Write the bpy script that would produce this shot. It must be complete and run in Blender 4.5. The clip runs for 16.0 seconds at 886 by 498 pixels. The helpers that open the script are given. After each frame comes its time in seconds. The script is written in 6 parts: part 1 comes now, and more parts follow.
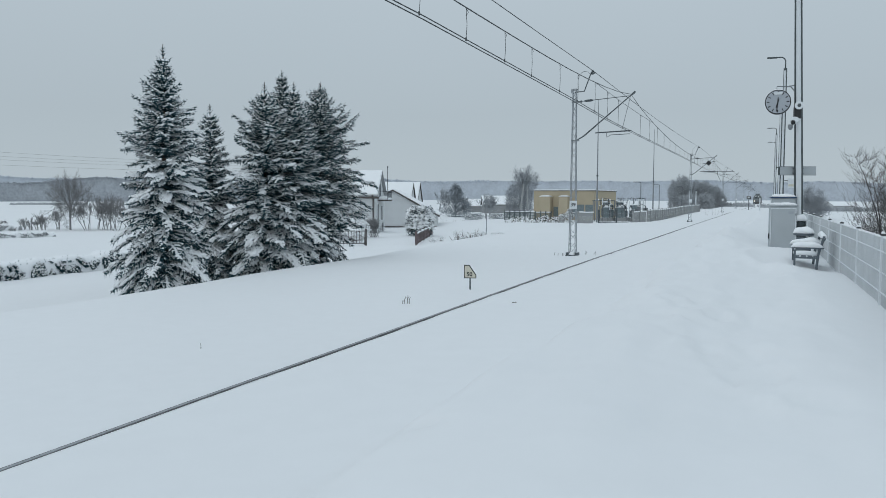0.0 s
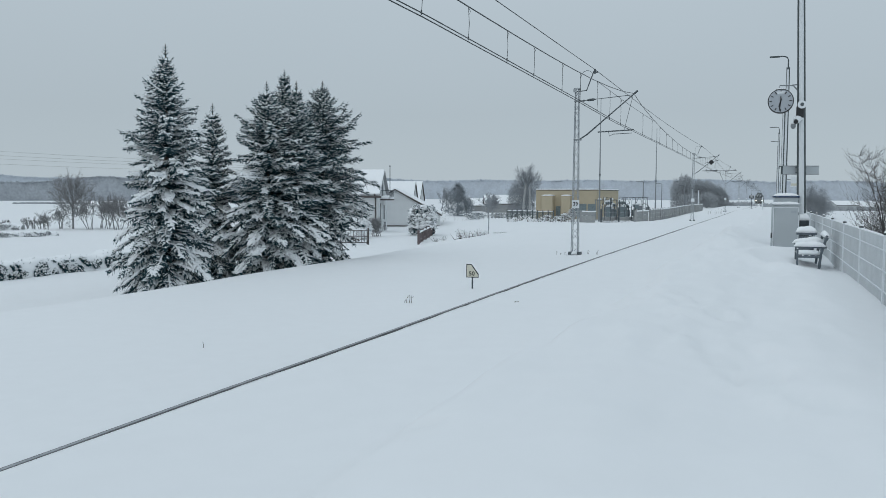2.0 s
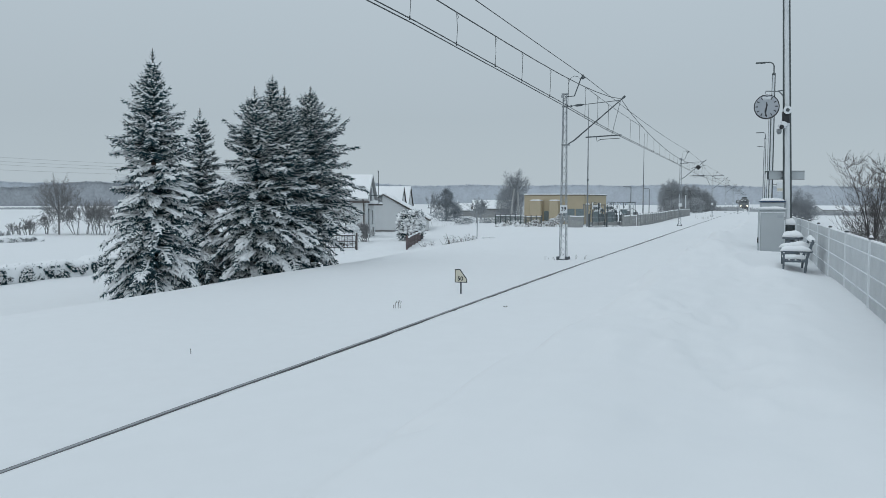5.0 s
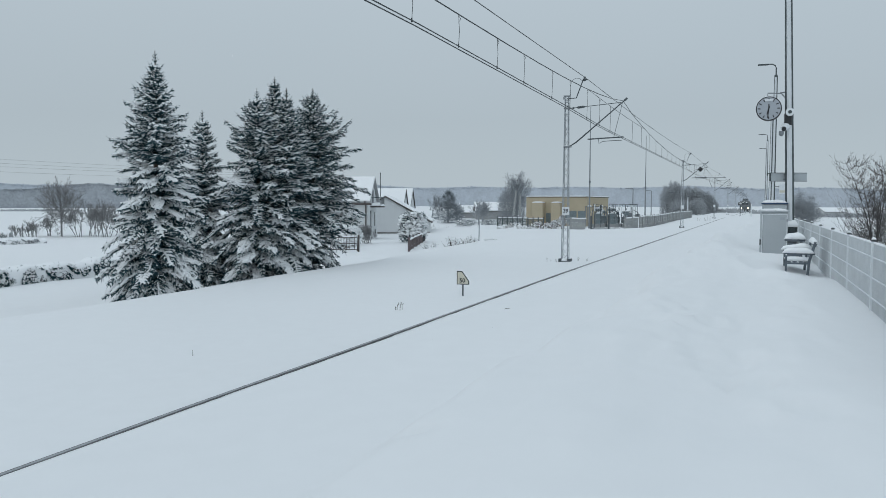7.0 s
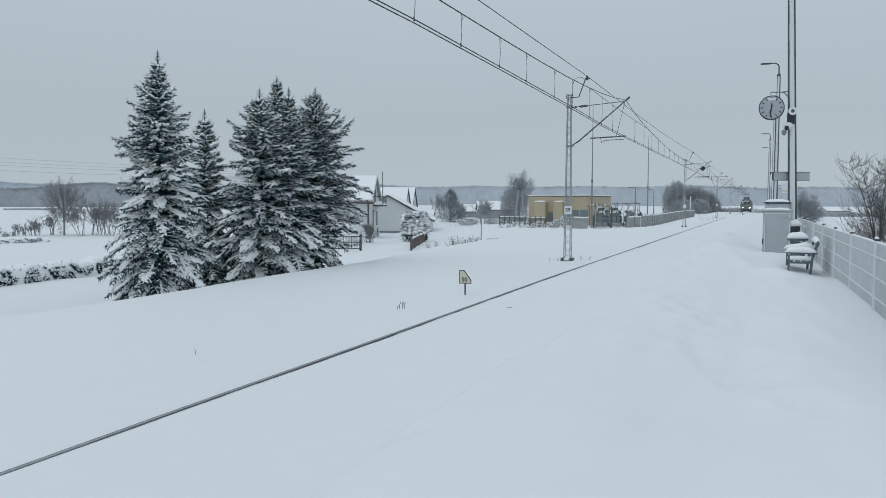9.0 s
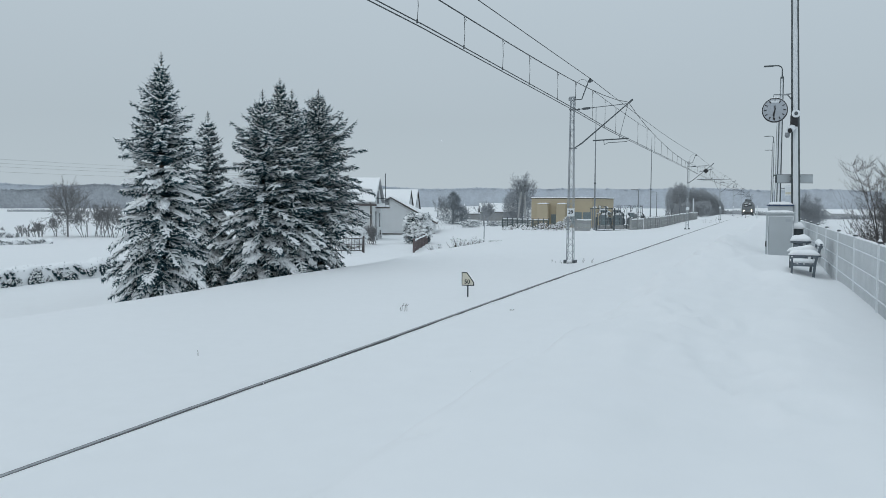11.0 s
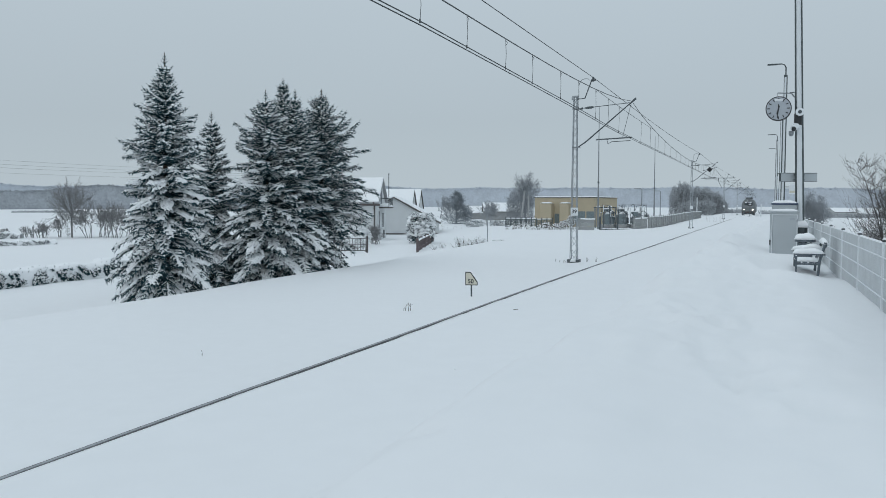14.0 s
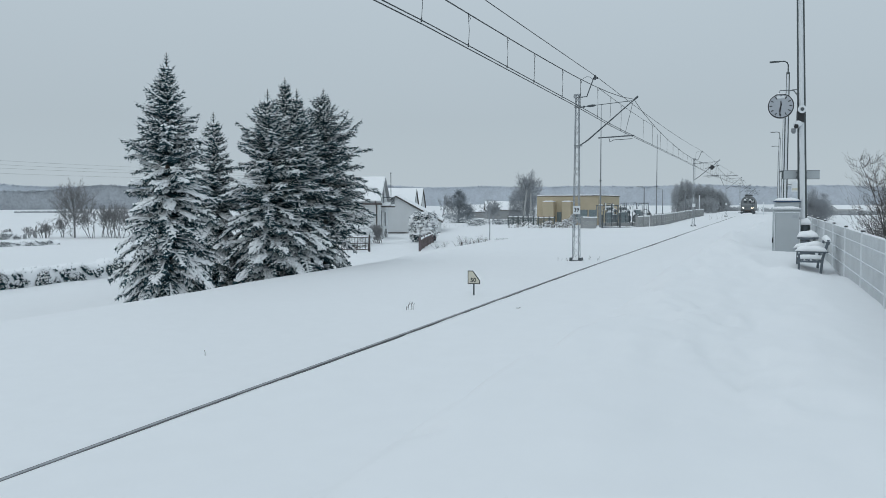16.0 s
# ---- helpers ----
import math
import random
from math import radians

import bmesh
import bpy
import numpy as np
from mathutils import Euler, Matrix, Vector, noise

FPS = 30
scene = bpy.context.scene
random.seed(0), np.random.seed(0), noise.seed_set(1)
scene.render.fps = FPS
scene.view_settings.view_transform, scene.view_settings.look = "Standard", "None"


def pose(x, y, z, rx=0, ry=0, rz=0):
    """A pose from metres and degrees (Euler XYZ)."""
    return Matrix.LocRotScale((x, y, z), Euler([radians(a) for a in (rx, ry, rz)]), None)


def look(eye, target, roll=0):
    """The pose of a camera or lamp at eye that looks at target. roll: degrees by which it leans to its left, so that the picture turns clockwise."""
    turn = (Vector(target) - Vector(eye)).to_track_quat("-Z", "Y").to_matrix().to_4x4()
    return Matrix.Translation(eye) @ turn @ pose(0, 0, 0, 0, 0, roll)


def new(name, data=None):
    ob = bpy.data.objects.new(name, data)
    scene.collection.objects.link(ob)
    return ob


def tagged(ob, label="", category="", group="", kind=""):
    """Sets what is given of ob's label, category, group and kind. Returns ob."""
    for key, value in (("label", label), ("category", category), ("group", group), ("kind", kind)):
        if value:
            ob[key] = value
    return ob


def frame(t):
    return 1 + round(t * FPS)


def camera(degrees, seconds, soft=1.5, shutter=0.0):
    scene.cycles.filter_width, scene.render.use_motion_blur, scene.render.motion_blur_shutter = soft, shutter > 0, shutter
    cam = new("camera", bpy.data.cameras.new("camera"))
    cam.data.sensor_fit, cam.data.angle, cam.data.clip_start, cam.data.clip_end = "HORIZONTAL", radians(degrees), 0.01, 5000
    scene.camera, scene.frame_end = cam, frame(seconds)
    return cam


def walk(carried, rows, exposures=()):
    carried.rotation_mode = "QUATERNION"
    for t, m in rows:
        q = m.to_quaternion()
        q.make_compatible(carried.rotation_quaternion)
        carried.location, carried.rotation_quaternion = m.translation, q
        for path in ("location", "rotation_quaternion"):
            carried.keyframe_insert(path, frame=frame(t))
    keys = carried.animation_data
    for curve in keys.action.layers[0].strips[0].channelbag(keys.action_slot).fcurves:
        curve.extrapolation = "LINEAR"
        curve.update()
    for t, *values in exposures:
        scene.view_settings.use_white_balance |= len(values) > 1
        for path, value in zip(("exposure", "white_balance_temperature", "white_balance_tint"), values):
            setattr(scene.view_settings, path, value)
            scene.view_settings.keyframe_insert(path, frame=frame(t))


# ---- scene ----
# Metres. The track runs along +y, the rail heads lie at z = 0, the camera stands on the platform at x = y = 0.
cam = camera(58.5, 16.0, soft=0.74)
EYE = (0.0, 0.0, 2.58)
PATH = [(0.0, 86.240, 0.200, 22.470), (0.5, 86.205, 0.219, 22.508), (1.0, 86.205, 0.217, 22.545), (1.5, 86.179, 0.212, 22.625),
        (2.0, 86.185, 0.199, 22.635), (2.5, 86.286, 0.178, 22.697), (3.0, 86.346, 0.080, 22.753), (3.5, 86.412, 0.085, 22.757),
        (3.6, 86.412, 0.090, 22.705), (3.7, 86.408, 0.100, 22.550), (3.8, 86.402, 0.115, 22.335), (3.9, 86.398, 0.130, 22.100), (4.0, 86.397, 0.145, 21.948),
        (4.1, 86.405, 0.145, 21.855), (4.2, 86.420, 0.145, 21.800), (6.5, 86.711, 0.161, 21.892),
        (7.0, 86.694, 0.163, 21.946), (7.5, 86.685, 0.183, 21.975), (8.0, 86.690, 0.193, 22.034), (8.5, 86.666, 0.200, 22.071),
        (9.0, 86.625, 0.188, 22.109), (11.5, 86.800, 0.273, 22.348), (12.0, 86.806, 0.255, 22.380), (12.5, 86.800, 0.227, 22.413),
        (13.0, 86.785, 0.153, 22.473), (13.5, 86.763, 0.143, 22.515), (14.0, 86.749, 0.089, 22.558), (14.5, 86.717, 0.040, 22.589),
        (15.0, 86.703, 0.049, 22.636), (15.5, 86.690, -0.056, 22.670), (16.0, 86.666, -0.129, 22.726)]
walk(cam, [(t, pose(*EYE, tilt, 0, turn) @ pose(0, 0, 0, 0, 0, roll)) for t, tilt, roll, turn in PATH],
     exposures=((0.0, -0.06), (9.0, -0.06), (11.5, -0.01), (16.0, -0.01)))

# ---- light: an overcast winter sky and a very soft sun behind the cloud ----
SUN_ELEVATION, SUN_TURN = radians(38), radians(200)
world = bpy.data.worlds.new("sky")
world.use_nodes = True
scene.world = world
wn, wl = world.node_tree.nodes, world.node_tree.links
wn.clear()
w_out = wn.new("ShaderNodeOutputWorld")
w_mix = wn.new("ShaderNodeMixShader")
w_mix.inputs[0].default_value = 0.94
w_clear, w_cloud = wn.new("ShaderNodeBackground"), wn.new("ShaderNodeBackground")
w_sky = wn.new("ShaderNodeTexSky")
w_sky.sky_type = "NISHITA"
w_sky.sun_disc = False
w_sky.sun_elevation, w_sky.sun_rotation = SUN_ELEVATION, SUN_TURN
wl.new(w_sky.outputs[0], w_clear.inputs[0])
w_clear.inputs[1].default_value = 0.07
w_co, w_sep = wn.new("ShaderNodeTexCoord"), wn.new("ShaderNodeSeparateXYZ")
wl.new(w_co.outputs["Generated"], w_sep.inputs[0])
w_ramp = wn.new("ShaderNodeValToRGB")
w_ramp.color_ramp.elements[0].position, w_ramp.color_ramp.elements[0].color = 0.0, (0.470, 0.552, 0.610, 1)
w_ramp.color_ramp.elements[1].position, w_ramp.color_ramp.elements[1].color = 1.0, (0.66, 0.785, 0.875, 1)
for at, col in ((0.10, (0.452, 0.528, 0.582, 1)), (0.25, (0.500, 0.585, 0.645, 1)), (0.55, (0.53, 0.625, 0.695, 1))):
    w_ramp.color_ramp.elements.new(at).color = col
w_noise = wn.new("ShaderNodeTexNoise")
w_noise.inputs["Scale"].default_value, w_noise.inputs["Detail"].default_value = 2.2, 3.0
wl.new(w_co.outputs["Generated"], w_noise.inputs["Vector"])
w_wob = wn.new("ShaderNodeMath")
w_wob.operation = "MULTIPLY_ADD"
w_wob.inputs[1].default_value, w_wob.inputs[2].default_value = 0.06, -0.03
wl.new(w_noise.outputs["Fac"], w_wob.inputs[0])
w_add = wn.new("ShaderNodeMath")
wl.new(w_sep.outputs["Z"], w_add.inputs[0])
wl.new(w_wob.outputs[0], w_add.inputs[1])
wl.new(w_add.outputs[0], w_ramp.inputs[0])
wl.new(w_ramp.outputs[0], w_cloud.inputs[0])
w_cloud.inputs[1].default_value = 1.0
wl.new(w_clear.outputs[0], w_mix.inputs[1])
wl.new(w_cloud.outputs[0], w_mix.inputs[2])
wl.new(w_mix.outputs[0], w_out.inputs[0])

sun = new("sun", bpy.data.lights.new("sun", "SUN"))
sun.data.energy, sun.data.angle, sun.data.color = 0.50, radians(110), (1.0, 0.98, 0.96)
sun.matrix_world = look((0, 0, 60), Vector((0, 0, 60)) - Vector((math.sin(SUN_TURN) * math.cos(SUN_ELEVATION), math.cos(SUN_TURN) * math.cos(SUN_ELEVATION), math.sin(SUN_ELEVATION))))


# ---- materials ----
def surface(name, col, rough=0.6, metal=0.0, vary=0.15, scale=6.0, bump=0.15, fine=60.0, snow=0.0, random_tone=0.0, spec=0.4):
    """A procedural surface: two scales of colour variation, fine relief, and lying snow where it faces up."""
    m = bpy.data.materials.new(name)
    m.use_nodes = True
    n, l = m.node_tree.nodes, m.node_tree.links
    b = n["Principled BSDF"]
    b.inputs["Roughness"].default_value, b.inputs["Metallic"].default_value = rough, metal
    b.inputs["Specular IOR Level"].default_value = spec
    co = n.new("ShaderNodeTexCoord")
    big, small = n.new("ShaderNodeTexNoise"), n.new("ShaderNodeTexNoise")
    for node, sc, det in ((big, scale, 4.0), (small, fine, 3.0)):
        node.inputs["Scale"].default_value, node.inputs["Detail"].default_value = sc, det
        l.new(co.outputs["Object"], node.inputs["Vector"])
    mixn = n.new("ShaderNodeMath")
    mixn.operation = "ADD"
    l.new(big.outputs["Fac"], mixn.inputs[0])
    l.new(small.outputs["Fac"], mixn.inputs[1])
    half = n.new("ShaderNodeMath")
    half.operation = "MULTIPLY"
    half.inputs[1].default_value = 0.5
    l.new(mixn.outputs[0], half.inputs[0])
    ramp = n.new("ShaderNodeMapRange")
    ramp.inputs[1].default_value, ramp.inputs[2].default_value = 0.3, 0.7
    ramp.inputs[3].default_value, ramp.inputs[4].default_value = 1 - vary, 1 + vary
    l.new(half.outputs[0], ramp.inputs[0])
    tint = n.new("ShaderNodeMix")
    tint.data_type, tint.blend_type = "RGBA", "MULTIPLY"
    tint.inputs["Factor"].default_value = 1.0
    tint.inputs["A"].default_value = (*col, 1)
    l.new(ramp.outputs[0], tint.inputs["B"])
    out = tint.outputs["Result"]
    if random_tone:
        info, rr = n.new("ShaderNodeObjectInfo"), n.new("ShaderNodeMapRange")
        rr.inputs[3].default_value, rr.inputs[4].default_value = 1 - random_tone, 1 + random_tone
        l.new(info.outputs["Random"], rr.inputs[0])
        t2 = n.new("ShaderNodeMix")
        t2.data_type, t2.blend_type = "RGBA", "MULTIPLY"
        t2.inputs["Factor"].default_value = 1.0
        l.new(out, t2.inputs["A"])
        l.new(rr.outputs[0], t2.inputs["B"])
        out = t2.outputs["Result"]
    if snow:
        geo, sep = n.new("ShaderNodeNewGeometry"), n.new("ShaderNodeSeparateXYZ")
        l.new(geo.outputs["Normal"], sep.inputs[0])
        sum_ = n.new("ShaderNodeMath")
        sum_.operation = "MULTIPLY_ADD"
        sum_.inputs[1].default_value, sum_.inputs[2].default_value = 0.9, -0.45
        l.new(small.outputs["Fac"], sum_.inputs[0])
        tot = n.new("ShaderNodeMath")
        l.new(sep.outputs["Z"], tot.inputs[0])
        l.new(sum_.outputs[0], tot.inputs[1])
        cut = n.new("ShaderNodeMapRange")
        cut.inputs[1].default_value, cut.inputs[2].default_value = 1.0 - snow, 1.15 - snow
        l.new(tot.outputs[0], cut.inputs[0])
        t3 = n.new("ShaderNodeMix")
        t3.data_type = "RGBA"
        l.new(cut.outputs[0], t3.inputs["Factor"])
        l.new(out, t3.inputs["A"])
        t3.inputs["B"].default_value = (0.84, 0.87, 0.90, 1)
        out = t3.outputs["Result"]
    l.new(out, b.inputs["Base Color"])
    if bump:
        bp = n.new("ShaderNodeBump")
        bp.inputs["Strength"].default_value, bp.inputs["Distance"].default_value = bump, 0.02
        l.new(mixn.outputs[0], bp.inputs["Height"])
        l.new(bp.outputs[0], b.inputs["Normal"])
    return m


def snow_surface(name, bump, scale, tone=(0.842, 0.854, 0.868)):
    m = surface(name, tone, 0.75, vary=0.016, scale=0.15, bump=bump, fine=scale, spec=0.25)
    return m


def glow(name, col, strength):
    m = bpy.data.materials.new(name)
    m.use_nodes = True
    b = m.node_tree.nodes["Principled BSDF"]
    b.inputs["Base Color"].default_value = (*col, 1)
    b.inputs["Emission Color"].default_value = (*col, 1)
    b.inputs["Emission Strength"].default_value = strength
    return m


SNOW = snow_surface("snow_ground", 0.06, 3.0)
CAP = snow_surface("snow_cap", 0.3, 14.0, (0.90, 0.915, 0.93))
NEEDLE = surface("spruce_needles", (0.015, 0.055, 0.068), 0.7, vary=0.5, scale=1.2, bump=0, fine=9.0)
BARK = surface("spruce_bark", (0.085, 0.065, 0.05), 0.9, vary=0.3, snow=0.2)
TWIG = surface("bare_twigs", (0.115, 0.098, 0.09), 0.9, vary=0.25, scale=2, bump=0, snow=0.25)
TWIG_DARK = surface("dark_twigs", (0.105, 0.099, 0.098), 0.9, vary=0.25, scale=2, bump=0, snow=0.28)
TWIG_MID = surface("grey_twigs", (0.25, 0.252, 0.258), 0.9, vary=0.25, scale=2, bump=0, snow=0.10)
# Distance haze is put into the next two twig colours as pale grey.
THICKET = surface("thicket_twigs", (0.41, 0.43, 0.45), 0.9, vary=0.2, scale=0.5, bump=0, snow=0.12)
TWIG_FAR = surface("haze_paled_twigs", (0.31, 0.33, 0.35), 0.9, vary=0.25, scale=1, bump=0, snow=0.3)
GALV = surface("galvanised_steel", (0.23, 0.25, 0.265), 0.55, 0.3, vary=0.15, scale=8, snow=0.25)
STEEL_DARK = surface("weathered_steel", (0.10, 0.115, 0.125), 0.55, 0.5, vary=0.3, scale=8, snow=0.15)
MAST = surface("mast_steel", (0.34, 0.365, 0.385), 0.6, 0.2, vary=0.3, scale=8, fine=25, snow=0.45)
WIRE = surface("copper_wire", (0.055, 0.065, 0.07), 0.5, 0.4, vary=0.2, bump=0)
RAIL_TOP = surface("rail_head", (0.35, 0.365, 0.38), 0.5, 0.3, vary=0.25, scale=3, fine=20)
RAIL_SIDE = surface("rail_side", (0.16, 0.16, 0.165), 0.8, 0.2, vary=0.4, scale=3)
FENCE = surface("fence_coating", (0.60, 0.625, 0.64), 0.95, 0.0, vary=0.10, scale=3, random_tone=0.05, spec=0.03)
CRUST = surface("fence_snow_crust", (0.67, 0.69, 0.705), 0.95, 0.0, vary=0.06, scale=3, random_tone=0.03, spec=0.03)


def let_through(m, share):
    """Daylight passes through a thin crust of snow."""
    n, l = m.node_tree.nodes, m.node_tree.links
    b, out = n["Principled BSDF"], n["Material Output"]
    tr, mx = n.new("ShaderNodeBsdfTranslucent"), n.new("ShaderNodeMixShader")
    mx.inputs[0].default_value = share
    l.new(b.inputs["Base Color"].links[0].from_socket, tr.inputs[0])
    l.new(b.outputs[0], mx.inputs[1])
    l.new(tr.outputs[0], mx.inputs[2])
    l.new(mx.outputs[0], out.inputs["Surface"])


let_through(CRUST, 0.45)
RIB = surface("fence_rib", (0.74, 0.77, 0.79), 0.9, vary=0.08, snow=0.1, spec=0.05)
FENCE_DARK = surface("fence_cap", (0.05, 0.055, 0.06), 0.6, vary=0.2)
CABINET = surface("cabinet_paint", (0.42, 0.455, 0.475), 0.5, 0.0, vary=0.07, scale=2, bump=0.05)
BLUE = surface("blue_band", (0.035, 0.06, 0.12), 0.5, vary=0.2)
BLACK = surface("black_plastic", (0.025, 0.027, 0.03), 0.5, vary=0.2)
WHITE = surface("white_enamel", (0.72, 0.75, 0.77), 0.35, vary=0.05)
DIAL = surface("clock_dial", (0.37, 0.40, 0.435), 0.35, vary=0.05)
POLE = surface("pole_steel", (0.075, 0.09, 0.095), 0.6, 0.3, vary=0.25, scale=4)
PLASTERED = snow_surface("wind_blown_snow", 0.4, 30.0, (0.66, 0.69, 0.71))
BENCH = surface("bench_metal", (0.13, 0.155, 0.175), 0.5, 0.4, vary=0.2, snow=0.25)
SIGN_FACE = surface("sign_face", (0.62, 0.60, 0.50), 0.5, vary=0.08)
VERGE = surface("grey_verge_boards", (0.36, 0.37, 0.38), 0.8, vary=0.15, scale=3)
WALL_WHITE = surface("house_render", (0.60, 0.62, 0.63), 0.85, vary=0.05, scale=1, fine=30)
WOOD_DARK = surface("dark_boards", (0.095, 0.085, 0.082), 0.8, vary=0.3, scale=3)
PICKET = surface("brown_picket", (0.125, 0.100, 0.102), 0.75, vary=0.3, scale=3, snow=0.2, random_tone=0.2)
GLASS = surface("window_glass", (0.05, 0.06, 0.07), 0.12, vary=0.1, bump=0, spec=0.8)
BEIGE = surface("beige_render", (0.465, 0.400, 0.290), 0.85, vary=0.06, scale=0.8, fine=20)
CONCRETE = surface("concrete", (0.33, 0.34, 0.34), 0.9, vary=0.15, scale=2, snow=0.25, random_tone=0.08)
GREEN = surface("green_mesh", (0.105, 0.128, 0.132), 0.7, vary=0.25, snow=0.25)
MACHINE = surface("transformer_paint", (0.19, 0.235, 0.25), 0.6, 0.2, vary=0.4, snow=0.6)
TRAIN = surface("train_paint", (0.062, 0.072, 0.078), 0.4, 0.1, vary=0.25, scale=1, snow=0.12)
TRAIN_FACE = surface("train_front_paint", (0.15, 0.165, 0.17), 0.45, 0.1, vary=0.45, scale=1.6)
TRAIN_RED = surface("train_bumper", (0.09, 0.075, 0.072), 0.5, vary=0.2)
LAMP_GLOW = glow("headlight", (1.0, 0.87, 0.68), 9.0)
REED = surface("dry_reeds", (0.20, 0.185, 0.16), 0.9, vary=0.3, scale=0.5, bump=0, snow=0.25)
# Both forest colours have the distance haze painted in as pale blue-grey.
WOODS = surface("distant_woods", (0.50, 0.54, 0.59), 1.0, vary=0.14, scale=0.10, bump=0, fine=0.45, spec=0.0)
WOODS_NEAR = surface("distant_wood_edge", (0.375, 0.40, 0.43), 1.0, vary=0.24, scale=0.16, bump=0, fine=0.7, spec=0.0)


# ---- mesh building ----
class Geo:
    """Gathers vertices and faces for one mesh."""

    def __init__(self):
        self.v, self.f, self.n = [], [], 0

    def add(self, verts, faces):
        verts = np.asarray(verts, float).reshape(-1, 3)
        self.v.append(verts)
        self.f.extend([tuple(i + self.n for i in q) for q in faces])
        self.n += len(verts)
        return self

    def box(self, c, s, m=None, bevel=0.0):
        hx, hy, hz = (k / 2 for k in s)
        if bevel:
            b = bevel
            ring = [(-hx + b, -hy), (hx - b, -hy), (hx, -hy + b), (hx, hy - b), (hx - b, hy), (-hx + b, hy), (-hx, hy - b), (-hx, -hy + b)]
            inner = [(x * (hx - b) / hx, y * (hy - b) / hy) for x, y in ring]
            vs = [(x, y, -hz) for x, y in ring] + [(x, y, hz - b) for x, y in ring] + [(x, y, hz) for x, y in inner]
            fs = [tuple(range(7, -1, -1)), tuple(range(16, 24))]
            for k in range(8):
                j = (k + 1) % 8
                fs += [(k, j, 8 + j, 8 + k), (8 + k, 8 + j, 16 + j, 16 + k)]
        else:
            vs = [(x, y, z) for z in (-hz, hz) for x, y in ((-hx, -hy), (hx, -hy), (hx, hy), (-hx, hy))]
            fs = [(3, 2, 1, 0), (4, 5, 6, 7), (0, 1, 5, 4), (1, 2, 6, 5), (2, 3, 7, 6), (3, 0, 4, 7)]
        vs = [Vector(v) for v in vs]
        if m is not None:
            vs = [m @ v for v in vs]
        return self.add([(v.x + c[0], v.y + c[1], v.z + c[2]) for v in vs], fs)

    def tube(self, pts, r, n=8, cap=True):
        """A round bar along points; r is one radius or one for each point."""
        pts = [Vector(p) for p in pts]
        rs = r if isinstance(r, (list, tuple)) else [r] * len(pts)
        vs, fs = [], []
        for i, p in enumerate(pts):
            d = (pts[min(i + 1, len(pts) - 1)] - pts[max(i - 1, 0)]).normalized()
            a = d.cross(Vector((0, 0, 1)) if abs(d.z) < 0.95 else Vector((0, 1, 0))).normalized()
            b = d.cross(a)
            vs += [p + (a * math.cos(2 * math.pi * k / n) + b * math.sin(2 * math.pi * k / n)) * rs[i] for k in range(n)]
        for i in range(len(pts) - 1):
            for k in range(n):
                j = (k + 1) % n
                fs.append((i * n + k, i * n + j, (i + 1) * n + j, (i + 1) * n + k))
        if cap:
            fs += [tuple(range(n - 1, -1, -1)), tuple(range((len(pts) - 1) * n, len(pts) * n))]
        return self.add([tuple(v) for v in vs], fs)

    def prism(self, outline, y0, y1):
        """An outline in x and z, pulled from y0 to y1."""
        k = len(outline)
        vs = [(x, y0, z) for x, z in outline] + [(x, y1, z) for x, z in outline]
        fs = [tuple(range(k)), tuple(range(2 * k - 1, k - 1, -1))] + [(i, k + i, k + (i + 1) % k, (i + 1) % k) for i in range(k)]
        return self.add(vs, fs)

    def pillow(self, c, sx, sy, h, power=3.0, n=10, skirt=0.0, seed=0.0):
        """A soft heap of snow on a rectangle."""
        vs, fs = [], []
        for j in range(n + 1):
            for i in range(n + 1):
                u, v = 2 * i / n - 1, 2 * j / n - 1
                k = max(0.0, (1 - abs(u) ** power)) * max(0.0, (1 - abs(v) ** power))
                w = 1 + 0.22 * noise.noise(Vector((c[0] + u * 1.7 + seed, c[1] + v * 1.7, seed)))
                vs.append((c[0] + u * sx / 2, c[1] + v * sy / 2, c[2] + h * (k ** 0.45) * w - skirt * (1 if k == 0 else 0)))
        for j in range(n):
            for i in range(n):
                a = j * (n + 1) + i
                fs.append((a, a + 1, a + n + 2, a + n + 1))
        ring = [i for i in range(n + 1)] + [(n + 1) * j + n for j in range(1, n + 1)] + [(n + 1) * n + i for i in range(n - 1, -1, -1)] + [(n + 1) * j for j in range(n - 1, 0, -1)]
        fs.append(tuple(reversed(ring)))
        return self.add(vs, fs)

    def slivers(self, p0, p1, r, at=0.0):
        """Many slim three-sided slivers from p0 to p1 at once."""
        p0, p1 = np.asarray(p0, float), np.asarray(p1, float)
        r = np.broadcast_to(np.asarray(r, float), (len(p0),))[:, None]
        d = p1 - p0
        d = d / np.maximum(np.linalg.norm(d, axis=1, keepdims=True), 1e-6)
        side = np.cross(d, np.array([0.0, 0.0, 1.0]))
        side = side / np.maximum(np.linalg.norm(side, axis=1, keepdims=True), 1e-3)
        up = np.cross(side, d)
        c = p0 + (p1 - p0) * at
        vs = np.stack([c + side * r - up * r * 0.5, c - side * r - up * r * 0.5, c + up * r * 0.8, p1], axis=1).reshape(-1, 3)
        base = np.array([(3, 0, 1), (3, 1, 2), (3, 2, 0)])
        fs = (base[None] + 4 * np.arange(len(p0))[:, None, None]).reshape(-1, 3) + self.n
        self.v.append(vs)
        self.f.extend(map(tuple, fs.tolist()))
        self.n += len(vs)
        return self

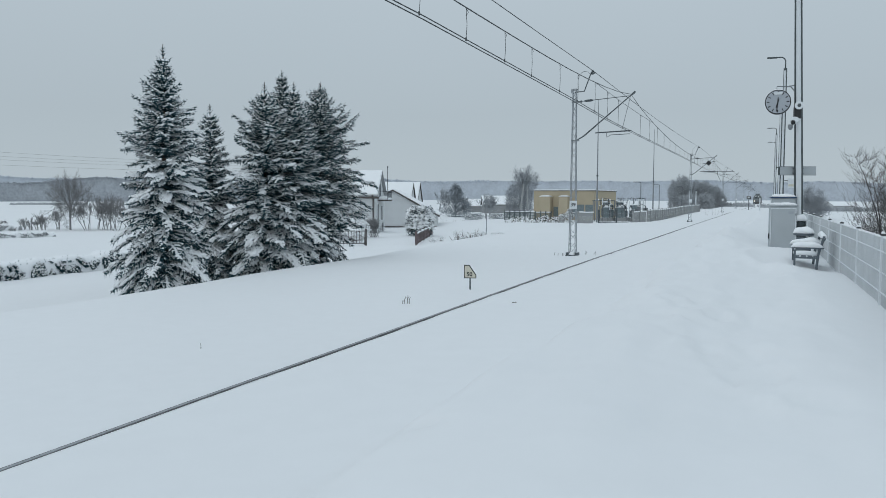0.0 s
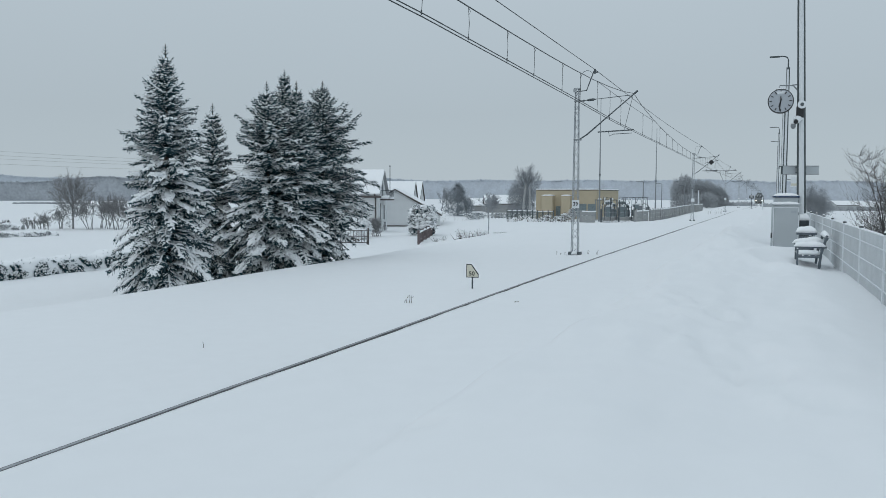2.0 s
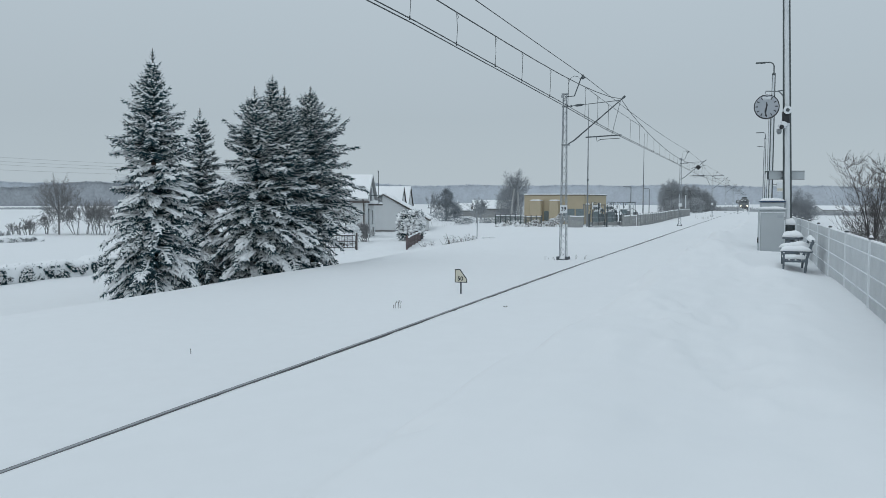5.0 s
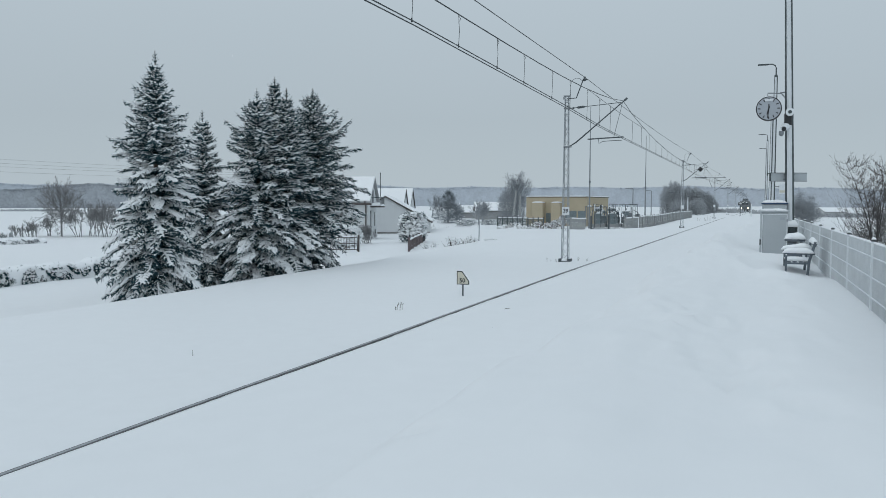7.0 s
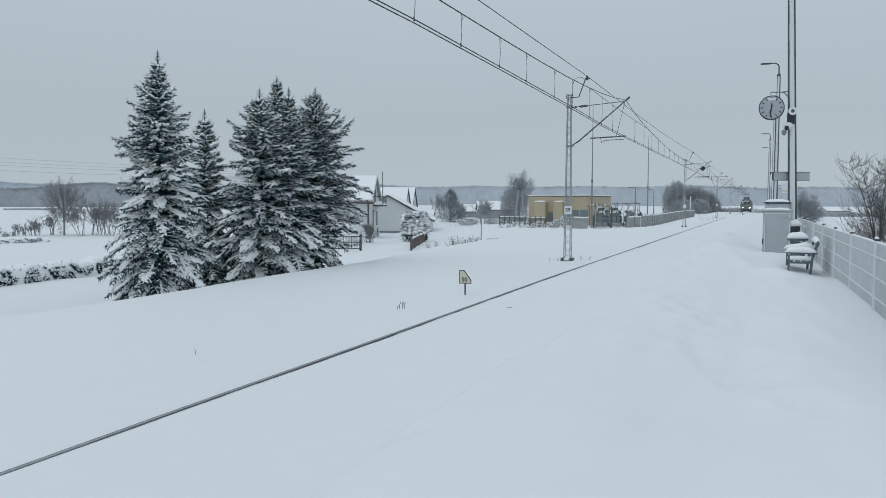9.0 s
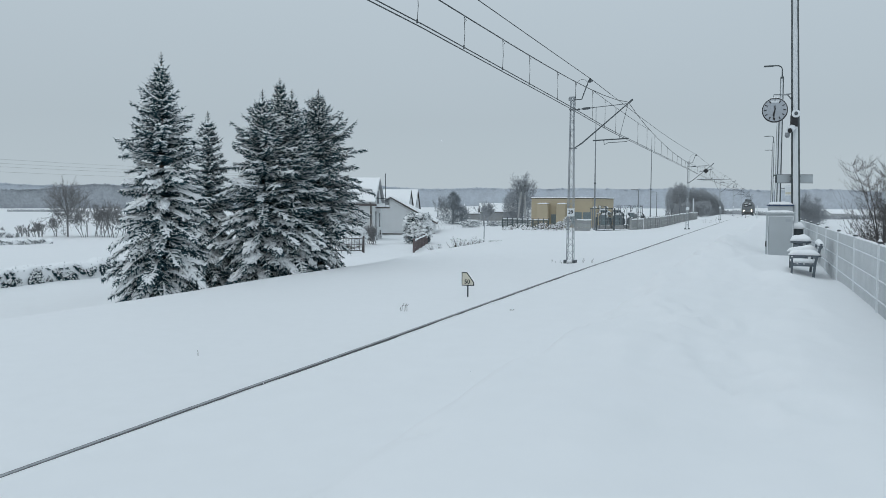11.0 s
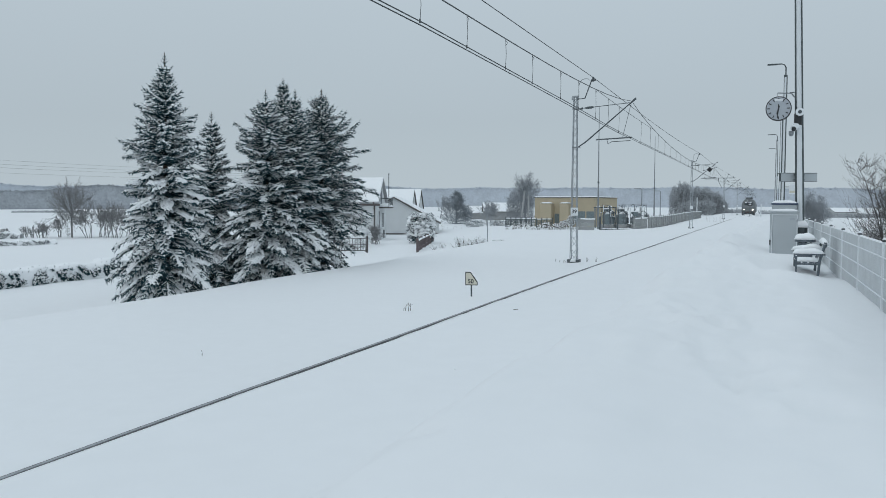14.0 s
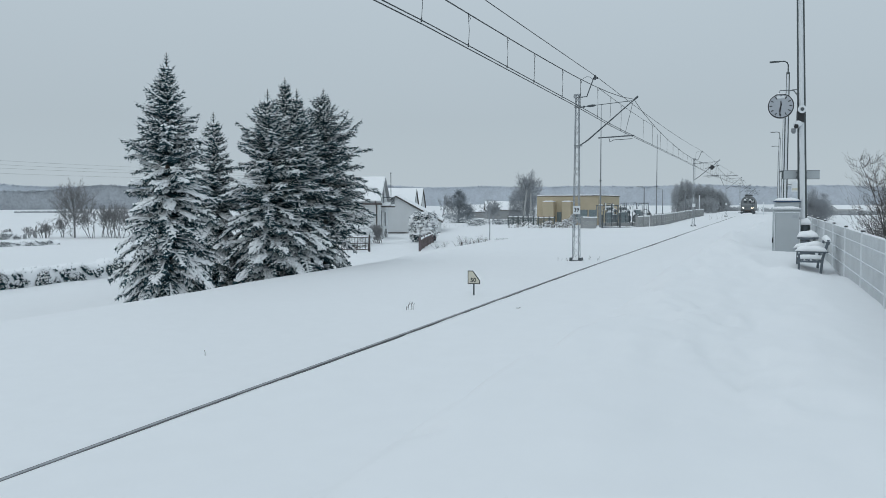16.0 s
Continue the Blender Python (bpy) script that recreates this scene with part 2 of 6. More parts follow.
    def spikes(self, p0, p1, r, flat=0.7, at=0.3):
        """Many slim double pyramids from p0 to p1 at once."""
        p0, p1 = np.asarray(p0, float), np.asarray(p1, float)
        r = np.broadcast_to(np.asarray(r, float), (len(p0),))[:, None]
        d = p1 - p0
        d = d / np.maximum(np.linalg.norm(d, axis=1, keepdims=True), 1e-6)
        side = np.cross(d, np.array([0.0, 0.0, 1.0]))
        side = side / np.maximum(np.linalg.norm(side, axis=1, keepdims=True), 1e-3)
        up = np.cross(side, d)
        c = p0 + (p1 - p0) * at
        vs = np.stack([p0, c + side * r, c + up * r * flat, c - side * r, c - up * r * flat, p1], axis=1).reshape(-1, 3)
        base = np.array([(0, 2, 1), (0, 3, 2), (0, 4, 3), (0, 1, 4), (5, 1, 2), (5, 2, 3), (5, 3, 4), (5, 4, 1)])
        fs = (base[None] + 6 * np.arange(len(p0))[:, None, None]).reshape(-1, 3) + self.n
        self.v.append(vs)
        self.f.extend(map(tuple, fs.tolist()))
        self.n += len(vs)
        return self

    def pods(self, p0, p1, p2, r, flat=0.75, n=4, rings=((0.22, 0.92), (0.74, 0.86))):
        """Many soft rolls of snow from p0 over p1 to p2 at once, with n sides and a few rings."""
        p0, p1, p2 = (np.asarray(p, float) for p in (p0, p1, p2))
        r = np.broadcast_to(np.asarray(r, float), (len(p0),))[:, None]
        d = p2 - p0
        d = d / np.maximum(np.linalg.norm(d, axis=1, keepdims=True), 1e-6)
        side = np.cross(d, np.array([0.0, 0.0, 1.0]))
        side = side / np.maximum(np.linalg.norm(side, axis=1, keepdims=True), 1e-3)
        up = np.cross(side, d)
        mid = 2 * p1 - 0.5 * (p0 + p2)
        rows = [p0]
        for k, w in rings:
            c = (1 - k) ** 2 * p0 + 2 * k * (1 - k) * mid + k * k * p2
            for j in range(n):
                a = math.pi / 2 + 2 * math.pi * j / n
                rows.append(c + (side * math.cos(a) + up * math.sin(a) * flat) * r * w)
        rows.append(p2)
        vs = np.stack(rows, axis=1).reshape(-1, 3)
        end = 1 + n * (len(rings) - 1)
        base = [(0, 1 + (j + 1) % n, 1 + j) for j in range(n)] + [(end + n, end + j, end + (j + 1) % n) for j in range(n)]
        for q in range(1, end, n):
            for j in range(n):
                i = (j + 1) % n
                base += [(q + j, q + i, q + n + i), (q + j, q + n + i, q + n + j)]
        fs = (np.array(base)[None] + len(rows) * np.arange(len(p0))[:, None, None]).reshape(-1, 3) + self.n
        self.v.append(vs)
        self.f.extend(map(tuple, fs.tolist()))
        self.n += len(vs)
        return self

    def mesh(self, name, material, smooth=False):
        me = bpy.data.meshes.new(name)
        me.from_pydata(np.concatenate(self.v).tolist(), [], self.f)
        me.materials.append(material)
        if smooth:
            me.polygons.foreach_set("use_smooth", [True] * len(me.polygons))
        me.update()
        return me


def part(name, geo, material, parent, label="", smooth=False, kind=""):
    ob = new(name, geo if isinstance(geo, bpy.types.Mesh) else geo.mesh(name, material, smooth))
    ob.parent = parent
    return tagged(ob, label, kind=kind)


def thing(name, label, category, m=None, group="", kind=""):
    ob = new(name)
    ob.empty_display_size = 0.2
    if m is not None:
        ob.matrix_world = m
    return tagged(ob, label, category, group, kind)


def lettering(name, text, size, m, material, parent):
    curve = bpy.data.curves.new(name, "FONT")
    curve.body, curve.size, curve.align_x, curve.align_y, curve.extrude = text, size, "CENTER", "CENTER", 0.002
    curve.offset = 0.022 * size
    tmp = bpy.data.objects.new(name, curve)
    scene.collection.objects.link(tmp)
    bpy.context.view_layer.update()
    me = bpy.data.meshes.new_from_object(tmp.evaluated_get(bpy.context.evaluated_depsgraph_get()))
    bpy.data.objects.remove(tmp)
    me.materials.clear()
    me.materials.append(material)
    ob = new(name, me)
    ob.parent, ob.matrix_local = parent, m
    return ob


GRID = radians(22.47)  # the village is laid out on a grid turned against the track


def spot(u, d):
    """World x, y of a place u metres across and d metres deep on the turned grid."""
    return u * math.cos(GRID) - d * math.sin(GRID), u * math.sin(GRID) + d * math.cos(GRID)


def smooth(a, b, x):
    k = min(1.0, max(0.0, (x - a) / (b - a)))
    return k * k * (3 - 2 * k)


def mixed(a, b, k):
    return a + (b - a) * k


# ---- ground ----
RAILS = (-6.70, -5.265)
TRACK_AXIS = -5.98


def bend(y):
    """How far the track swings to the left of its straight line."""
    return 0.06 * (1 - smooth(4, 9, y)) - 0.17 * smooth(8, 30, y) * (1 - smooth(60, 150, y)) + 1.0 * smooth(140, 240, y)


rng_p = random.Random(5)
PRINTS = [(-1.25 + 0.032 * i + rng_p.uniform(-0.38, 0.38), 11.6 - 0.12 * i + rng_p.uniform(-0.4, 0.4), rng_p.uniform(0.06, 0.15)) for i in range(46)]


def ground_z(x, y):
    n1 = noise.noise(Vector((x * 0.22, y * 0.16, 3.1)))
    n2 = noise.noise(Vector((x * 0.7, y * 0.6, 7.7)))
    n3 = noise.noise(Vector((x * 0.055, y * 0.045, 1.3)))
    bed = -0.03 + 0.02 * n1 + 0.008 * n2 if x > -8 else -0.05 + 0.05 * n1 * smooth(-8, -12, x) + 0.01 * n2
    low = mixed(-1.2, -0.60, smooth(82, 97, y) * smooth(-45, -36, x)) + 0.12 * n3 + 0.04 * n1 + 0.05 * noise.noise(Vector((x * 0.9, y * 0.35, 12.0))) + 0.03 * n2
    low += 0.16 * math.exp(-((x + 15.4) / 0.9) ** 2 - ((y - 37.5) / 0.8) ** 2)
    low += 0.16 * (noise.noise(Vector((x * 0.9, y * 0.8, 31.0))) + 0.7 * noise.noise(Vector((x * 2.1, y * 1.7, 33.0)))) * math.exp(-((x + 25.5) / 3.2) ** 2 - ((y - 50.5) / 5.0) ** 2)
    yard = smooth(72, 96, y)
    shoulder = -16.0 - 0.4 * n3 - 0.012 * y + 6.2 * yard
    z = mixed(bed, low, smooth(shoulder, shoulder - (2.3 + 0.30 * max(0, min(y, 70) - 32)) * (1 - 0.72 * yard), x))
    z += 0.17 * math.exp(-((x + 12.8) / 0.55) ** 2 - ((y - 38) / 0.5) ** 2) + 0.10 * math.exp(-((x + 12.2) / 0.4) ** 2 - ((y - 38.3) / 0.4) ** 2)
    edge = -4.24 + 0.015 * n2 + 0.02 * n1
    top = 0.92 + 0.008 * n1 + 0.004 * n2 * smooth(-4.2, -3.2, x)
    d1 = noise.noise(Vector((x * 0.55 + 4, y * 0.33, 5.5)))
    d2 = noise.noise(Vector((x * 1.3, y * 0.8 + 9, 8.5)))
    edge_x = -2.36 + 0.022 * y + 0.30 * d1 + 0.16 * noise.noise(Vector((x * 0.8, y * 1.1, 14.0)))
    crest = 0.30 * smooth(edge_x - 0.34, edge_x + 0.24, x) * (1 - 0.55 * smooth(-1.5, -0.1, x)) * (1 - smooth(0.5, 1.6, x)) * smooth(1, 5, y)
    top += crest + 0.02 * max(0.0, noise.noise(Vector((x * 1.6, y * 1.1, 2.2)))) * smooth(-1.6, -0.6, x) * smooth(3, 6, y) * (1 - smooth(13, 20, y))
    top += (0.20 + 0.25 * d2) * math.exp(-((x + 1.9) / 1.1) ** 2 - ((y - 33) / 4.5) ** 2) - 0.10 * math.exp(-((x + 3.3) / 0.4) ** 2 - ((y - 24.5) / 2.6) ** 2) + 0.07 * math.exp(-((x + 1.2) / 0.7) ** 2 - ((y - 24) / 5) ** 2) + 0.10 * math.exp(-((x + 0.1) / 0.8) ** 2 - ((y - 23) / 2.2) ** 2)
    if -2.0 < x < 1.0 and 5.4 < y < 12.6:
        for px_, py_, pr_ in PRINTS:
            q = ((x - px_) / pr_) ** 2 + ((y - py_) / (pr_ * 3.2)) ** 2
            if q < 6:
                top += -0.036 * math.exp(-q) + 0.012 * math.exp(-((q - 1.8) ** 2))
    top -= 0.10 * math.exp(-((x + 1.97) / 0.06) ** 2 - ((y - 4.42) / 0.10) ** 2)
    top += (0.15 + 0.10 * d2) * math.exp(-((x + 1.1) / 0.75) ** 2 - ((y - 25.5) / 1.7) ** 2) + 0.10 * math.exp(-((x + 1.7) / 0.5) ** 2 - ((y - 20.5) / 1.2) ** 2)
    r_bench = math.hypot((x - 0.85) / 1.0, (y - 21.0) / 1.9)
    top += -0.08 * math.exp(-r_bench ** 4) + 0.11 * math.exp(-((r_bench - 1.45) / 0.28) ** 2) * smooth(0.9, 0.3, x)
    r_cab = math.hypot((x - 0.30) / 0.75, (y - 27.2) / 1.0)
    top += 0.03 * math.exp(-((r_cab - 1.35) / 0.35) ** 2) - 0.08 * math.exp(-r_cab ** 4)
    worn = (1 - 0.8 * smooth(-1.0, -0.3, x) * smooth(17, 21, y)) * smooth(-2.5, -1.7, x) * (1 - smooth(0.2, 1.4, x)) * smooth(3.0, 6.0, y)
    top += 0.030 * noise.noise(Vector((x * 0.7, y * 0.13, 5.5))) * smooth(-3.6, -2.0, x) * smooth(2.0, 4.5, y)
    top += worn * (0.075 * noise.noise(Vector((x * 1.7, y * 0.42, 41.0))) + 0.055 * noise.noise(Vector((x * 3.8, y * 0.95, 43.0))) + 0.022 * noise.noise(Vector((x * 6.5, y * 1.9, 47.0))) + 0.03 * d2 * smooth(12, 20, y))
    top += 0.08 * math.exp(-((x - 1.55) / 0.30) ** 2 - ((y - 15) / 6) ** 2)
    k = smooth(edge - 0.16, edge, x) * (1 - smooth(118, 140, y))
    z = mixed(z, top, k)
    right = mixed(0.9, -0.9, smooth(1.8, 6.5, x)) + 0.1 * n3 * smooth(2, 8, x)
    z = mixed(z, min(right, top) if k > 0.5 else min(right, -0.1), smooth(1.75, 2.1, x))
    return z


def ground_height(x, y):
    """The snow's height, with the slots that wheels keep open along the rails."""
    z = ground_z(x, y)
    if -7 < x < -5 and y < 400:
        for r in RAILS:
            if -0.047 < x - r < 0.043:
                z = -0.06
            elif 0.043 < x - r < 0.10:
                z += 0.008
    return z


def ground_point(x, y):
    k = smooth(-9.5, -7.2, x) * (1 - smooth(-5.0, -4.65, x))
    ragged = 0.0
    for r in RAILS:
        if 0.036 < x - r < 0.055:
            ragged = 0.034 * max(-0.4, noise.noise(Vector((r, y * 1.3, 4.4))) + 0.5 * noise.noise(Vector((r, y * 5.0, 6.4))))
    return x + bend(y) * k + ragged, y, ground_height(x, y)


def spread(stops):
    out = []
    for a, b, step in stops:
        k = max(1, round((b - a) / step))
        out += [a + (b - a) * i / k for i in range(k)]
    return out + [stops[-1][1]]


gx = [-3200, -2200, -1500, -1000, -700, -500, -380, -300, -240, -200] + spread([(-170, -60, 6), (-60, -34, 1.4), (-34, -15, 0.5), (-15, -7, 0.4)])
for r in RAILS:
    gx += [r - 0.30, r - 0.13, r - 0.054, r - 0.046, r, r + 0.042, r + 0.050, r + 0.13]
gx += [-6.2, -6.0, -5.8, -4.85, -4.6] + spread([(-4.5, -4.16, 0.04), (-4.1, 2.2, 0.09), (2.4, 8, 0.5), (9, 60, 5)]) + [80, 120, 180, 260, 400, 700, 1200, 2000, 3200]
gx = sorted(set(round(v, 4) for v in gx))
gy = [-400, -200, -100, -60, -40, -30] + spread([(-25, 0, 1.5), (0.5, 12, 0.09), (12.1, 30, 0.22), (30.4, 70, 0.55), (71, 190, 2.5), (195, 420, 12)]) + [480, 560, 700, 900, 1200, 1600, 2200, 3200, 4200]
gy = sorted(set(round(v, 4) for v in gy))
ground = Geo()
ground.add([ground_point(x, y) for y in gy for x in gx],
           [(j * len(gx) + i, j * len(gx) + i + 1, (j + 1) * len(gx) + i + 1, (j + 1) * len(gx) + i) for j in range(len(gy) - 1) for i in range(len(gx) - 1)])
tagged(new("ground", ground.mesh("ground", SNOW, True)), "deep fresh snow over platform, track bed and fields", "snow", kind="structure")

# ---- track ----
def extruded(outline, ys):
    """An outline in x and z carried along the track's swing."""
    g, k = Geo(), len(outline)
    vs = [(x + bend(y), y, z) for y in ys for x, z in outline]
    fs = [tuple(range(k)), tuple(range(len(vs) - 1, len(vs) - k - 1, -1))]
    for j in range(len(ys) - 1):
        fs += [(j * k + i, (j + 1) * k + i, (j + 1) * k + (i + 1) % k, j * k + (i + 1) % k) for i in range(k)]
    return g.add(vs, fs)


rail_ys = [-120, -20] + spread([(0, 40, 1.0), (40, 260, 4.0)]) + [300, 420]
for r in RAILS:
    rail = thing("rail", "steel rail with worn head, sunk in fresh snow", "rail", pose(r, 0, 0), "rails of the track", "structure")
    part("rail_head", extruded([(-0.016, -0.010), (0.026, -0.010), (0.026, -0.002), (0.023, 0.001), (-0.013, 0.001), (-0.016, -0.002)], rail_ys), RAIL_TOP, rail, "worn grey running surface")
    part("rail_web", extruded([(-0.060, -0.088), (0.060, -0.088), (0.060, -0.078), (0.02, -0.050), (0.034, -0.042), (0.034, -0.010), (0.028, -0.004), (-0.034, -0.002), (-0.036, -0.008), (-0.036, -0.042), (-0.02, -0.050), (-0.060, -0.078)], rail_ys), RAIL_SIDE, rail, "rusty rail web and foot")


# ---- overhead line ----
MAST_X, MASTS = -8.22, (-20.0, 35.2, 91.0, 154.0, 215.0, 275.0, 335.0)
MAST_TOP = 7.38


def lattice_mast(y, plate):
    x, base = MAST_X, ground_z(MAST_X, y) - 0.05
    mast = thing("catenary_mast", "grey galvanised lattice catenary mast with cantilever arm", "mast", pose(x, y, base), "masts along the track")
    h = MAST_TOP - base
    part("foundation", Geo().box((0, 0, 0.02), (0.56, 0.46, 0.14), bevel=0.02).box((-0.205, 0, 0.13), (0.13, 0.40, 0.16), None, 0.015).box((0.205, 0, 0.13), (0.13, 0.40, 0.16), None, 0.015), STEEL_DARK, mast, "dark foundation plate with two footings")
    part("foundation_snow", Geo().pillow((0.0, 0, 0.09), 0.27, 0.46, 0.17, 2.6, 8), CAP, mast, "", True)
    half = lambda z: mixed(0.145, 0.07, z / h)
    for sx in (-1, 1):
        for sy in (-1, 1):
            part("corner_post", Geo().tube([(sx * half(0), sy * half(0), 0.05), (sx * half(h), sy * half(h), h)], 0.019, 4), MAST, mast)
    k = int(h / 0.30)
    lace = Geo()
    for side in range(4):
        for i in range(k):
            z0, z1 = 0.1 + (h - 0.15) * i / k, 0.1 + (h - 0.15) * (i + 1) / k
            a, b = half(z0), half(z1)
            s = 1 if (i + side) % 2 else -1
            p, q = ((s * a, -a, z0), (-s * b, -b, z1)) if side == 0 else ((s * a, a, z0), (-s * b, b, z1)) if side == 1 else ((-a, s * a, z0), (-b, -s * b, z1)) if side == 2 else ((a, s * a, z0), (b, -s * b, z1))
            lace.tube([p, q], 0.0085, 4, False)
    part("lacing", lace, MAST, mast)
    part("head_plate", Geo().box((0, 0, h), (0.26, 0.26, 0.05)).box((-0.08, -0.1, h - 0.1), (0.12, 0.12, 0.12)), MAST, mast)
    z = lambda v: v - base
    tip = (2.52, 0, z(7.06))
    arm = part("cantilever", Geo().tube([(0.12, 0, z(5.13)), (0.45, 0, z(5.33)), tip], [0.024, 0.034, 0.024], 8).tube([tip, (tip[0] + 0.14, 0, tip[2] + 0.12)], 0.045, 8), STEEL_DARK, mast, "sloping dark steel cantilever tube")
    part("top_tie", Geo().tube([(0.1, 0, z(6.83)), (2.4, 0, z(7.0))], 0.016, 6), STEEL_DARK, mast)
    ins = Geo().tube([(0.26, 0, z(6.84)), (0.33, 0, z(6.845))], 0.05, 8)
    ins.tube([(0.42, 0, z(6.853)), (0.52, 0, z(6.860)), (0.74, 0, z(6.876)), (0.84, 0, z(6.883))], [0.018, 0.055, 0.055, 0.018], 10)
    part("insulator", ins, STEEL_DARK, arm, "dark spindle insulator")
    part("hanger", Geo().tube([(2.46, 0, z(7.0)), (2.10, 0, z(5.50))], 0.010, 5), STEEL_DARK, arm, "thin hanger rod")
    for zc in (5.12, 6.83):
        part("clamp", Geo().box((0.05, 0, z(zc)), (0.32, 0.26, 0.05)), GALV, mast)
    part("registration_arm", Geo().tube([(0.95, 0, z(5.44)), (2.52, 0, z(5.50))], 0.030, 8).tube([(1.42, 0, z(5.44)), (1.46, 0, z(5.24)), (1.62, 0, z(5.33)), (2.44, 0.02, z(5.36))], 0.016, 6), STEEL_DARK, mast, "dark registration arm with steady arm")
    horn = Geo().tube([(0.0, 0, h - 0.12), (0.42, 0, h - 0.10), (0.72, 0, z(8.08))], 0.026, 6)
    horn.tube([(0.14, 0, h - 0.1)] + [(0.14 + 0.30 * (1 - math.cos(a)), 0, h + 0.42 + 0.36 * math.sin(a)) for a in (0.0, 0.5, 1.0, 1.5, 2.0, 2.5)] + [(0.78, 0, z(8.06))], 0.010, 5)
    part("earth_wire_bracket", horn, STEEL_DARK, mast)
    part("bracket_insulator", Geo().tube([(0.78, 0, z(8.0)), (0.78, 0, z(8.2))], 0.05, 8).tube([(0.70, 0, z(8.08)), (0.9, 0, z(8.06))], 0.035, 6), STEEL_DARK, mast)
    if plate:
        board = part("number_plate", Geo().box((0.04, -0.19, z(2.25)), (0.33, 0.015, 0.36)), WHITE, mast, "white enamel plate with the number 39")
        lettering("numerals", "39", 0.23, pose(0.04, -0.20, z(2.25), 90), BLACK, board)
    else:
        part("number_plate", Geo().box((0.04, -0.19, z(2.25)), (0.33, 0.015, 0.36)), WHITE, mast, "small white enamel plate")
    return mast


for i, y in enumerate(MASTS):
    mast = lattice_mast(y, i == 1)
    if i == 3:
        h_ = MAST_TOP - mast.matrix_world.translation.z
        boom = part("boom", Geo().tube([(-3.7, 0, h_ + 0.02), (1.9, 0, h_ + 0.05)], 0.045, 6), STEEL_DARK, mast, "long dark crossbeam on the mast head")
        part("boom_stay", Geo().tube([(-1.0, 0, h_ - 0.5), (-0.35, 0, h_ - 1.9)], 0.035, 6).tube([(-1.0, 0, h_), (-1.0, 0, h_ - 0.5)], 0.04, 6), STEEL_DARK, boom)
        for q in (-3.4, -1.6, 1.6):
            part("boom_insulator", Geo().tube([(q, 0, h_ + 0.05), (q, 0, h_ + 0.30)], 0.05, 6), STEEL_DARK, boom)

# dark spring-tensioning weight that hangs in the second mast's arm
weight = thing("section_insulator", "dark square section insulator beside the mast arm", "insulator", pose(-6.35, 90.6, 6.35))
part("casing", Geo().box((0, 0, 0), (0.42, 0.16, 0.42), pose(0, 0, 0, 0, 45, 0), 0.02), BLACK, weight)
part("lug", Geo().tube([(-0.7, 0, -0.1), (0.75, 0, 0.22)], 0.03, 6), STEEL_DARK, weight)


def span_z(k):
    return 7.06 - 1.08 * (1 - (2 * k - 1) ** 2) ** 0.8


CONTACT_X = (-5.9, -5.74, -6.15, -5.75, -6.15, -5.8, -6.1)


def messenger(i, k):
    y = mixed(MASTS[i], MASTS[i + 1], k)
    if i == 0:
        z = 6.40 + 0.64 * abs((y - 13) / 22.2) ** 3.2 if y > 13 else 6.40 + 0.64 * ((13 - y) / 33) ** 2.4
    else:
        z = span_z(k)
    return mixed(CONTACT_X[i], CONTACT_X[i + 1], k), y, z


overhead = thing("overhead_line", "dark overhead contact wires with droppers above the track", "overhead line", pose(0, 0, 0))
contact_z = lambda i, k: 5.46 + (0.30 * min(1.0, (1 - k) / 0.40) * smooth(1.0, 0.8, k) if i == 0 else 0.02 * math.sin(math.pi * k))
messenger_geo, earth_geo, contact_a, contact_b = [], [], [], []
for i in range(len(MASTS) - 1):
    for j in range(20):
        k = j / 20
        x, y, z = messenger(i, k)
        messenger_geo.append((x, y, z))
        contact_a.append((x - 0.04, y, contact_z(i, k) - 0.008))
        contact_b.append((x + 0.04, y, contact_z(i, k) + 0.012))
        earth_geo.append((MAST_X + 0.86, y, 8.12 + (-0.06 if i == 0 else -0.22) * math.sin(math.pi * k)))
part("messenger_wire", Geo().tube(messenger_geo, 0.014, 5), WIRE, overhead)
part("contact_wire", Geo().tube(contact_a, 0.012, 5), WIRE, overhead)
part("contact_wire", Geo().tube(contact_b, 0.012, 5), WIRE, overhead)
part("earth_wire", Geo().tube(earth_geo, 0.014, 5), WIRE, overhead)
STITCH = 7.4


def stitch_end(m, sign):
    """Where the stitch wire of mast m meets the messenger before (-1) or behind it (1)."""
    i = m - 1 if sign < 0 else m
    y = MASTS[m] + sign * STITCH
    return messenger(i, (y - MASTS[i]) / (MASTS[i + 1] - MASTS[i]))


for m_ in range(1, len(MASTS) - 1):
    p_, q_ = stitch_end(m_, -1), stitch_end(m_, 1)
    part("stitch_wire", Geo().tube([(mixed(p_[0], q_[0], k / 8), mixed(p_[1], q_[1], k / 8), mixed(p_[2], q_[2], k / 8) - 0.05 * math.sin(math.pi * k / 8)) for k in range(9)], 0.009, 5), WIRE, overhead, "thin stitch wire under the mast arm")


def hung_from(i, y):
    """The wire above the contact wire at y: the messenger, or the stitch wire beside a mast."""
    for m_ in (i, i + 1):
        if 0 < m_ < len(MASTS) - 1 and abs(y - MASTS[m_]) < STITCH:
            p_, q_ = stitch_end(m_, -1), stitch_end(m_, 1)
            k = (y - p_[1]) / (q_[1] - p_[1])
            return mixed(p_[0], q_[0], k), y, mixed(p_[2], q_[2], k) - 0.05 * math.sin(math.pi * k)
    return messenger(i, (y - MASTS[i]) / (MASTS[i + 1] - MASTS[i]))


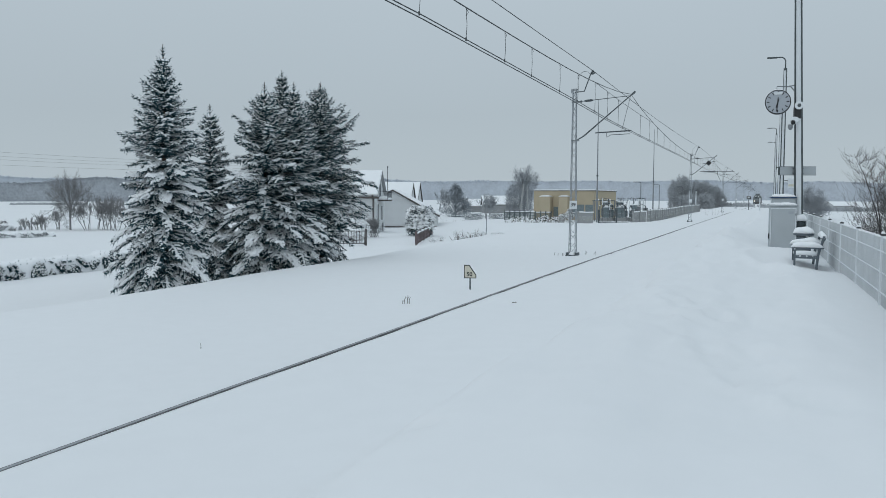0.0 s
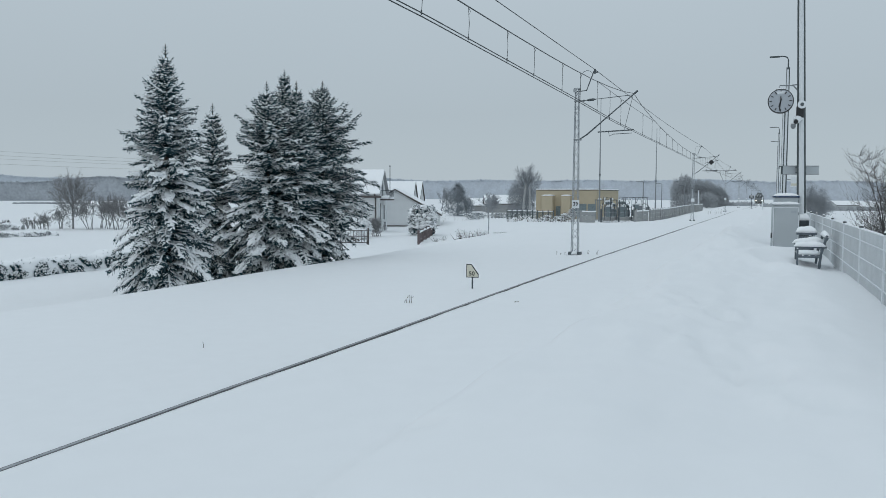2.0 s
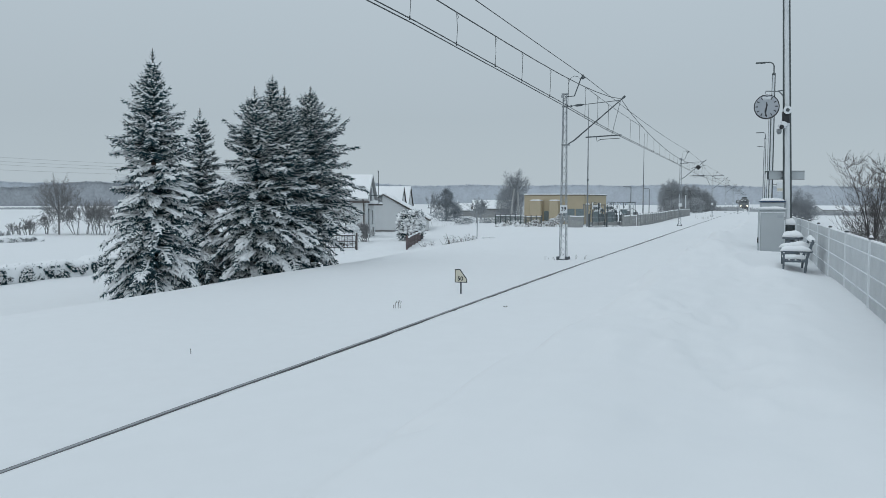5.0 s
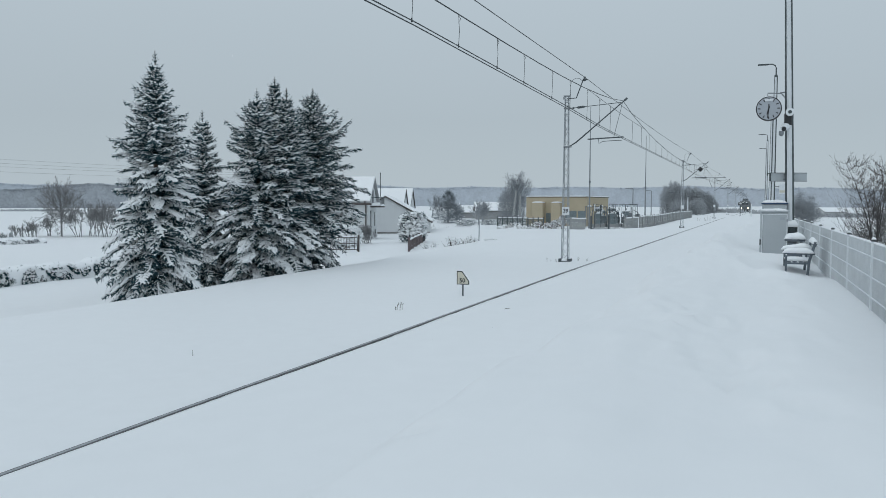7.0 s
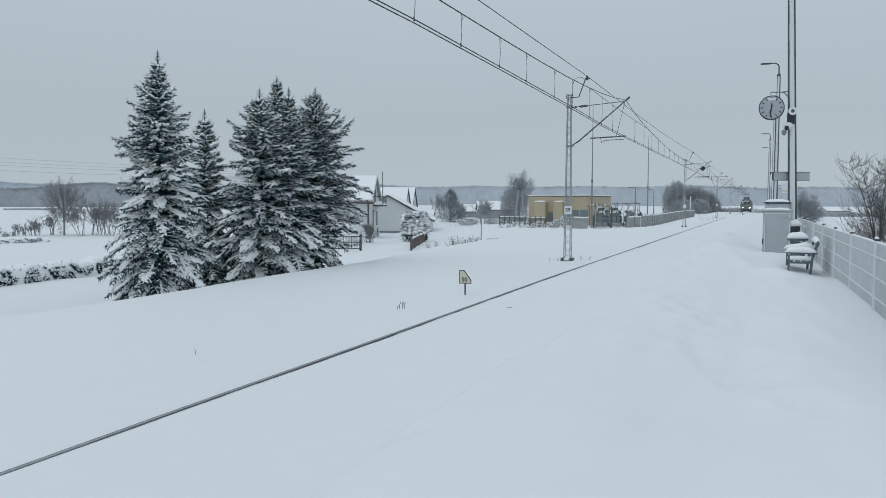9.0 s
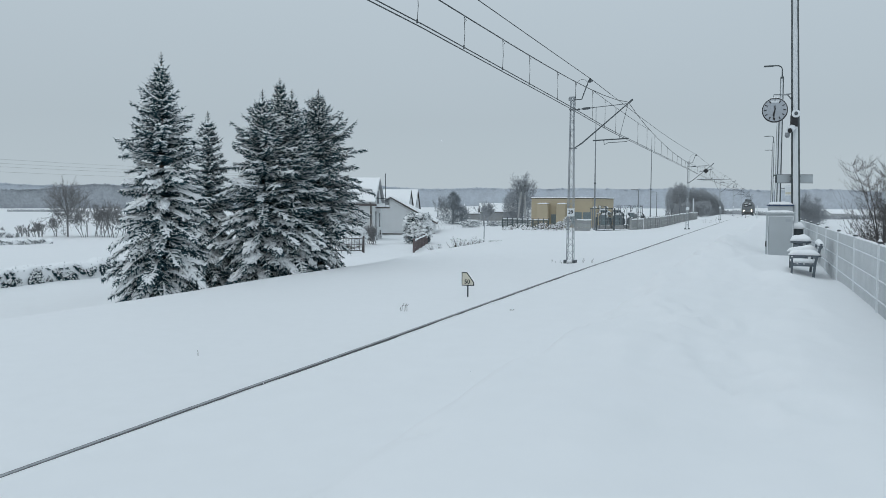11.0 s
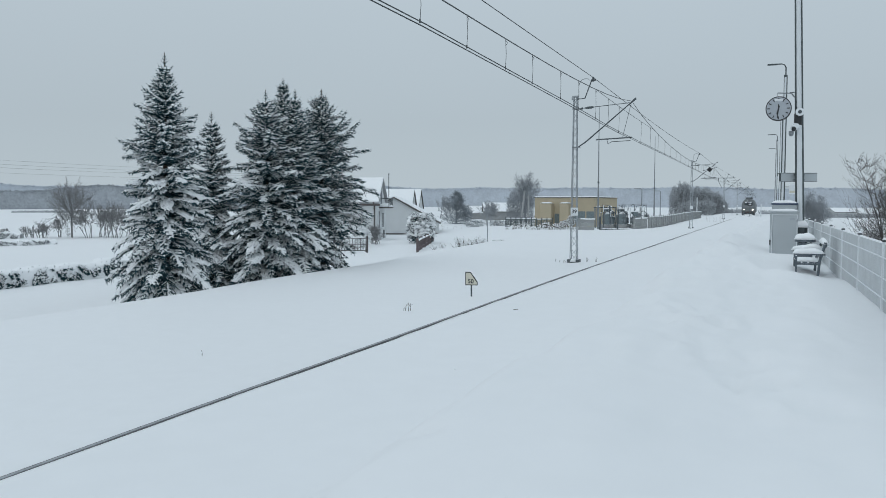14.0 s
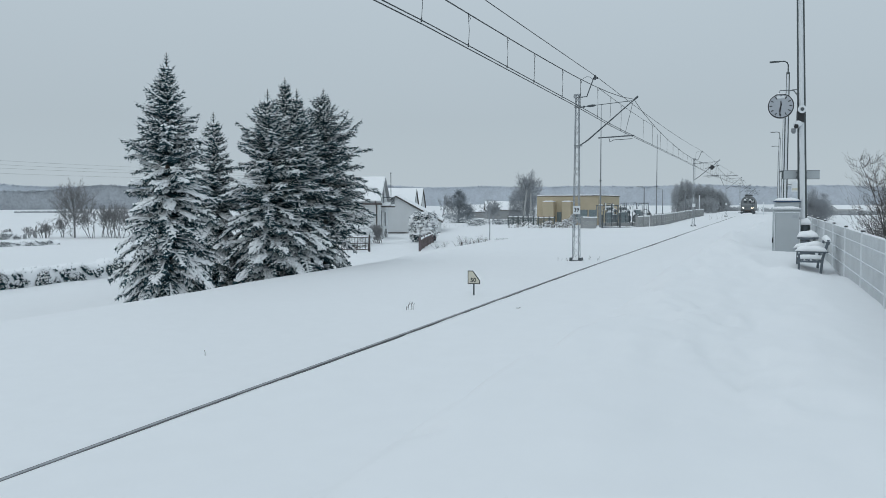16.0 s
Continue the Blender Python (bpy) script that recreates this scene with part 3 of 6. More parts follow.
drop_at = {0: [-16, -13, -10, -7, -4.5, -2, 0.5, 3, 5.5, 8, 10.5, 12.9, 15.2, 17.7, 19.9, 22.8, 25.1, 27.7, 30.0, 32.3]}
for i in range(len(MASTS) - 1):
    a, b = MASTS[i], MASTS[i + 1]
    for y in drop_at.get(i, [a + 3 + (b - a - 6) * j / 16 for j in range(17)]):
        k = (y - a) / (b - a)
        x, _, z = hung_from(i, y)
        c = contact_z(i, k)
        g = Geo().tube([(x, y, z - 0.01), (x + 0.012, y + 0.02, (z + c) / 2), (x, y, c + 0.02)], 0.006, 4)
        g.box((x, y, c + 0.04), (0.022, 0.022, 0.075)).tube([(x, y, z - 0.02), (x + 0.03, y + 0.05, z - 0.09), (x, y, z - 0.16)], 0.006, 4)
        part("dropper", g, WIRE, overhead)

# ---- speed sign beside the track ----
sx, sy = -7.80, 20.86
sign = thing("speed_sign", "low white trackside board with the number 50", "sign", pose(sx, sy, ground_z(sx, sy), 0, 0, 12))
outline = [(-0.17, 0.32), (0.18, 0.32), (0.18, 0.42), (-0.02, 0.70), (-0.17, 0.70)]
part("post", Geo().tube([(0.0, 0.03, -0.05), (0.0, 0.03, 0.36)], 0.022, 8), STEEL_DARK, sign)
part("border", Geo().prism(outline, -0.005, 0.02), BLACK, sign, "black border board")
inner = [(-0.148, 0.344), (0.158, 0.344), (0.158, 0.408), (-0.032, 0.676), (-0.148, 0.676)]
face = part("board", Geo().prism(inner, -0.010, -0.004), SIGN_FACE, sign, "pale board face")
lettering("numerals", "50", 0.165, pose(-0.012, -0.012, 0.43, 90), BLACK, face)


# ---- platform furniture ----
def platform_fence():
    posts = [7.22 + 3.10 * i for i in range(19)]
    line = lambda y: 1.565 - 0.0155 * (y - 13.42)
    fence = thing("platform_fence", "grey steel panel fence crusted with blown snow along the platform", "fence", pose(0, 0, 0))
    for i, y in enumerate(posts):
        x = line(y)
        post = part("post", Geo().box((x, y, 1.38), (0.06, 0.06, 1.30)), RIB, fence)
        part("post_cap", Geo().box((x, y, 2.04), (0.072, 0.072, 0.03), None, 0.008), FENCE_DARK, post, "dark plastic post cap")
        part("post_snow", Geo().pillow((x, y, 2.055), 0.07, 0.07, 0.035, n=4), CAP, post, smooth=True)
        if i == len(posts) - 1:
            break
        y1 = posts[i + 1]
        dx, dy = line(y1) - x, y1 - y
        turn = Matrix.Rotation(-math.atan2(dx, dy), 4, "Z")
        e0, e1 = 0.03 / dy, 1 - 0.03 / dy
        panel = part("panel", Geo().add([(x + dx * e + 0.004, y + dy * e, zc) for zc in (0.80, 2.0) for e in (e0, e1)], [(0, 1, 3, 2)]), CRUST, fence, "wire panel filled with a thin crust of blown snow")
        for z in (0.89, 1.18, 1.48, 1.79):
            part("rib", Geo().box((x + dx / 2 - 0.012, y + dy / 2, z), (0.020, dy - 0.06, 0.015), turn), RIB, panel)
        part("top_snow", Geo().box((x + dx / 2 + 0.01, y + dy / 2, 2.005), (0.028, dy - 0.06, 0.025), turn), CAP, panel)
        wires = Geo()
        for k in range(1, 50):
            wires.tube([(x + dx * k / 50 - 0.004, y + dy * k / 50, 0.82), (x + dx * k / 50 - 0.004, y + dy * k / 50, 1.99)], 0.004, 4, False)
        part("mesh_wire", wires, FENCE, panel, kind="stuff")


platform_fence()


def at_platform(u, d):
    x, y = spot(u, d)
    return x, y, ground_z(x, y)


# cabinet with a taller one behind it
def cabinet(name, label, x, y, w, d, z0, z1, front):
    ob = thing(name, label, "cabinet", pose(x, y, z0, 0, 0, 4), "grey cabinets on the platform")
    h = z1 - z0
    part("body", Geo().box((0, 0, h / 2 - 0.1), (w, d, h + 0.2), None, 0.012), CABINET, ob)
    part("roof", Geo().box((0, 0, h + 0.025), (w + 0.07, d + 0.07, 0.05), None, 0.015), CABINET if front else BLUE, ob)
    part("snow_cap", Geo().pillow((0, 0, h + 0.045), w + 0.05, d + 0.05, 0.10 if not front else 0.07, n=12), CAP, ob, "rounded cap of fresh snow", True)
    if front:
        door = part("door", Geo().box((0.01, -d / 2 - 0.008, h / 2 - 0.02), (w - 0.09, 0.022, h - 0.12), None, 0.006), CABINET, ob)
        part("handle", Geo().box((-w / 2 - 0.01, -d / 2 + 0.05, h * 0.32), (0.05, 0.06, 0.17), None, 0.008), BLACK, door, "black swing handle")
        part("door_frame", Geo().box((-w / 2 + 0.030, -d / 2 - 0.012, h / 2 - 0.02), (0.020, 0.03, h - 0.12)).box((w / 2 - 0.030, -d / 2 - 0.012, h / 2 - 0.02), (0.020, 0.03, h - 0.12)).box((0, -d / 2 - 0.012, h - 0.07), (w - 0.04, 0.03, 0.020)), WHITE, door, "pale door edge")
        part("type_plate", Geo().box((w / 2 - 0.17, -d / 2 - 0.022, h - 0.20), (0.15, 0.008, 0.08)), DIAL, door, "small pale plate")
        for hz in (0.25, h - 0.3):
            part("hinge", Geo().tube([(w / 2 - 0.03, -d / 2 - 0.02, hz), (w / 2 - 0.03, -d / 2 - 0.02, hz + 0.09)], 0.012, 6), GALV, door)
    return ob


cx, cy, cz = at_platform(10.72, 25.0)
cabinet("switch_cabinet", "pale grey steel switch cabinet under a cap of snow", cx, cy, 0.78, 0.50, 0.94, 2.33, True)
cx, cy, cz = at_platform(11.45, 26.7)
cabinet("tall_cabinet", "taller grey cabinet with dark roof edge and snow", cx, cy, 0.74, 0.5, 0.94, 2.58, False)


def litter_bin(x, y, z):
    ob = thing("litter_bin", "dark steel litter bin topped with a thick snow cap", "litter bin", pose(x, y, z))
    part("drum", Geo().tube([(0, 0, -0.1), (0, 0, 0.70)], 0.20, 16), BENCH, ob)
    part("lid", Geo().tube([(0, 0, 0.74), (0, 0, 0.80), (0, 0, 0.82)], [0.27, 0.27, 0.22], 18), BENCH, ob)
    part("lid_post", Geo().tube([(0.15, 0, 0.68), (0.15, 0, 0.76)], 0.02, 6), BENCH, ob)
    part("snow_cap", Geo().pillow((0, 0, 0.81), 0.56, 0.56, 0.17, 2.2, 12), CAP, ob, "domed cap of snow", True)


cx, cy, cz = at_platform(10.13, 22.2)
litter_bin(cx, cy, 0.80)


def bench(x, y, z, turn):
    """Its long side runs along local y; it faces -x."""
    ob = thing("bench", "dark metal platform bench buried under thick snow", "bench", pose(x, y, z, 0, 0, turn))
    for e in (0.0, 1.5):
        part("front_leg", Geo().box((-0.26, e, 0.21), (0.045, 0.045, 0.62)), BENCH, ob)
        part("back_leg", Geo().tube([(0.20, e, -0.05), (0.24, e, 0.40), (0.36, e, 0.84)], 0.030, 6), BENCH, ob)
        part("armrest", Geo().box((0.03, e, 0.56), (0.66, 0.06, 0.04), None, 0.008), BENCH, ob)
        part("seat_bearer", Geo().box((0.0, e, 0.33), (0.52, 0.04, 0.045)), BENCH, ob)
        part("arm_snow", Geo().pillow((0.0, e + 0.02, 0.575), 0.70, 0.22, 0.12, 2.8, 12), CAP, ob, "heap of snow on the armrest", True)
    for i in range(4):
        part("seat_slat", Geo().box((-0.21 + 0.14 * i, 0.75, 0.37), (0.10, 1.54, 0.03), None, 0.006), BENCH, ob)
    for i in (0, 2):
        part("back_slat", Geo().box((0.27 + 0.05 * i, 0.75, 0.49 + 0.135 * i), (0.03, 1.54, 0.075), pose(0, 0, 0, 0, 20, 0)), BENCH, ob)
    part("arm_drift", Geo().pillow((0.14, 1.46, 0.60), 0.50, 0.30, 0.13, 2.6, 12), CAP, ob, "drift of snow against the backrest", True)
    part("seat_snow", Geo().pillow((0.0, 0.75, 0.375), 0.54, 1.38, 0.05, 4, 14), CAP, ob, "snow lying on the seat", True)
    part("back_snow", Geo().pillow((0.355, 0.75, 0.80), 0.14, 1.56, 0.11, 2.6, 12), CAP, ob, "snow on the backrest", True)


bx, by = spot(8.53, 18.5)
bench(bx, by, 0.86, 0)


# tall pole with clock, loudspeaker, camera and name board
def big_pole():
    x, y, z = at_platform(11.98, 26.6)
    z = 0.9
    pole = thing("platform_pole", "tall dark steel pole plastered with wind-blown snow", "pole", pose(x, y, z))
    top = 9.6
    n = 12
    LEAN = -0.03
    part("shaft", Geo().tube([(0.0, 0, -0.1), (LEAN * top, 0, top)], [0.15, 0.115], n), POLE, pole)
    strip = Geo()
    vs, fs = [], []
    for i in range(41):
        zz = mixed(0.30, top - 0.02, i / 40)
        r = mixed(0.15, 0.115, zz / top) + 0.006
        cxx = LEAN * zz
        w = 0.95 + 0.12 * noise.noise(Vector((zz * 1.7, 2, 0)))
        for k in range(5):
            a = -math.pi / 2 - GRID * 1.0 + (k / 4 - 0.5) * 1.30 * w + 0.37
            rr = r + (0.018 if 0 < k < 4 else -0.008)
            vs.append((cxx + rr * math.cos(a), rr * math.sin(a), zz))
    for i in range(40):
        for k in range(4):
            b = i * 5 + k
            fs.append((b, b + 1, b + 6, b + 5))
    part("snow_strip", strip.add(vs, fs), PLASTERED, pole, "strip of wind-blown snow on the shaft", True)
    part("base_collar", Geo().tube([(0, 0, -0.05), (0, 0, 0.90), (0, 0, 0.95)], [0.22, 0.21, 0.17], 12), POLE, pole, "dark wider pole foot")
    part("base_snow", Geo().pillow((0, -0.02, 0.92), 0.50, 0.50, 0.24, 2.3, 10), CAP, pole, "snow caught on the pole foot", True)
    # clock on a bracket
    clock = thing("platform_clock", "round double-faced station clock with pale dial", "clock", pose(x - 0.78, y - 0.10, 5.79, 0, 0, -1))
    part("case", Geo().tube([(0, -0.10, 0), (0, 0.10, 0)], 0.405, 36), BLACK, clock, "dark round case")
    dial = part("dial", Geo().tube([(0, -0.105, 0), (0, -0.112, 0)], 0.375, 36), DIAL, clock, "pale blue-grey dial")
    for i in range(12):
        a = i * math.pi / 6
        part("hour_mark", Geo().box((0.305 * math.sin(a), -0.115, 0.305 * math.cos(a)), (0.032, 0.006, 0.085), pose(0, 0, 0, 0, math.degrees(a), 0)), BLACK, dial)
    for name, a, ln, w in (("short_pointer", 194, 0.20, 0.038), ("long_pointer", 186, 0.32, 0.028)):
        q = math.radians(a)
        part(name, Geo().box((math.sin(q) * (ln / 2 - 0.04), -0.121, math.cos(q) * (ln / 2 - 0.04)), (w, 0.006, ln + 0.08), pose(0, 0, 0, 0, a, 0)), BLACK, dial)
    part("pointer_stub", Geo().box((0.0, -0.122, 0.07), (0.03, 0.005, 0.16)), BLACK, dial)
    part("snow_patch", Geo().pillow((0, 0, 0), 0.30, 0.09, 0.012, 2.2, 8), PLASTERED, clock, "thin snow stuck on the dial", True).matrix_local = pose(0, -0.11, 0.28, 90, 0, 0)
    part("snow_cap", Geo().pillow((0, 0, 0.395), 0.30, 0.20, 0.04, 2.2, 8), CAP, clock, "", True)
    arm = part("bracket", Geo().tube([(-0.16, 0, 5.10), (-0.40, -0.03, 5.40), (-0.82, -0.08, 5.42), (-0.84, -0.08, 5.28)], 0.022, 6).tube([(-0.16, 0, 5.44), (-0.45, -0.03, 5.42)], 0.02, 6), GALV, pole)
    # loudspeaker and camera
    spk = thing("loudspeaker", "pale horn loudspeaker with ring on the pole", "loudspeaker", pose(x - 0.15, y - 0.22, 5.64, 0, 0, 10))
    part("horn", Geo().tube([(0, 0.05, 0), (0, -0.02, 0), (0, -0.10, 0)], [0.07, 0.10, 0.13], 16), GALV, spk)
    part("ring", Geo().tube([(0, -0.095, 0.0), (0, -0.12, 0)], 0.135, 16), WHITE, spk)
    part("throat", Geo().tube([(0, -0.126, 0.0), (0, -0.13, 0)], 0.06, 12), STEEL_DARK, spk)
    cctv = thing("dome_camera", "white and dark surveillance camera under the loudspeaker", "camera", pose(x - 0.26, y - 0.24, 5.14, 0, 0, 15))
    part("housing", Geo().tube([(0.16, 0.1, 0.1), (0, 0, 0.03), (-0.08, -0.1, -0.05)], [0.08, 0.12, 0.10], 10), WHITE, cctv)
    part("lens", Geo().tube([(-0.06, -0.10, -0.03), (-0.09, -0.16, -0.08)], 0.07, 10), BLACK, cctv)
    part("mount", Geo().box((0.10, 0.05, 0.28), (0.22, 0.18, 0.40), None, 0.03), BLACK, cctv)
    part("dome", Geo().tube([(-0.12, 0, -0.12), (-0.12, 0, -0.22), (-0.12, 0, -0.29)], [0.08, 0.085, 0.04], 10), GALV, cctv)
    # name board seen from its back
    board = thing("name_board", "grey station name board seen from behind", "sign", pose(x - 0.10, y + 0.17, 3.50, 0, 0, 22))
    for c0, w in ((-0.31, 0.61), (0.31, 0.61)):
        part("panel", Geo().box((c0, 0, 0), (w, 0.03, 0.27), None, 0.008), CABINET, board)
    part("frame", Geo().box((0, 0.0, 0.14), (1.22, 0.05, 0.02)).box((0, 0.0, -0.14), (1.22, 0.05, 0.02)), GALV, board)
    part("clamp", Geo().box((0.0, -0.03, 0.08), (0.36, 0.03, 0.04)).box((0.0, -0.03, -0.08), (0.36, 0.03, 0.04)), GALV, board)
    part("end_bracket", Geo().tube([(-0.62, 0, -0.14), (-0.62, 0, 0.14)], 0.03, 6).tube([(-0.62, 0, 0.12), (-0.72, 0, 0.12), (-0.72, 0, 0.05)], 0.025, 6), POLE, board)


big_pole()


def street_lamp(u, d, top, reach):
    x, y = spot(u, d)
    z = ground_z(x, y)
    ob = thing("street_lamp", "slim dark platform lamp post with bent arm, snow-streaked", "street lamp", pose(x, y, z), "lamps along the platform")
    h = top - z
    part("post", Geo().tube([(0, 0, -0.1), (0, 0, h - 0.5)], [0.092, 0.075], 10), POLE, ob)
    part("arm", Geo().tube([(0, 0, h - 0.55), (0, 0, h - 0.18), (-0.05, 0, h - 0.06), (-0.16, 0, h), (-reach, 0, h + 0.01)], 0.028, 8), POLE, ob)
    part("lantern", Geo().box((-reach - 0.12, 0, h), (0.42, 0.15, 0.06), None, 0.02), POLE, ob)
    vs, fs = [], []
    for i in range(31):
        zz = mixed(0.1, h - 0.6, i / 30)
        r = mixed(0.092, 0.075, zz / h)
        for k in range(4):
            a = -math.pi / 2 - GRID + (k / 3 - 0.5) * 1.25 + 0.24
            rr = r + (0.012 if 0 < k < 3 else -0.004)
            vs.append((rr * math.cos(a), rr * math.sin(a), zz))
    for i in range(30):
        for k in range(3):
            b = i * 4 + k
            fs.append((b, b + 1, b + 5, b + 4))
    part("snow_strip", Geo().add(vs, fs), PLASTERED, ob, "wind-blown snow along the post", True)


for u, d in ((15.36, 36.0), (23.05, 54.5), (30.1, 72.0), (37.55, 90.0)):
    street_lamp(u, d, 8.90, 0.45)


nx, ny = spot(15.74, 35.9)
notice = thing("notice_board", "small pale notice board fixed behind the lamp post", "sign", pose(nx, ny, 3.28, 0, 0, math.degrees(GRID)))
part("board", Geo().box((0, 0, 0), (0.30, 0.03, 0.46), None, 0.006), WHITE, notice)
part("beige_band", Geo().box((0, -0.018, -0.12), (0.27, 0.006, 0.10)), SIGN_FACE, notice)
part("bracket", Geo().tube([(-0.40, 0.05, 0.10), (0.1, 0.03, 0.10)], 0.02, 6), GALV, notice)


# ---- spruces ----
def spruce(u, d, H, profile, seed, heavy=1.0, lean=0.0, label="tall snow-laden spruce beside the track"):
    """profile: (height share, reach of the boughs in metres) from the ground up. heavy: how much snow its boughs carry."""
    rng = np.random.default_rng(seed)
    x, y = spot(u, d)
    z0 = ground_z(x, y)
    tree = thing("spruce", label, "tree", pose(x, y, z0), "spruces beside the house")
    part("trunk", Geo().tube([(0, 0, -0.2), (0, 0, H * 0.4), (lean * 0.8, 0.02, H * 0.85), (lean, 0, H + 0.42)], [0.17, 0.11, 0.035, 0.012], 8), BARK, tree)
    NA, NB, nr, rolls, crumbs, blanket = [], [], [], [], [], []

    def needles(a, b_, r):
        NA.append(a), NB.append(b_), nr.append(np.broadcast_to(np.asarray(r, float), (len(a),)) * rng.uniform(0.75, 1.25, len(a)))

    def snow(a, b_, c_, r, chance, heap=rolls):
        k_ = rng.random(len(a)) < chance
        heap.append((a[k_], b_[k_], c_[k_], np.broadcast_to(np.asarray(r, float), (len(a),))[k_] * rng.uniform(0.7, 1.3, k_.sum())))

    fs_, rs_ = [p[0] for p in profile], [p[1] * 1.07 for p in profile]

    def bough(level, fr, L, az, load):
        """One bough: an arching spine with rows of needled twigs on both sides, and the snow that lies along them."""
        out = np.array([math.cos(az), math.sin(az), 0.0])
        side = np.array([-math.sin(az), math.cos(az), 0.0])
        e0 = math.tan(math.radians(mixed(24, 37, fr ** 1.4) + rng.uniform(-10, 10)))
        droop = mixed(1.00, 0.34, fr ** 0.9) * rng.uniform(0.70, 1.30) * mixed(0.85, 1.15, load)
        tip = mixed(0.05, 0.20, fr)
        m = max(5, int(L / 0.100))
        s_ = np.linspace(0.10, 1.0, m)
        wig = rng.normal(0, 0.03, m).cumsum() * 0.3
        spine = out[None] * (L * s_)[:, None] + side[None] * (wig * L)[:, None]
        spine[:, 2] = level + L * (e0 * s_ - droop * s_ ** mixed(1.9, 1.6, fr) + tip * s_ ** 4)
        spine[:, 0] += lean * fr
        needles(spine[:-1], spine[1:] + (spine[1:] - spine[:-1]) * 0.5, 0.026)
        end = spine[-1] - spine[-2]
        end = end / np.linalg.norm(end)
        needles(spine[-1:], (spine[-1] + end * rng.uniform(0.12, 0.22) + (0, 0, 0.06 * fr))[None], 0.020)
        hang = mixed(0.95, 0.30, fr ** 1.8) * mixed(0.75, 1.15, load)
        slope = np.abs(np.gradient(spine[:, 2])) / np.maximum(np.linalg.norm(np.gradient(spine[:, :2], axis=0), axis=1), 1e-4)
        hold = np.clip(1.30 - 0.72 * slope, 0.18, 1.0)
        thick = mixed(0.028, 0.074, load ** 1.4) * mixed(1.10, 0.72, smooth(0.10, 0.70, fr))
        tl = np.minimum(0.44, 0.10 + 0.31 * L * (1.01 - s_) ** 0.55) * (0.45 + 0.55 * np.minimum(1, s_ * 2.4))
        lift = np.array([0, 0, 0.020 + 0.45 * thick])
        for sg in (-1, 1):
            ln = (tl * rng.uniform(0.70, 1.25, m))[:, None]
            fan = out[None] * rng.uniform(0.45, 0.85, (m, 1)) + sg * side[None] * rng.uniform(0.60, 0.95, (m, 1))
            p1 = spine + fan * ln * 0.55
            p1[:, 2] += ln[:, 0] * (0.16 * fr - 0.16 * hang * rng.uniform(0.5, 1.4, m) + rng.normal(0, 0.16, m))
            p2 = p1 + fan * ln * 0.42
            p2[:, 2] += ln[:, 0] * (0.16 * fr - 0.55 * hang * rng.uniform(0.4, 1.5, m) + rng.normal(0, 0.10, m))
            needles(spine, p1 + (p1 - spine) * 0.15, 0.023)
            needles(p1 - (p2 - p1) * 0.15, p2, 0.020)
            reach = rng.uniform(0.60, 1.0, (m, 1)) * mixed(0.85, 1.05, load)
            q2 = p1 + (p2 - p1) * np.clip(2 * reach - 1.0 - 0.40 * hang, 0.05, 0.95)
            snow(spine + lift * 0.9, spine + (p1 - spine) * 0.75 + lift, q2 + lift * 0.7, thick * (0.55 + 0.45 * hold), mixed(0.66, 1.0, load) * hold)
            for f_, q, w in ((0.40, -1, 0.9), (0.62, 1, 1.0), (0.90, -1, 0.8), (1.0, 1, 0.8)):
                mid = spine + (p1 - spine) * f_
                way = fan * rng.uniform(0.3, 0.8, (m, 1)) + q * out[None] * rng.uniform(0.1, 0.6, (m, 1))
                way[:, 2] -= rng.uniform(0.15, 1.0, m) * hang - 0.25 * fr
                tipq = mid + way * (0.06 + 0.28 * ln) * w
                needles(mid, tipq, 0.016)
                if f_ != 0.40:
                    snow(mid + lift * 0.6, (mid + tipq) / 2 + lift * 0.7, mid + (tipq - mid) * 0.85 + lift * 0.5, thick * 0.76, mixed(0.42, 0.80, load) * hold * mixed(0.40, 1.0, smooth(0.25, 0.60, fr)), crumbs)
            fall = rng.uniform(0.06, 0.20, m) * hang + 0.02
            mid = spine + (p1 - spine) * rng.uniform(0.2, 1.0, (m, 1))
            needles(mid, mid + out[None] * rng.normal(0.03, 0.04, (m, 1)) + side[None] * rng.normal(0, 0.04, (m, 1)) - np.array([0, 0, 1.0]) * fall[:, None], 0.016)
        # a soft blanket over the outer half of a heavily laden bough
        if load > 0.70 and L > 0.75 and fr < 0.55:
            for f_ in np.arange(rng.uniform(0.34, 0.48), 0.90, 0.085):
                i_ = min(m - 2, max(1, int(f_ * m)))
                r_ = rng.uniform(0.060, 0.100) * (1.15 - 0.65 * abs(f_ - 0.66)) * mixed(1.05, 0.75, fr)
                for o_ in (-0.5, 0.0, 0.5):
                    off = side * tl[i_] * (o_ + rng.normal(0, 0.10)) + np.array([0, 0, lift[2] - 0.10 * hang * abs(o_) * tl[i_] + (0.02 if o_ == 0 else 0)])
                    run = (spine[i_ + 1] - spine[i_ - 1]) * rng.uniform(0.55, 0.95)
                    blanket.append((spine[i_] + off - run, spine[i_] + off + (0, 0, 0.01), spine[i_] + off + run, r_ * (1.0 if o_ == 0 else 0.85)))
        # the roll of snow along the spine
        a_, c_ = spine[:-2:2], spine[2::2]
        k_ = min(len(a_), len(c_))
        snow(a_[:k_] - (c_[:k_] - a_[:k_]) * 0.3 + lift * 1.15, spine[1:-1:2][:k_] + lift * 1.2, c_[:k_] + (c_[:k_] - a_[:k_]) * 0.3 + lift * 1.1, thick * 1.2, mixed(0.75, 1.0, load) * hold[1:-1:2][:k_])

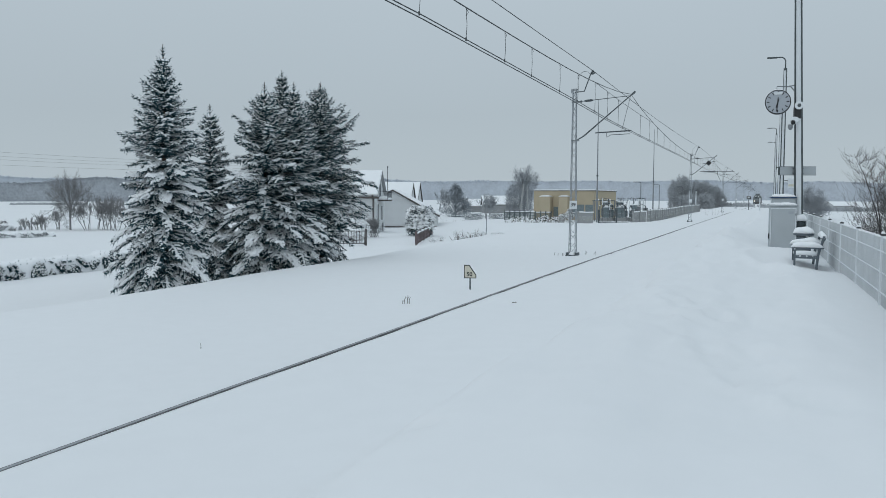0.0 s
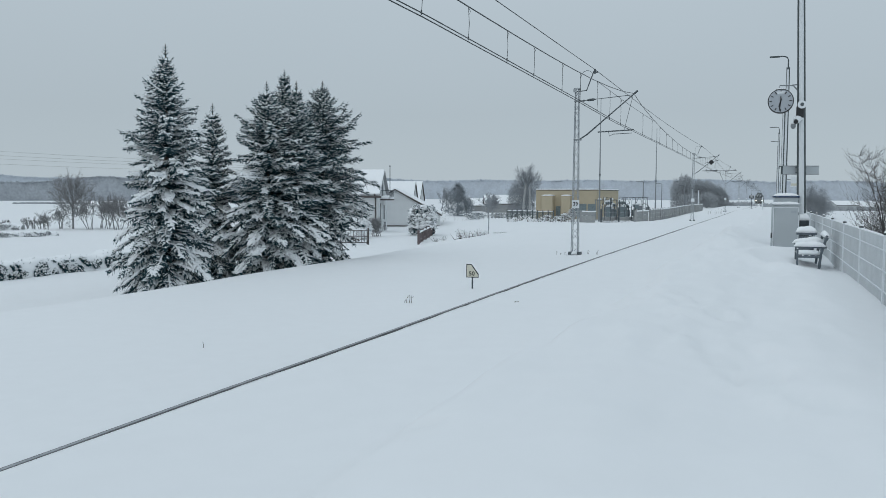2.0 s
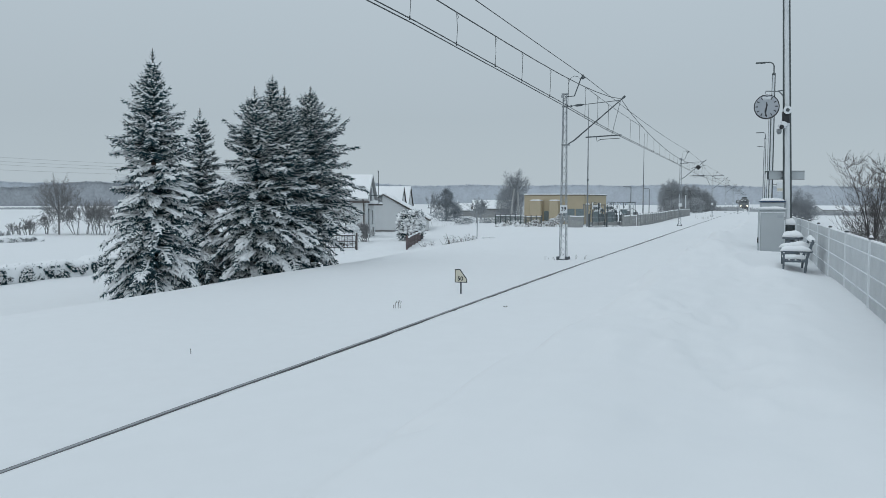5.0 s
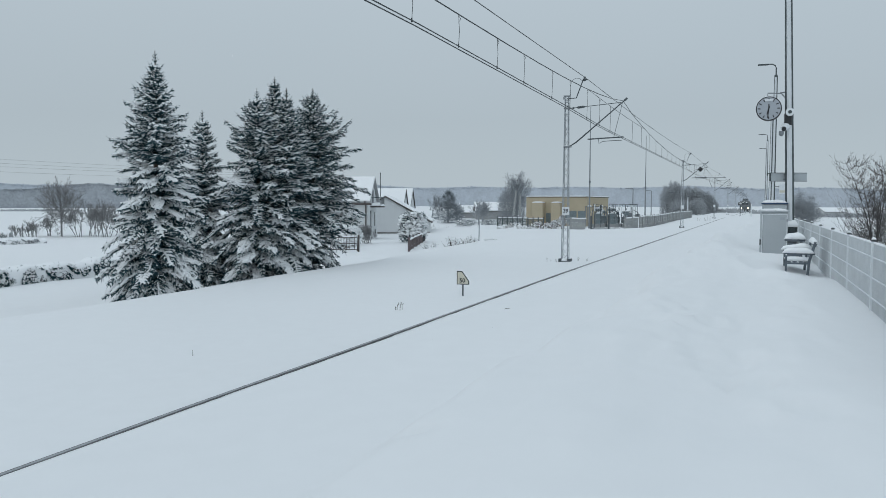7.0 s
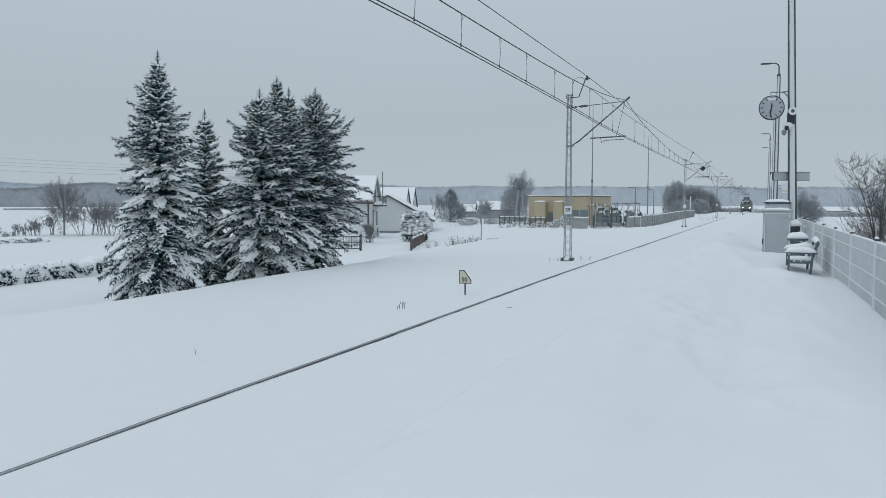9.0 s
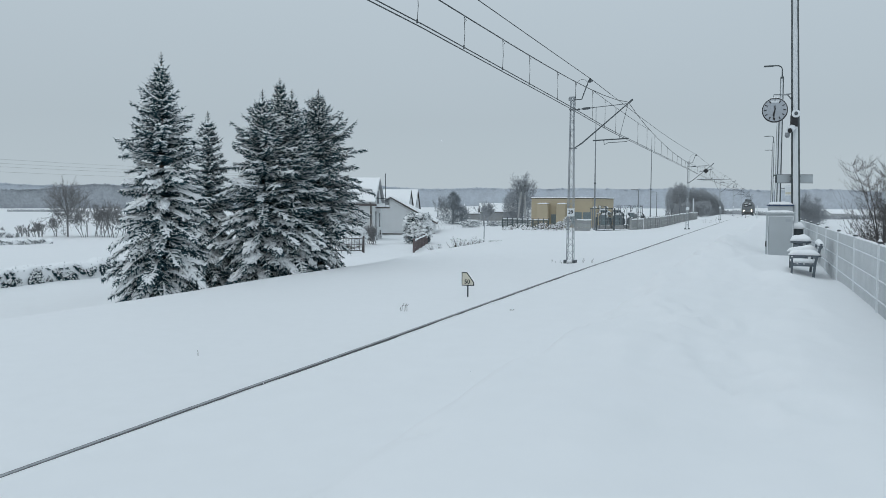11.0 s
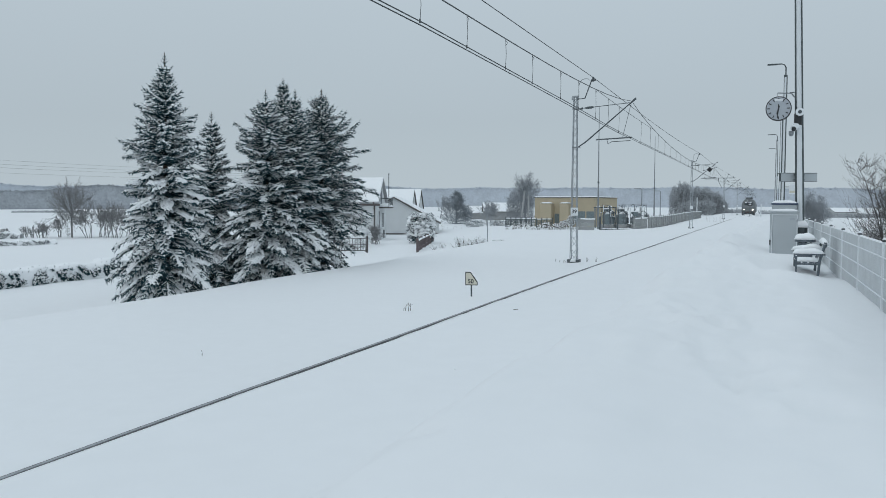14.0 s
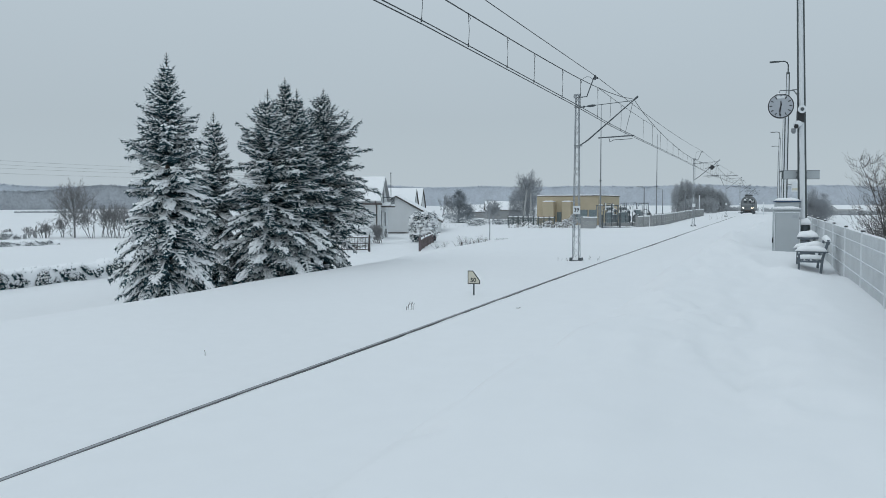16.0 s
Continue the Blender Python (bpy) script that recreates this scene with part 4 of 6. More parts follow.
    level = 0.16
    while level < H - 0.05:
        fr = level / H
        L0 = float(np.interp(fr, fs_, rs_))
        core = rng.uniform(0, 2 * math.pi, 26)
        far = L0 * rng.uniform(0.15, 0.60, 26)
        ends = np.stack([np.cos(core) * far + lean * fr, np.sin(core) * far, level + rng.uniform(-0.40, 0.12, 26) * (1 - fr)], 1)
        needles(ends * (0.1, 0.1, 1) + (0, 0, 0.1), ends, 0.050 * (1.1 - fr) + 0.010)
        n = int(round(mixed(9.5, 7.5, fr)))
        az0 = rng.uniform(0, 2 * math.pi)
        for k in range(n):
            az = az0 + 2 * math.pi * (k + rng.uniform(-0.3, 0.3)) / n
            patch = noise.noise(Vector((math.cos(az) * 1.3, math.sin(az) * 1.3, level * 0.9 + seed)))
            L = min(L0 * rng.uniform(0.62, 1.08) * (1 + 0.22 * patch), L0 * 1.08)
            load = min(1.0, max(0.0, heavy * mixed(0.59, 0.51, smooth(0.20, 0.55, fr)) * (0.55 + 0.45 * smooth(0.0, 0.14, fr)) + 0.85 * patch + rng.normal(0, 0.24)))
            bough(level + rng.uniform(-0.09, 0.09) * (1.1 - fr), fr, max(L, 0.14), az, load)
            if rng.random() < 0.62 and L > 0.3:
                bough(level + rng.uniform(0.06, 0.20) * (1.1 - fr), fr, L * rng.uniform(0.45, 0.78), az + rng.uniform(0.2, 0.5), load * 0.7)
        level += mixed(0.42, 0.20, fr) * rng.uniform(0.80, 1.20)
    # leader shoots
    for up, ln, k in ((0.02, 0.20, 6), (0.14, 0.17, 5), (0.25, 0.13, 4)):
        az = rng.uniform(0, 2 * math.pi) + np.arange(k) * 2 * math.pi / k
        a_ = np.tile(np.array([lean, 0.0, H + up]), (k, 1))
        b_ = a_ + np.stack([np.cos(az) * ln * 0.75, np.sin(az) * ln * 0.75, np.full(k, ln * 0.8)], 1)
        needles(a_, b_, 0.016)
        snow(a_ + (b_ - a_) * 0.2 + (0, 0, 0.02), (a_ + b_) / 2 + (0, 0, 0.025), a_ + (b_ - a_) * 0.8 + (0, 0, 0.02), 0.018, 0.7)
    stalk = np.array([[lean, 0.0, H + q] for q in (0.0, 0.13, 0.25, 0.36)])
    needles(stalk, stalk + (0, 0, 0.16), 0.022)
    low = 0.03
    A, B, rad = np.concatenate(NA), np.concatenate(NB), np.concatenate(nr)
    A[:, 2], B[:, 2] = np.maximum(A[:, 2], low), np.maximum(B[:, 2], low - 0.02)
    part("crown", Geo().slivers(A, B, rad), NEEDLE, tree, "dark blue-green needles", kind="stuff")
    load = Geo()
    for heap, flat, n, rings in ((rolls, 0.75, 4, ((0.22, 0.92), (0.74, 0.86))), (crumbs, 0.75, 4, ((0.5, 1.0),)), ([tuple(np.array([q[i_] for q in blanket]) for i_ in range(4))] if blanket else [], 0.42, 5, ((0.14, 0.80), (0.52, 1.0), (0.86, 0.62)))):
        if heap:
            A, B, C, rad = (np.concatenate([q[i_] for q in heap]) for i_ in range(4))
            for q in (A, B, C):
                q[:, 2] = np.maximum(q[:, 2], low + 0.04)
            load.pods(A, B, C, rad, flat, n, rings)
    part("snow_load", load, CAP, tree, "rolls of snow lying along the boughs", True, "stuff")


spruce(-9.48, 26.9, 8.44, ((0, 2.16), (0.06, 2.18), (0.15, 1.92), (0.27, 1.68), (0.39, 1.55), (0.50, 1.36), (0.64, 1.24), (0.74, 0.98), (0.85, 0.58), (0.93, 0.25), (1, 0.07)), 11, 1.05, 0.08)
spruce(-9.95, 34.0, 7.25, ((0, 1.8), (0.3, 1.6), (0.6, 1.0), (0.8, 0.62), (0.92, 0.34), (1, 0.10)), 12, 1.15, 0.0, "smaller slender spruce behind the tall ones")
spruce(-7.30, 32.6, 8.0, ((0, 1.72), (0.1, 1.80), (0.3, 1.92), (0.58, 1.70), (0.78, 1.20), (0.90, 0.58), (1, 0.10)), 13, 0.95)
spruce(-6.95, 34.4, 8.72, ((0, 1.9), (0.3, 1.8), (0.6, 1.45), (0.8, 0.82), (0.92, 0.36), (1, 0.08)), 14, 0.85)
spruce(-6.25, 33.4, 8.10, ((0, 1.75), (0.3, 1.75), (0.6, 1.40), (0.8, 0.82), (0.92, 0.36), (1, 0.08)), 15, 0.85)
spruce(-5.58, 36.2, 8.5, ((0, 0.75), (0.12, 1.05), (0.27, 1.75), (0.40, 2.22), (0.58, 2.28), (0.73, 1.62), (0.85, 0.98), (0.93, 0.46), (1, 0.10)), 16, 0.62, 0.0, "dark spruce with less snow beside the house")


# ---- bare trees and shrubs ----
def branch_set(rng, p, d, length, r, depth, out, spreadk=0.55, up=0.12, kids=(2, 4)):
    steps = 3
    cur = np.array(p, float)
    d = np.array(d, float)
    for i in range(steps):
        d = d + rng.normal(0, 0.10, 3) + (0, 0, up * 0.3)
        d /= np.linalg.norm(d)
        nxt = cur + d * length / steps
        out.append((cur.copy(), nxt.copy(), r * (1 - 0.25 * i / steps)))
        cur = nxt
        if depth > 0 and i > 0:
            for _ in range(rng.integers(*kids)):
                nd = d + rng.normal(0, spreadk, 3)
                nd[2] += up
                nd /= np.linalg.norm(nd)
                branch_set(rng, cur, nd, length * rng.uniform(0.5, 0.78), r * 0.6, depth - 1, out, spreadk, up, kids)


def bare_plant(name, label, category, u, d, height, seed, stems=1, depth=4, width=0.0, r=0.06, material=None, spreadk=0.5, z=None, up=0.14, kids=(2, 4), first=0.42, fine=1.0):
    rng = np.random.default_rng(seed)
    x, y = spot(u, d)
    z = ground_z(x, y) if z is None else z
    ob = thing(name, label, category, pose(x, y, z))
    segs, owner = [], []
    for i in range(stems):
        o = np.array([rng.uniform(-width, width), rng.uniform(-width, width) * 0.4, -0.1])
        branch_set(rng, o, rng.normal(0, 0.10 if stems == 1 else 0.25, 3) + (0, 0, 1), height * first * rng.uniform(0.75, 1.0), r, depth, segs, spreadk, up, kids)
        owner += [i] * (len(segs) - len(owner))
    top = max(s[1][2] for s in segs)
    k = height / top
    owner = np.array(owner)
    a, b, rr = (np.array([s[i] for s in segs]) for i in range(3))
    a[:, 2] *= k
    b[:, 2] *= k
    trunk = rr > r * 0.55
    mat = material or TWIG
    for i in range(stems):
        mine = trunk & (owner == i)
        g = Geo()
        for p, q, w in zip(a[mine], b[mine], rr[mine]):
            g.tube([p, q], [w, w * 0.85], 5, False)
        part("trunk" if stems == 1 else "stem", g, mat, ob)
    t = Geo()
    t.slivers(a[~trunk] - (b - a)[~trunk] * 0.1, b[~trunk] + (b - a)[~trunk] * 0.45, np.maximum(rr[~trunk], 0.0075 * d / 40) * fine)
    part("crown", t, mat, ob, kind="stuff")
    return ob


def crown_tree(name, label, u, d, height, rx, seed, material, thick=0.09, clear=0.22, limbs=13, fine=1.0, low=0):
    """A leafless tree: limbs fan out of a short trunk into a rounded crown of twigs that fork twice."""
    rng = np.random.default_rng(seed)
    x, y = spot(u, d)
    ob = thing(name, label, "tree", pose(x, y, ground_z(x, y)))
    trunk = [(0, 0, -0.2), (0.03, 0, height * clear), (-0.03, 0.02, height * 0.55), (0, 0, height * 0.82)]
    part("trunk", Geo().tube(trunk, [thick, thick * 0.8, thick * 0.5, thick * 0.22], 7), material, ob)
    mid, half = height * (clear + 1) / 2, height * (1 - clear) / 2
    P, Q, W = [], [], []

    def run(p, q, w, bow, steps):
        """A bent shoot from p to q; returns the points along it."""
        t_ = np.linspace(0, 1, steps + 1)[:, None]
        c_ = p + (q - p) * t_ + bow * (4 * t_ * (1 - t_)) + rng.normal(0, 0.02, (steps + 1, 3)) * np.linalg.norm(q - p)
        P.extend(c_[:-1]), Q.extend(c_[1:] + (c_[1:] - c_[:-1]) * 0.12), W.extend(np.linspace(w, w * 0.45, steps))
        return c_

    for i in range(limbs):
        az = 2.4 * i + rng.uniform(-0.3, 0.3)
        k = (i + 0.5) / limbs
        root = np.array([0, 0, height * mixed(clear * 0.9, 0.62, k)])
        el = mixed(-0.35, 1.25, k) + rng.uniform(-0.12, 0.12)
        goal = np.array([math.cos(az) * math.cos(el) * rx, math.sin(az) * math.cos(el) * rx, mid + half * math.sin(el)]) * rng.uniform(0.80, 0.98)
        main = run(root, goal, thick * 0.42, np.array([0, 0, -0.10 * height * (1 - k)]) * 0.5, 7)
        for j in range(2, 8):
            for _ in range(3):
                way = (main[j] - main[j - 1]) / np.linalg.norm(main[j] - main[j - 1]) + rng.normal(0, 0.52, 3) + (0, 0, 0.20)
                ln = rx * rng.uniform(0.22, 0.50)
                sub = run(main[j], main[j] + way / np.linalg.norm(way) * ln, thick * 0.15, rng.normal(0, 0.02, 3), 4)
                for h_ in range(1, 5):
                    for _ in range(2):
                        w2 = (sub[h_] - sub[h_ - 1]) / np.linalg.norm(sub[h_] - sub[h_ - 1]) + rng.normal(0, 0.5, 3) + (0, 0, 0.15)
                        run(sub[h_], sub[h_] + w2 / np.linalg.norm(w2) * rx * rng.uniform(0.09, 0.22), thick * 0.08, np.zeros(3), 2)
    for i in range(low):
        # long low boughs that reach out and hang a little
        az = 2.4 * i + rng.uniform(-0.3, 0.3)
        root = np.array([0, 0, height * rng.uniform(0.20, 0.40)])
        main = run(root, root + np.array([math.cos(az) * rx * 1.1, math.sin(az) * rx * 1.1, -height * 0.08]), thick * 0.36, np.array([0, 0, height * 0.05]), 7)
        for j in range(2, 8):
            for _ in range(4):
                way = (main[j] - main[j - 1]) / np.linalg.norm(main[j] - main[j - 1]) + rng.normal(0, 0.4, 3) + (0, 0, 0.25)
                run(main[j], main[j] + way / np.linalg.norm(way) * rx * rng.uniform(0.18, 0.45), thick * 0.15, np.zeros(3), 3)
    P, Q, W = np.array(P), np.array(Q), np.array(W)
    part("crown", Geo().slivers(P, Q, np.maximum(W, 0.0055 * d / 40) * fine), material, ob, kind="stuff")
    return ob


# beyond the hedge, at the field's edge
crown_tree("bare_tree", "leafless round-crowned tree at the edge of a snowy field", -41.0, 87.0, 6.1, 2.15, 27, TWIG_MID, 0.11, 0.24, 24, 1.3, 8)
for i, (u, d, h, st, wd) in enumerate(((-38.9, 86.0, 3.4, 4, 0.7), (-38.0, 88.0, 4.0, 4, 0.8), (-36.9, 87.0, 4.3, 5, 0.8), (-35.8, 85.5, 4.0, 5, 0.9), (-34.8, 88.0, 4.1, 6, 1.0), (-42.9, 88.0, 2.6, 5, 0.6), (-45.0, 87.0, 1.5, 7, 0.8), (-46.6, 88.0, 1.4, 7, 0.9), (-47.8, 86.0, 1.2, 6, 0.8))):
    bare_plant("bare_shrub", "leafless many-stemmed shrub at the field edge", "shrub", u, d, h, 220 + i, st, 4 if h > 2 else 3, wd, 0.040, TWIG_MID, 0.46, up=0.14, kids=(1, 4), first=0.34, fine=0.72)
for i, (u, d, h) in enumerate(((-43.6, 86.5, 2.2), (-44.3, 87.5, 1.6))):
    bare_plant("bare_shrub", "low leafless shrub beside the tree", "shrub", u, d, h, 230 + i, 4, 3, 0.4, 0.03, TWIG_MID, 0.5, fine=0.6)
# beside the fence
def swept_tree(name, label, u, d, height, stems, seed, material):
    """A young tree of a few rising stems whose side branches sweep outwards and then up."""
    rng = np.random.default_rng(seed)
    x, y = spot(u, d)
    ob = thing(name, label, "tree", pose(x, y, ground_z(x, y)))
    P, Q, W = [], [], []

    def sweep(p, out, ln, rise, w, steps):
        """A shoot that leaves sideways and bends upwards."""
        k = np.linspace(0, 1, steps + 1)[:, None]
        c_ = p + out * ln * (k - 0.25 * k ** 2) + np.array([0, 0, 1.0]) * ln * (rise * 0.35 * k + rise * 0.75 * k ** 2) + rng.normal(0, 0.012, (steps + 1, 3)) * ln
        P.extend(c_[:-1]), Q.extend(c_[1:] + (c_[1:] - c_[:-1]) * 0.15), W.extend(np.linspace(w, w * 0.4, steps))
        return c_

    for i in range(stems):
        az = 2 * math.pi * i / stems + rng.uniform(-0.4, 0.4)
        lean = np.array([math.cos(az), math.sin(az), 0.0]) * rng.uniform(0.12, 0.36)
        h = height * rng.uniform(0.80, 1.0)
        pts = [np.array([0.05 * math.cos(az), 0.05 * math.sin(az), -0.15]) + (lean * k + np.array([0, 0, 1.0])) * h * k + rng.normal(0, 0.02, 3) * k for k in np.linspace(0, 1, 13)]
        part("stem", Geo().tube([tuple(p) for p in pts], [mixed(0.036, 0.006, k / 12) for k in range(13)], 6), material, ob)
        for j in range(2, 13):
            for _ in range(4):
                a_ = rng.uniform(0, 2 * math.pi)
                out = np.array([math.cos(a_), math.sin(a_), 0.0]) * 0.85 + lean
                ln = height * rng.uniform(0.20, 0.46) * (1.08 - 0.060 * j)
                br = sweep(pts[j], out, ln, rng.uniform(0.15, 0.85), 0.012, 6)
                for q in range(1, 7):
                    for _ in range(2):
                        b_ = a_ + rng.normal(0, 0.7)
                        sweep(br[q], np.array([math.cos(b_), math.sin(b_), 0.0]), ln * rng.uniform(0.20, 0.48), rng.uniform(0.3, 1.0), 0.0060, 3)
    part("crown", Geo().slivers(np.array(P), np.array(Q), np.maximum(np.array(W), 0.0052)), material, ob, kind="stuff")
    return ob


for u, d, h, stems, seed in ((16.75, 30.0, 4.35, 5, 31), (17.8, 30.4, 4.4, 5, 35)):
    swept_tree("bare_tree", "dark leafless young tree behind the platform fence", u, d, h, stems, seed, TWIG_DARK)


# ---- hedge and low growth ----
def hedge(name, label, a, b, height, seed, material, dense=900, deep=0.55):
    rng = np.random.default_rng(seed)
    (x0, y0), (x1, y1) = spot(*a), spot(*b)
    ob = thing(name, label, "hedge", pose(x0, y0, 0))
    ln = math.hypot(x1 - x0, y1 - y0)
    dx, dy = (x1 - x0) / ln, (y1 - y0) / ln
    hump = lambda v: 0.66 + 0.28 * noise.noise(Vector((v * 0.55, seed, 0)))

    def cover(v, k):
        """The drooping snow blanket at v along the hedge and k across it, -1 to 1."""
        w = deep * 1.25 * (k if k > -0.55 else -0.55 + (k + 0.55) * 0.55)
        wx, wy = x0 + dx * v - dy * w, y0 + dy * v + dx * w
        lump = 0.15 * noise.noise(Vector((v * 2.1, w * 2.4, seed))) + 0.07 * noise.noise(Vector((v * 5.5, k * 3.0, seed + 4.0)))
        rise = max(0.0, 1 - abs(k) ** (2.6 if k > 0 else 4.0))
        return dx * v - dy * w, dy * v + dx * w, ground_z(wx, wy) + (height * hump(v) * 1.12 + lump + 0.06) * rise - 0.03

    n, m = max(8, int(ln / 0.10)), 14
    vs = [cover(ln * i / n, 2 * j / m - 1) for i in range(n + 1) for j in range(m + 1)]
    fs = [(i * (m + 1) + j, (i + 1) * (m + 1) + j, (i + 1) * (m + 1) + j + 1, i * (m + 1) + j + 1) for i in range(n) for j in range(m)]
    # leafy clumps breaking through the front
    sv, kv = rng.uniform(0, ln, dense), rng.uniform(-1.0, -0.62, dense)
    open_ = np.array([0.60 * noise.noise(Vector((v * 1.0, k_ * 1.0, seed + 9.0))) + 0.85 * noise.noise(Vector((v * 2.6, k_ * 4.5, seed))) for v, k_ in zip(sv, kv)]) + 0.04 - 0.8 * np.maximum(0, kv + 0.80)
    good = open_ + rng.normal(0, 0.07, dense) > 0.03
    p = np.array([cover(v, k_) for v, k_ in zip(sv[good], kv[good])])
    dense = len(p)
    front = np.array([dy, -dx, 0.0])
    p = p + front[None] * rng.uniform(-0.03, 0.06, (dense, 1))
    q = p + front[None] * rng.uniform(0.02, 0.10, (dense, 1)) + rng.normal(0, 0.05, (dense, 3)) + (0, 0, -0.05)
    part("foliage", Geo().slivers(p, q, rng.uniform(0.018, 0.045, dense), 0.2), material, ob, kind="stuff")
    tv, tk = rng.uniform(0, ln, dense // 60), rng.uniform(-0.75, -0.2, dense // 60)
    tp = np.array([cover(v, k_) for v, k_ in zip(tv, tk)])
    part("twig", Geo().slivers(tp - (0, 0, 0.05), tp + rng.normal(0, 0.06, tp.shape) * (1, 1, 0.4) + (0, 0, 0.06), 0.016), material, ob, kind="stuff")
    lumps = p[rng.random(dense) < 0.11] + (0, 0, 0.05) + front[None] * 0.07
    ends = lumps + rng.normal(0, 0.05, lumps.shape) * (1, 1, 0.4) + (0, 0, -0.05)
    part("snow_clump", Geo().spikes(lumps - (ends - lumps), ends, rng.uniform(0.03, 0.07, len(lumps)), 0.7, 0.5), CAP, ob, "", True, "stuff")
    part("snow_cover", Geo().add(vs, fs), CAP, ob, "lumpy snow bowing the hedge", True)
    return ob


hedge("hedge", "low clipped evergreen hedge weighed down by snow", (-20.6, 33.4), (-16.2, 44.5), 1.0, 5, NEEDLE, 15000, 0.75)
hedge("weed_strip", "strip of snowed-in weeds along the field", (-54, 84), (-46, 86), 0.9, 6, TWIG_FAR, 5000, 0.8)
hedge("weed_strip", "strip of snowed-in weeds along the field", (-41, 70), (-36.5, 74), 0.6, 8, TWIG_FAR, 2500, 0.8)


def weeds(u, d, n, h, seed, width, label="few dry stalks poking out of the snow"):
    rng = np.random.default_rng(seed)
    x, y = spot(u, d)
    ob = thing("dry_weeds", label, "weeds", pose(x, y, 0))
    g = Geo()
    for i in range(n):
        px_, py_ = rng.uniform(-width, width), rng.uniform(-width, width) * 0.3
        z = ground_z(x + px_, y + py_)
        hh = h * rng.uniform(0.4, 1.1)
        b = rng.normal(0, 0.2, 2) * hh
        g.tube([(px_, py_, z - 0.03), (px_ + b[0] * 0.3, py_, z + hh * 0.6), (px_ + b[0], py_ + b[1], z + hh)], [0.008, 0.006, 0.003], 4)
        if 1 < n < 8:
            g.tube([(px_ + b[0] * 0.3, py_, z + hh * 0.6), (px_ + b[0] * 0.3 + 0.05, py_, z + hh * 0.85)], 0.004, 4)
    part("stalk", g, REED if n > 8 else TWIG, ob, kind="stuff")


def place(x, y):
    return x * math.cos(GRID) + y * math.sin(GRID), -x * math.sin(GRID) + y * math.cos(GRID)


weeds(*place(-9.05, 10.9), 1, 0.22, 41, 0.02)
weeds(*place(-8.25, 17.5), 4, 0.22, 42, 0.12)
weeds(*place(-8.65, 35.0), 5, 0.16, 43, 0.35)
weeds(*place(-7.5, 35.6), 4, 0.20, 44, 0.25)
weeds(*place(-7.7, 128), 14, 0.9, 45, 1.6, "tuft of dry grass near the track")
weeds(22.0, 98.0, 20, 0.6, 49, 3.0)
weeds(4.0, 118.0, 30, 0.9, 50, 5.0, "snow-covered weeds at the field edge")


clod = thing("clod", "small dark frozen clod lying on the snow", "clod", pose(-3.70, 11.9, ground_z(-3.70, 11.9)))
part("lump", Geo().pillow((0, 0, -0.01), 0.07, 0.10, 0.028, 2.2, 6), REED, clod, "", True)


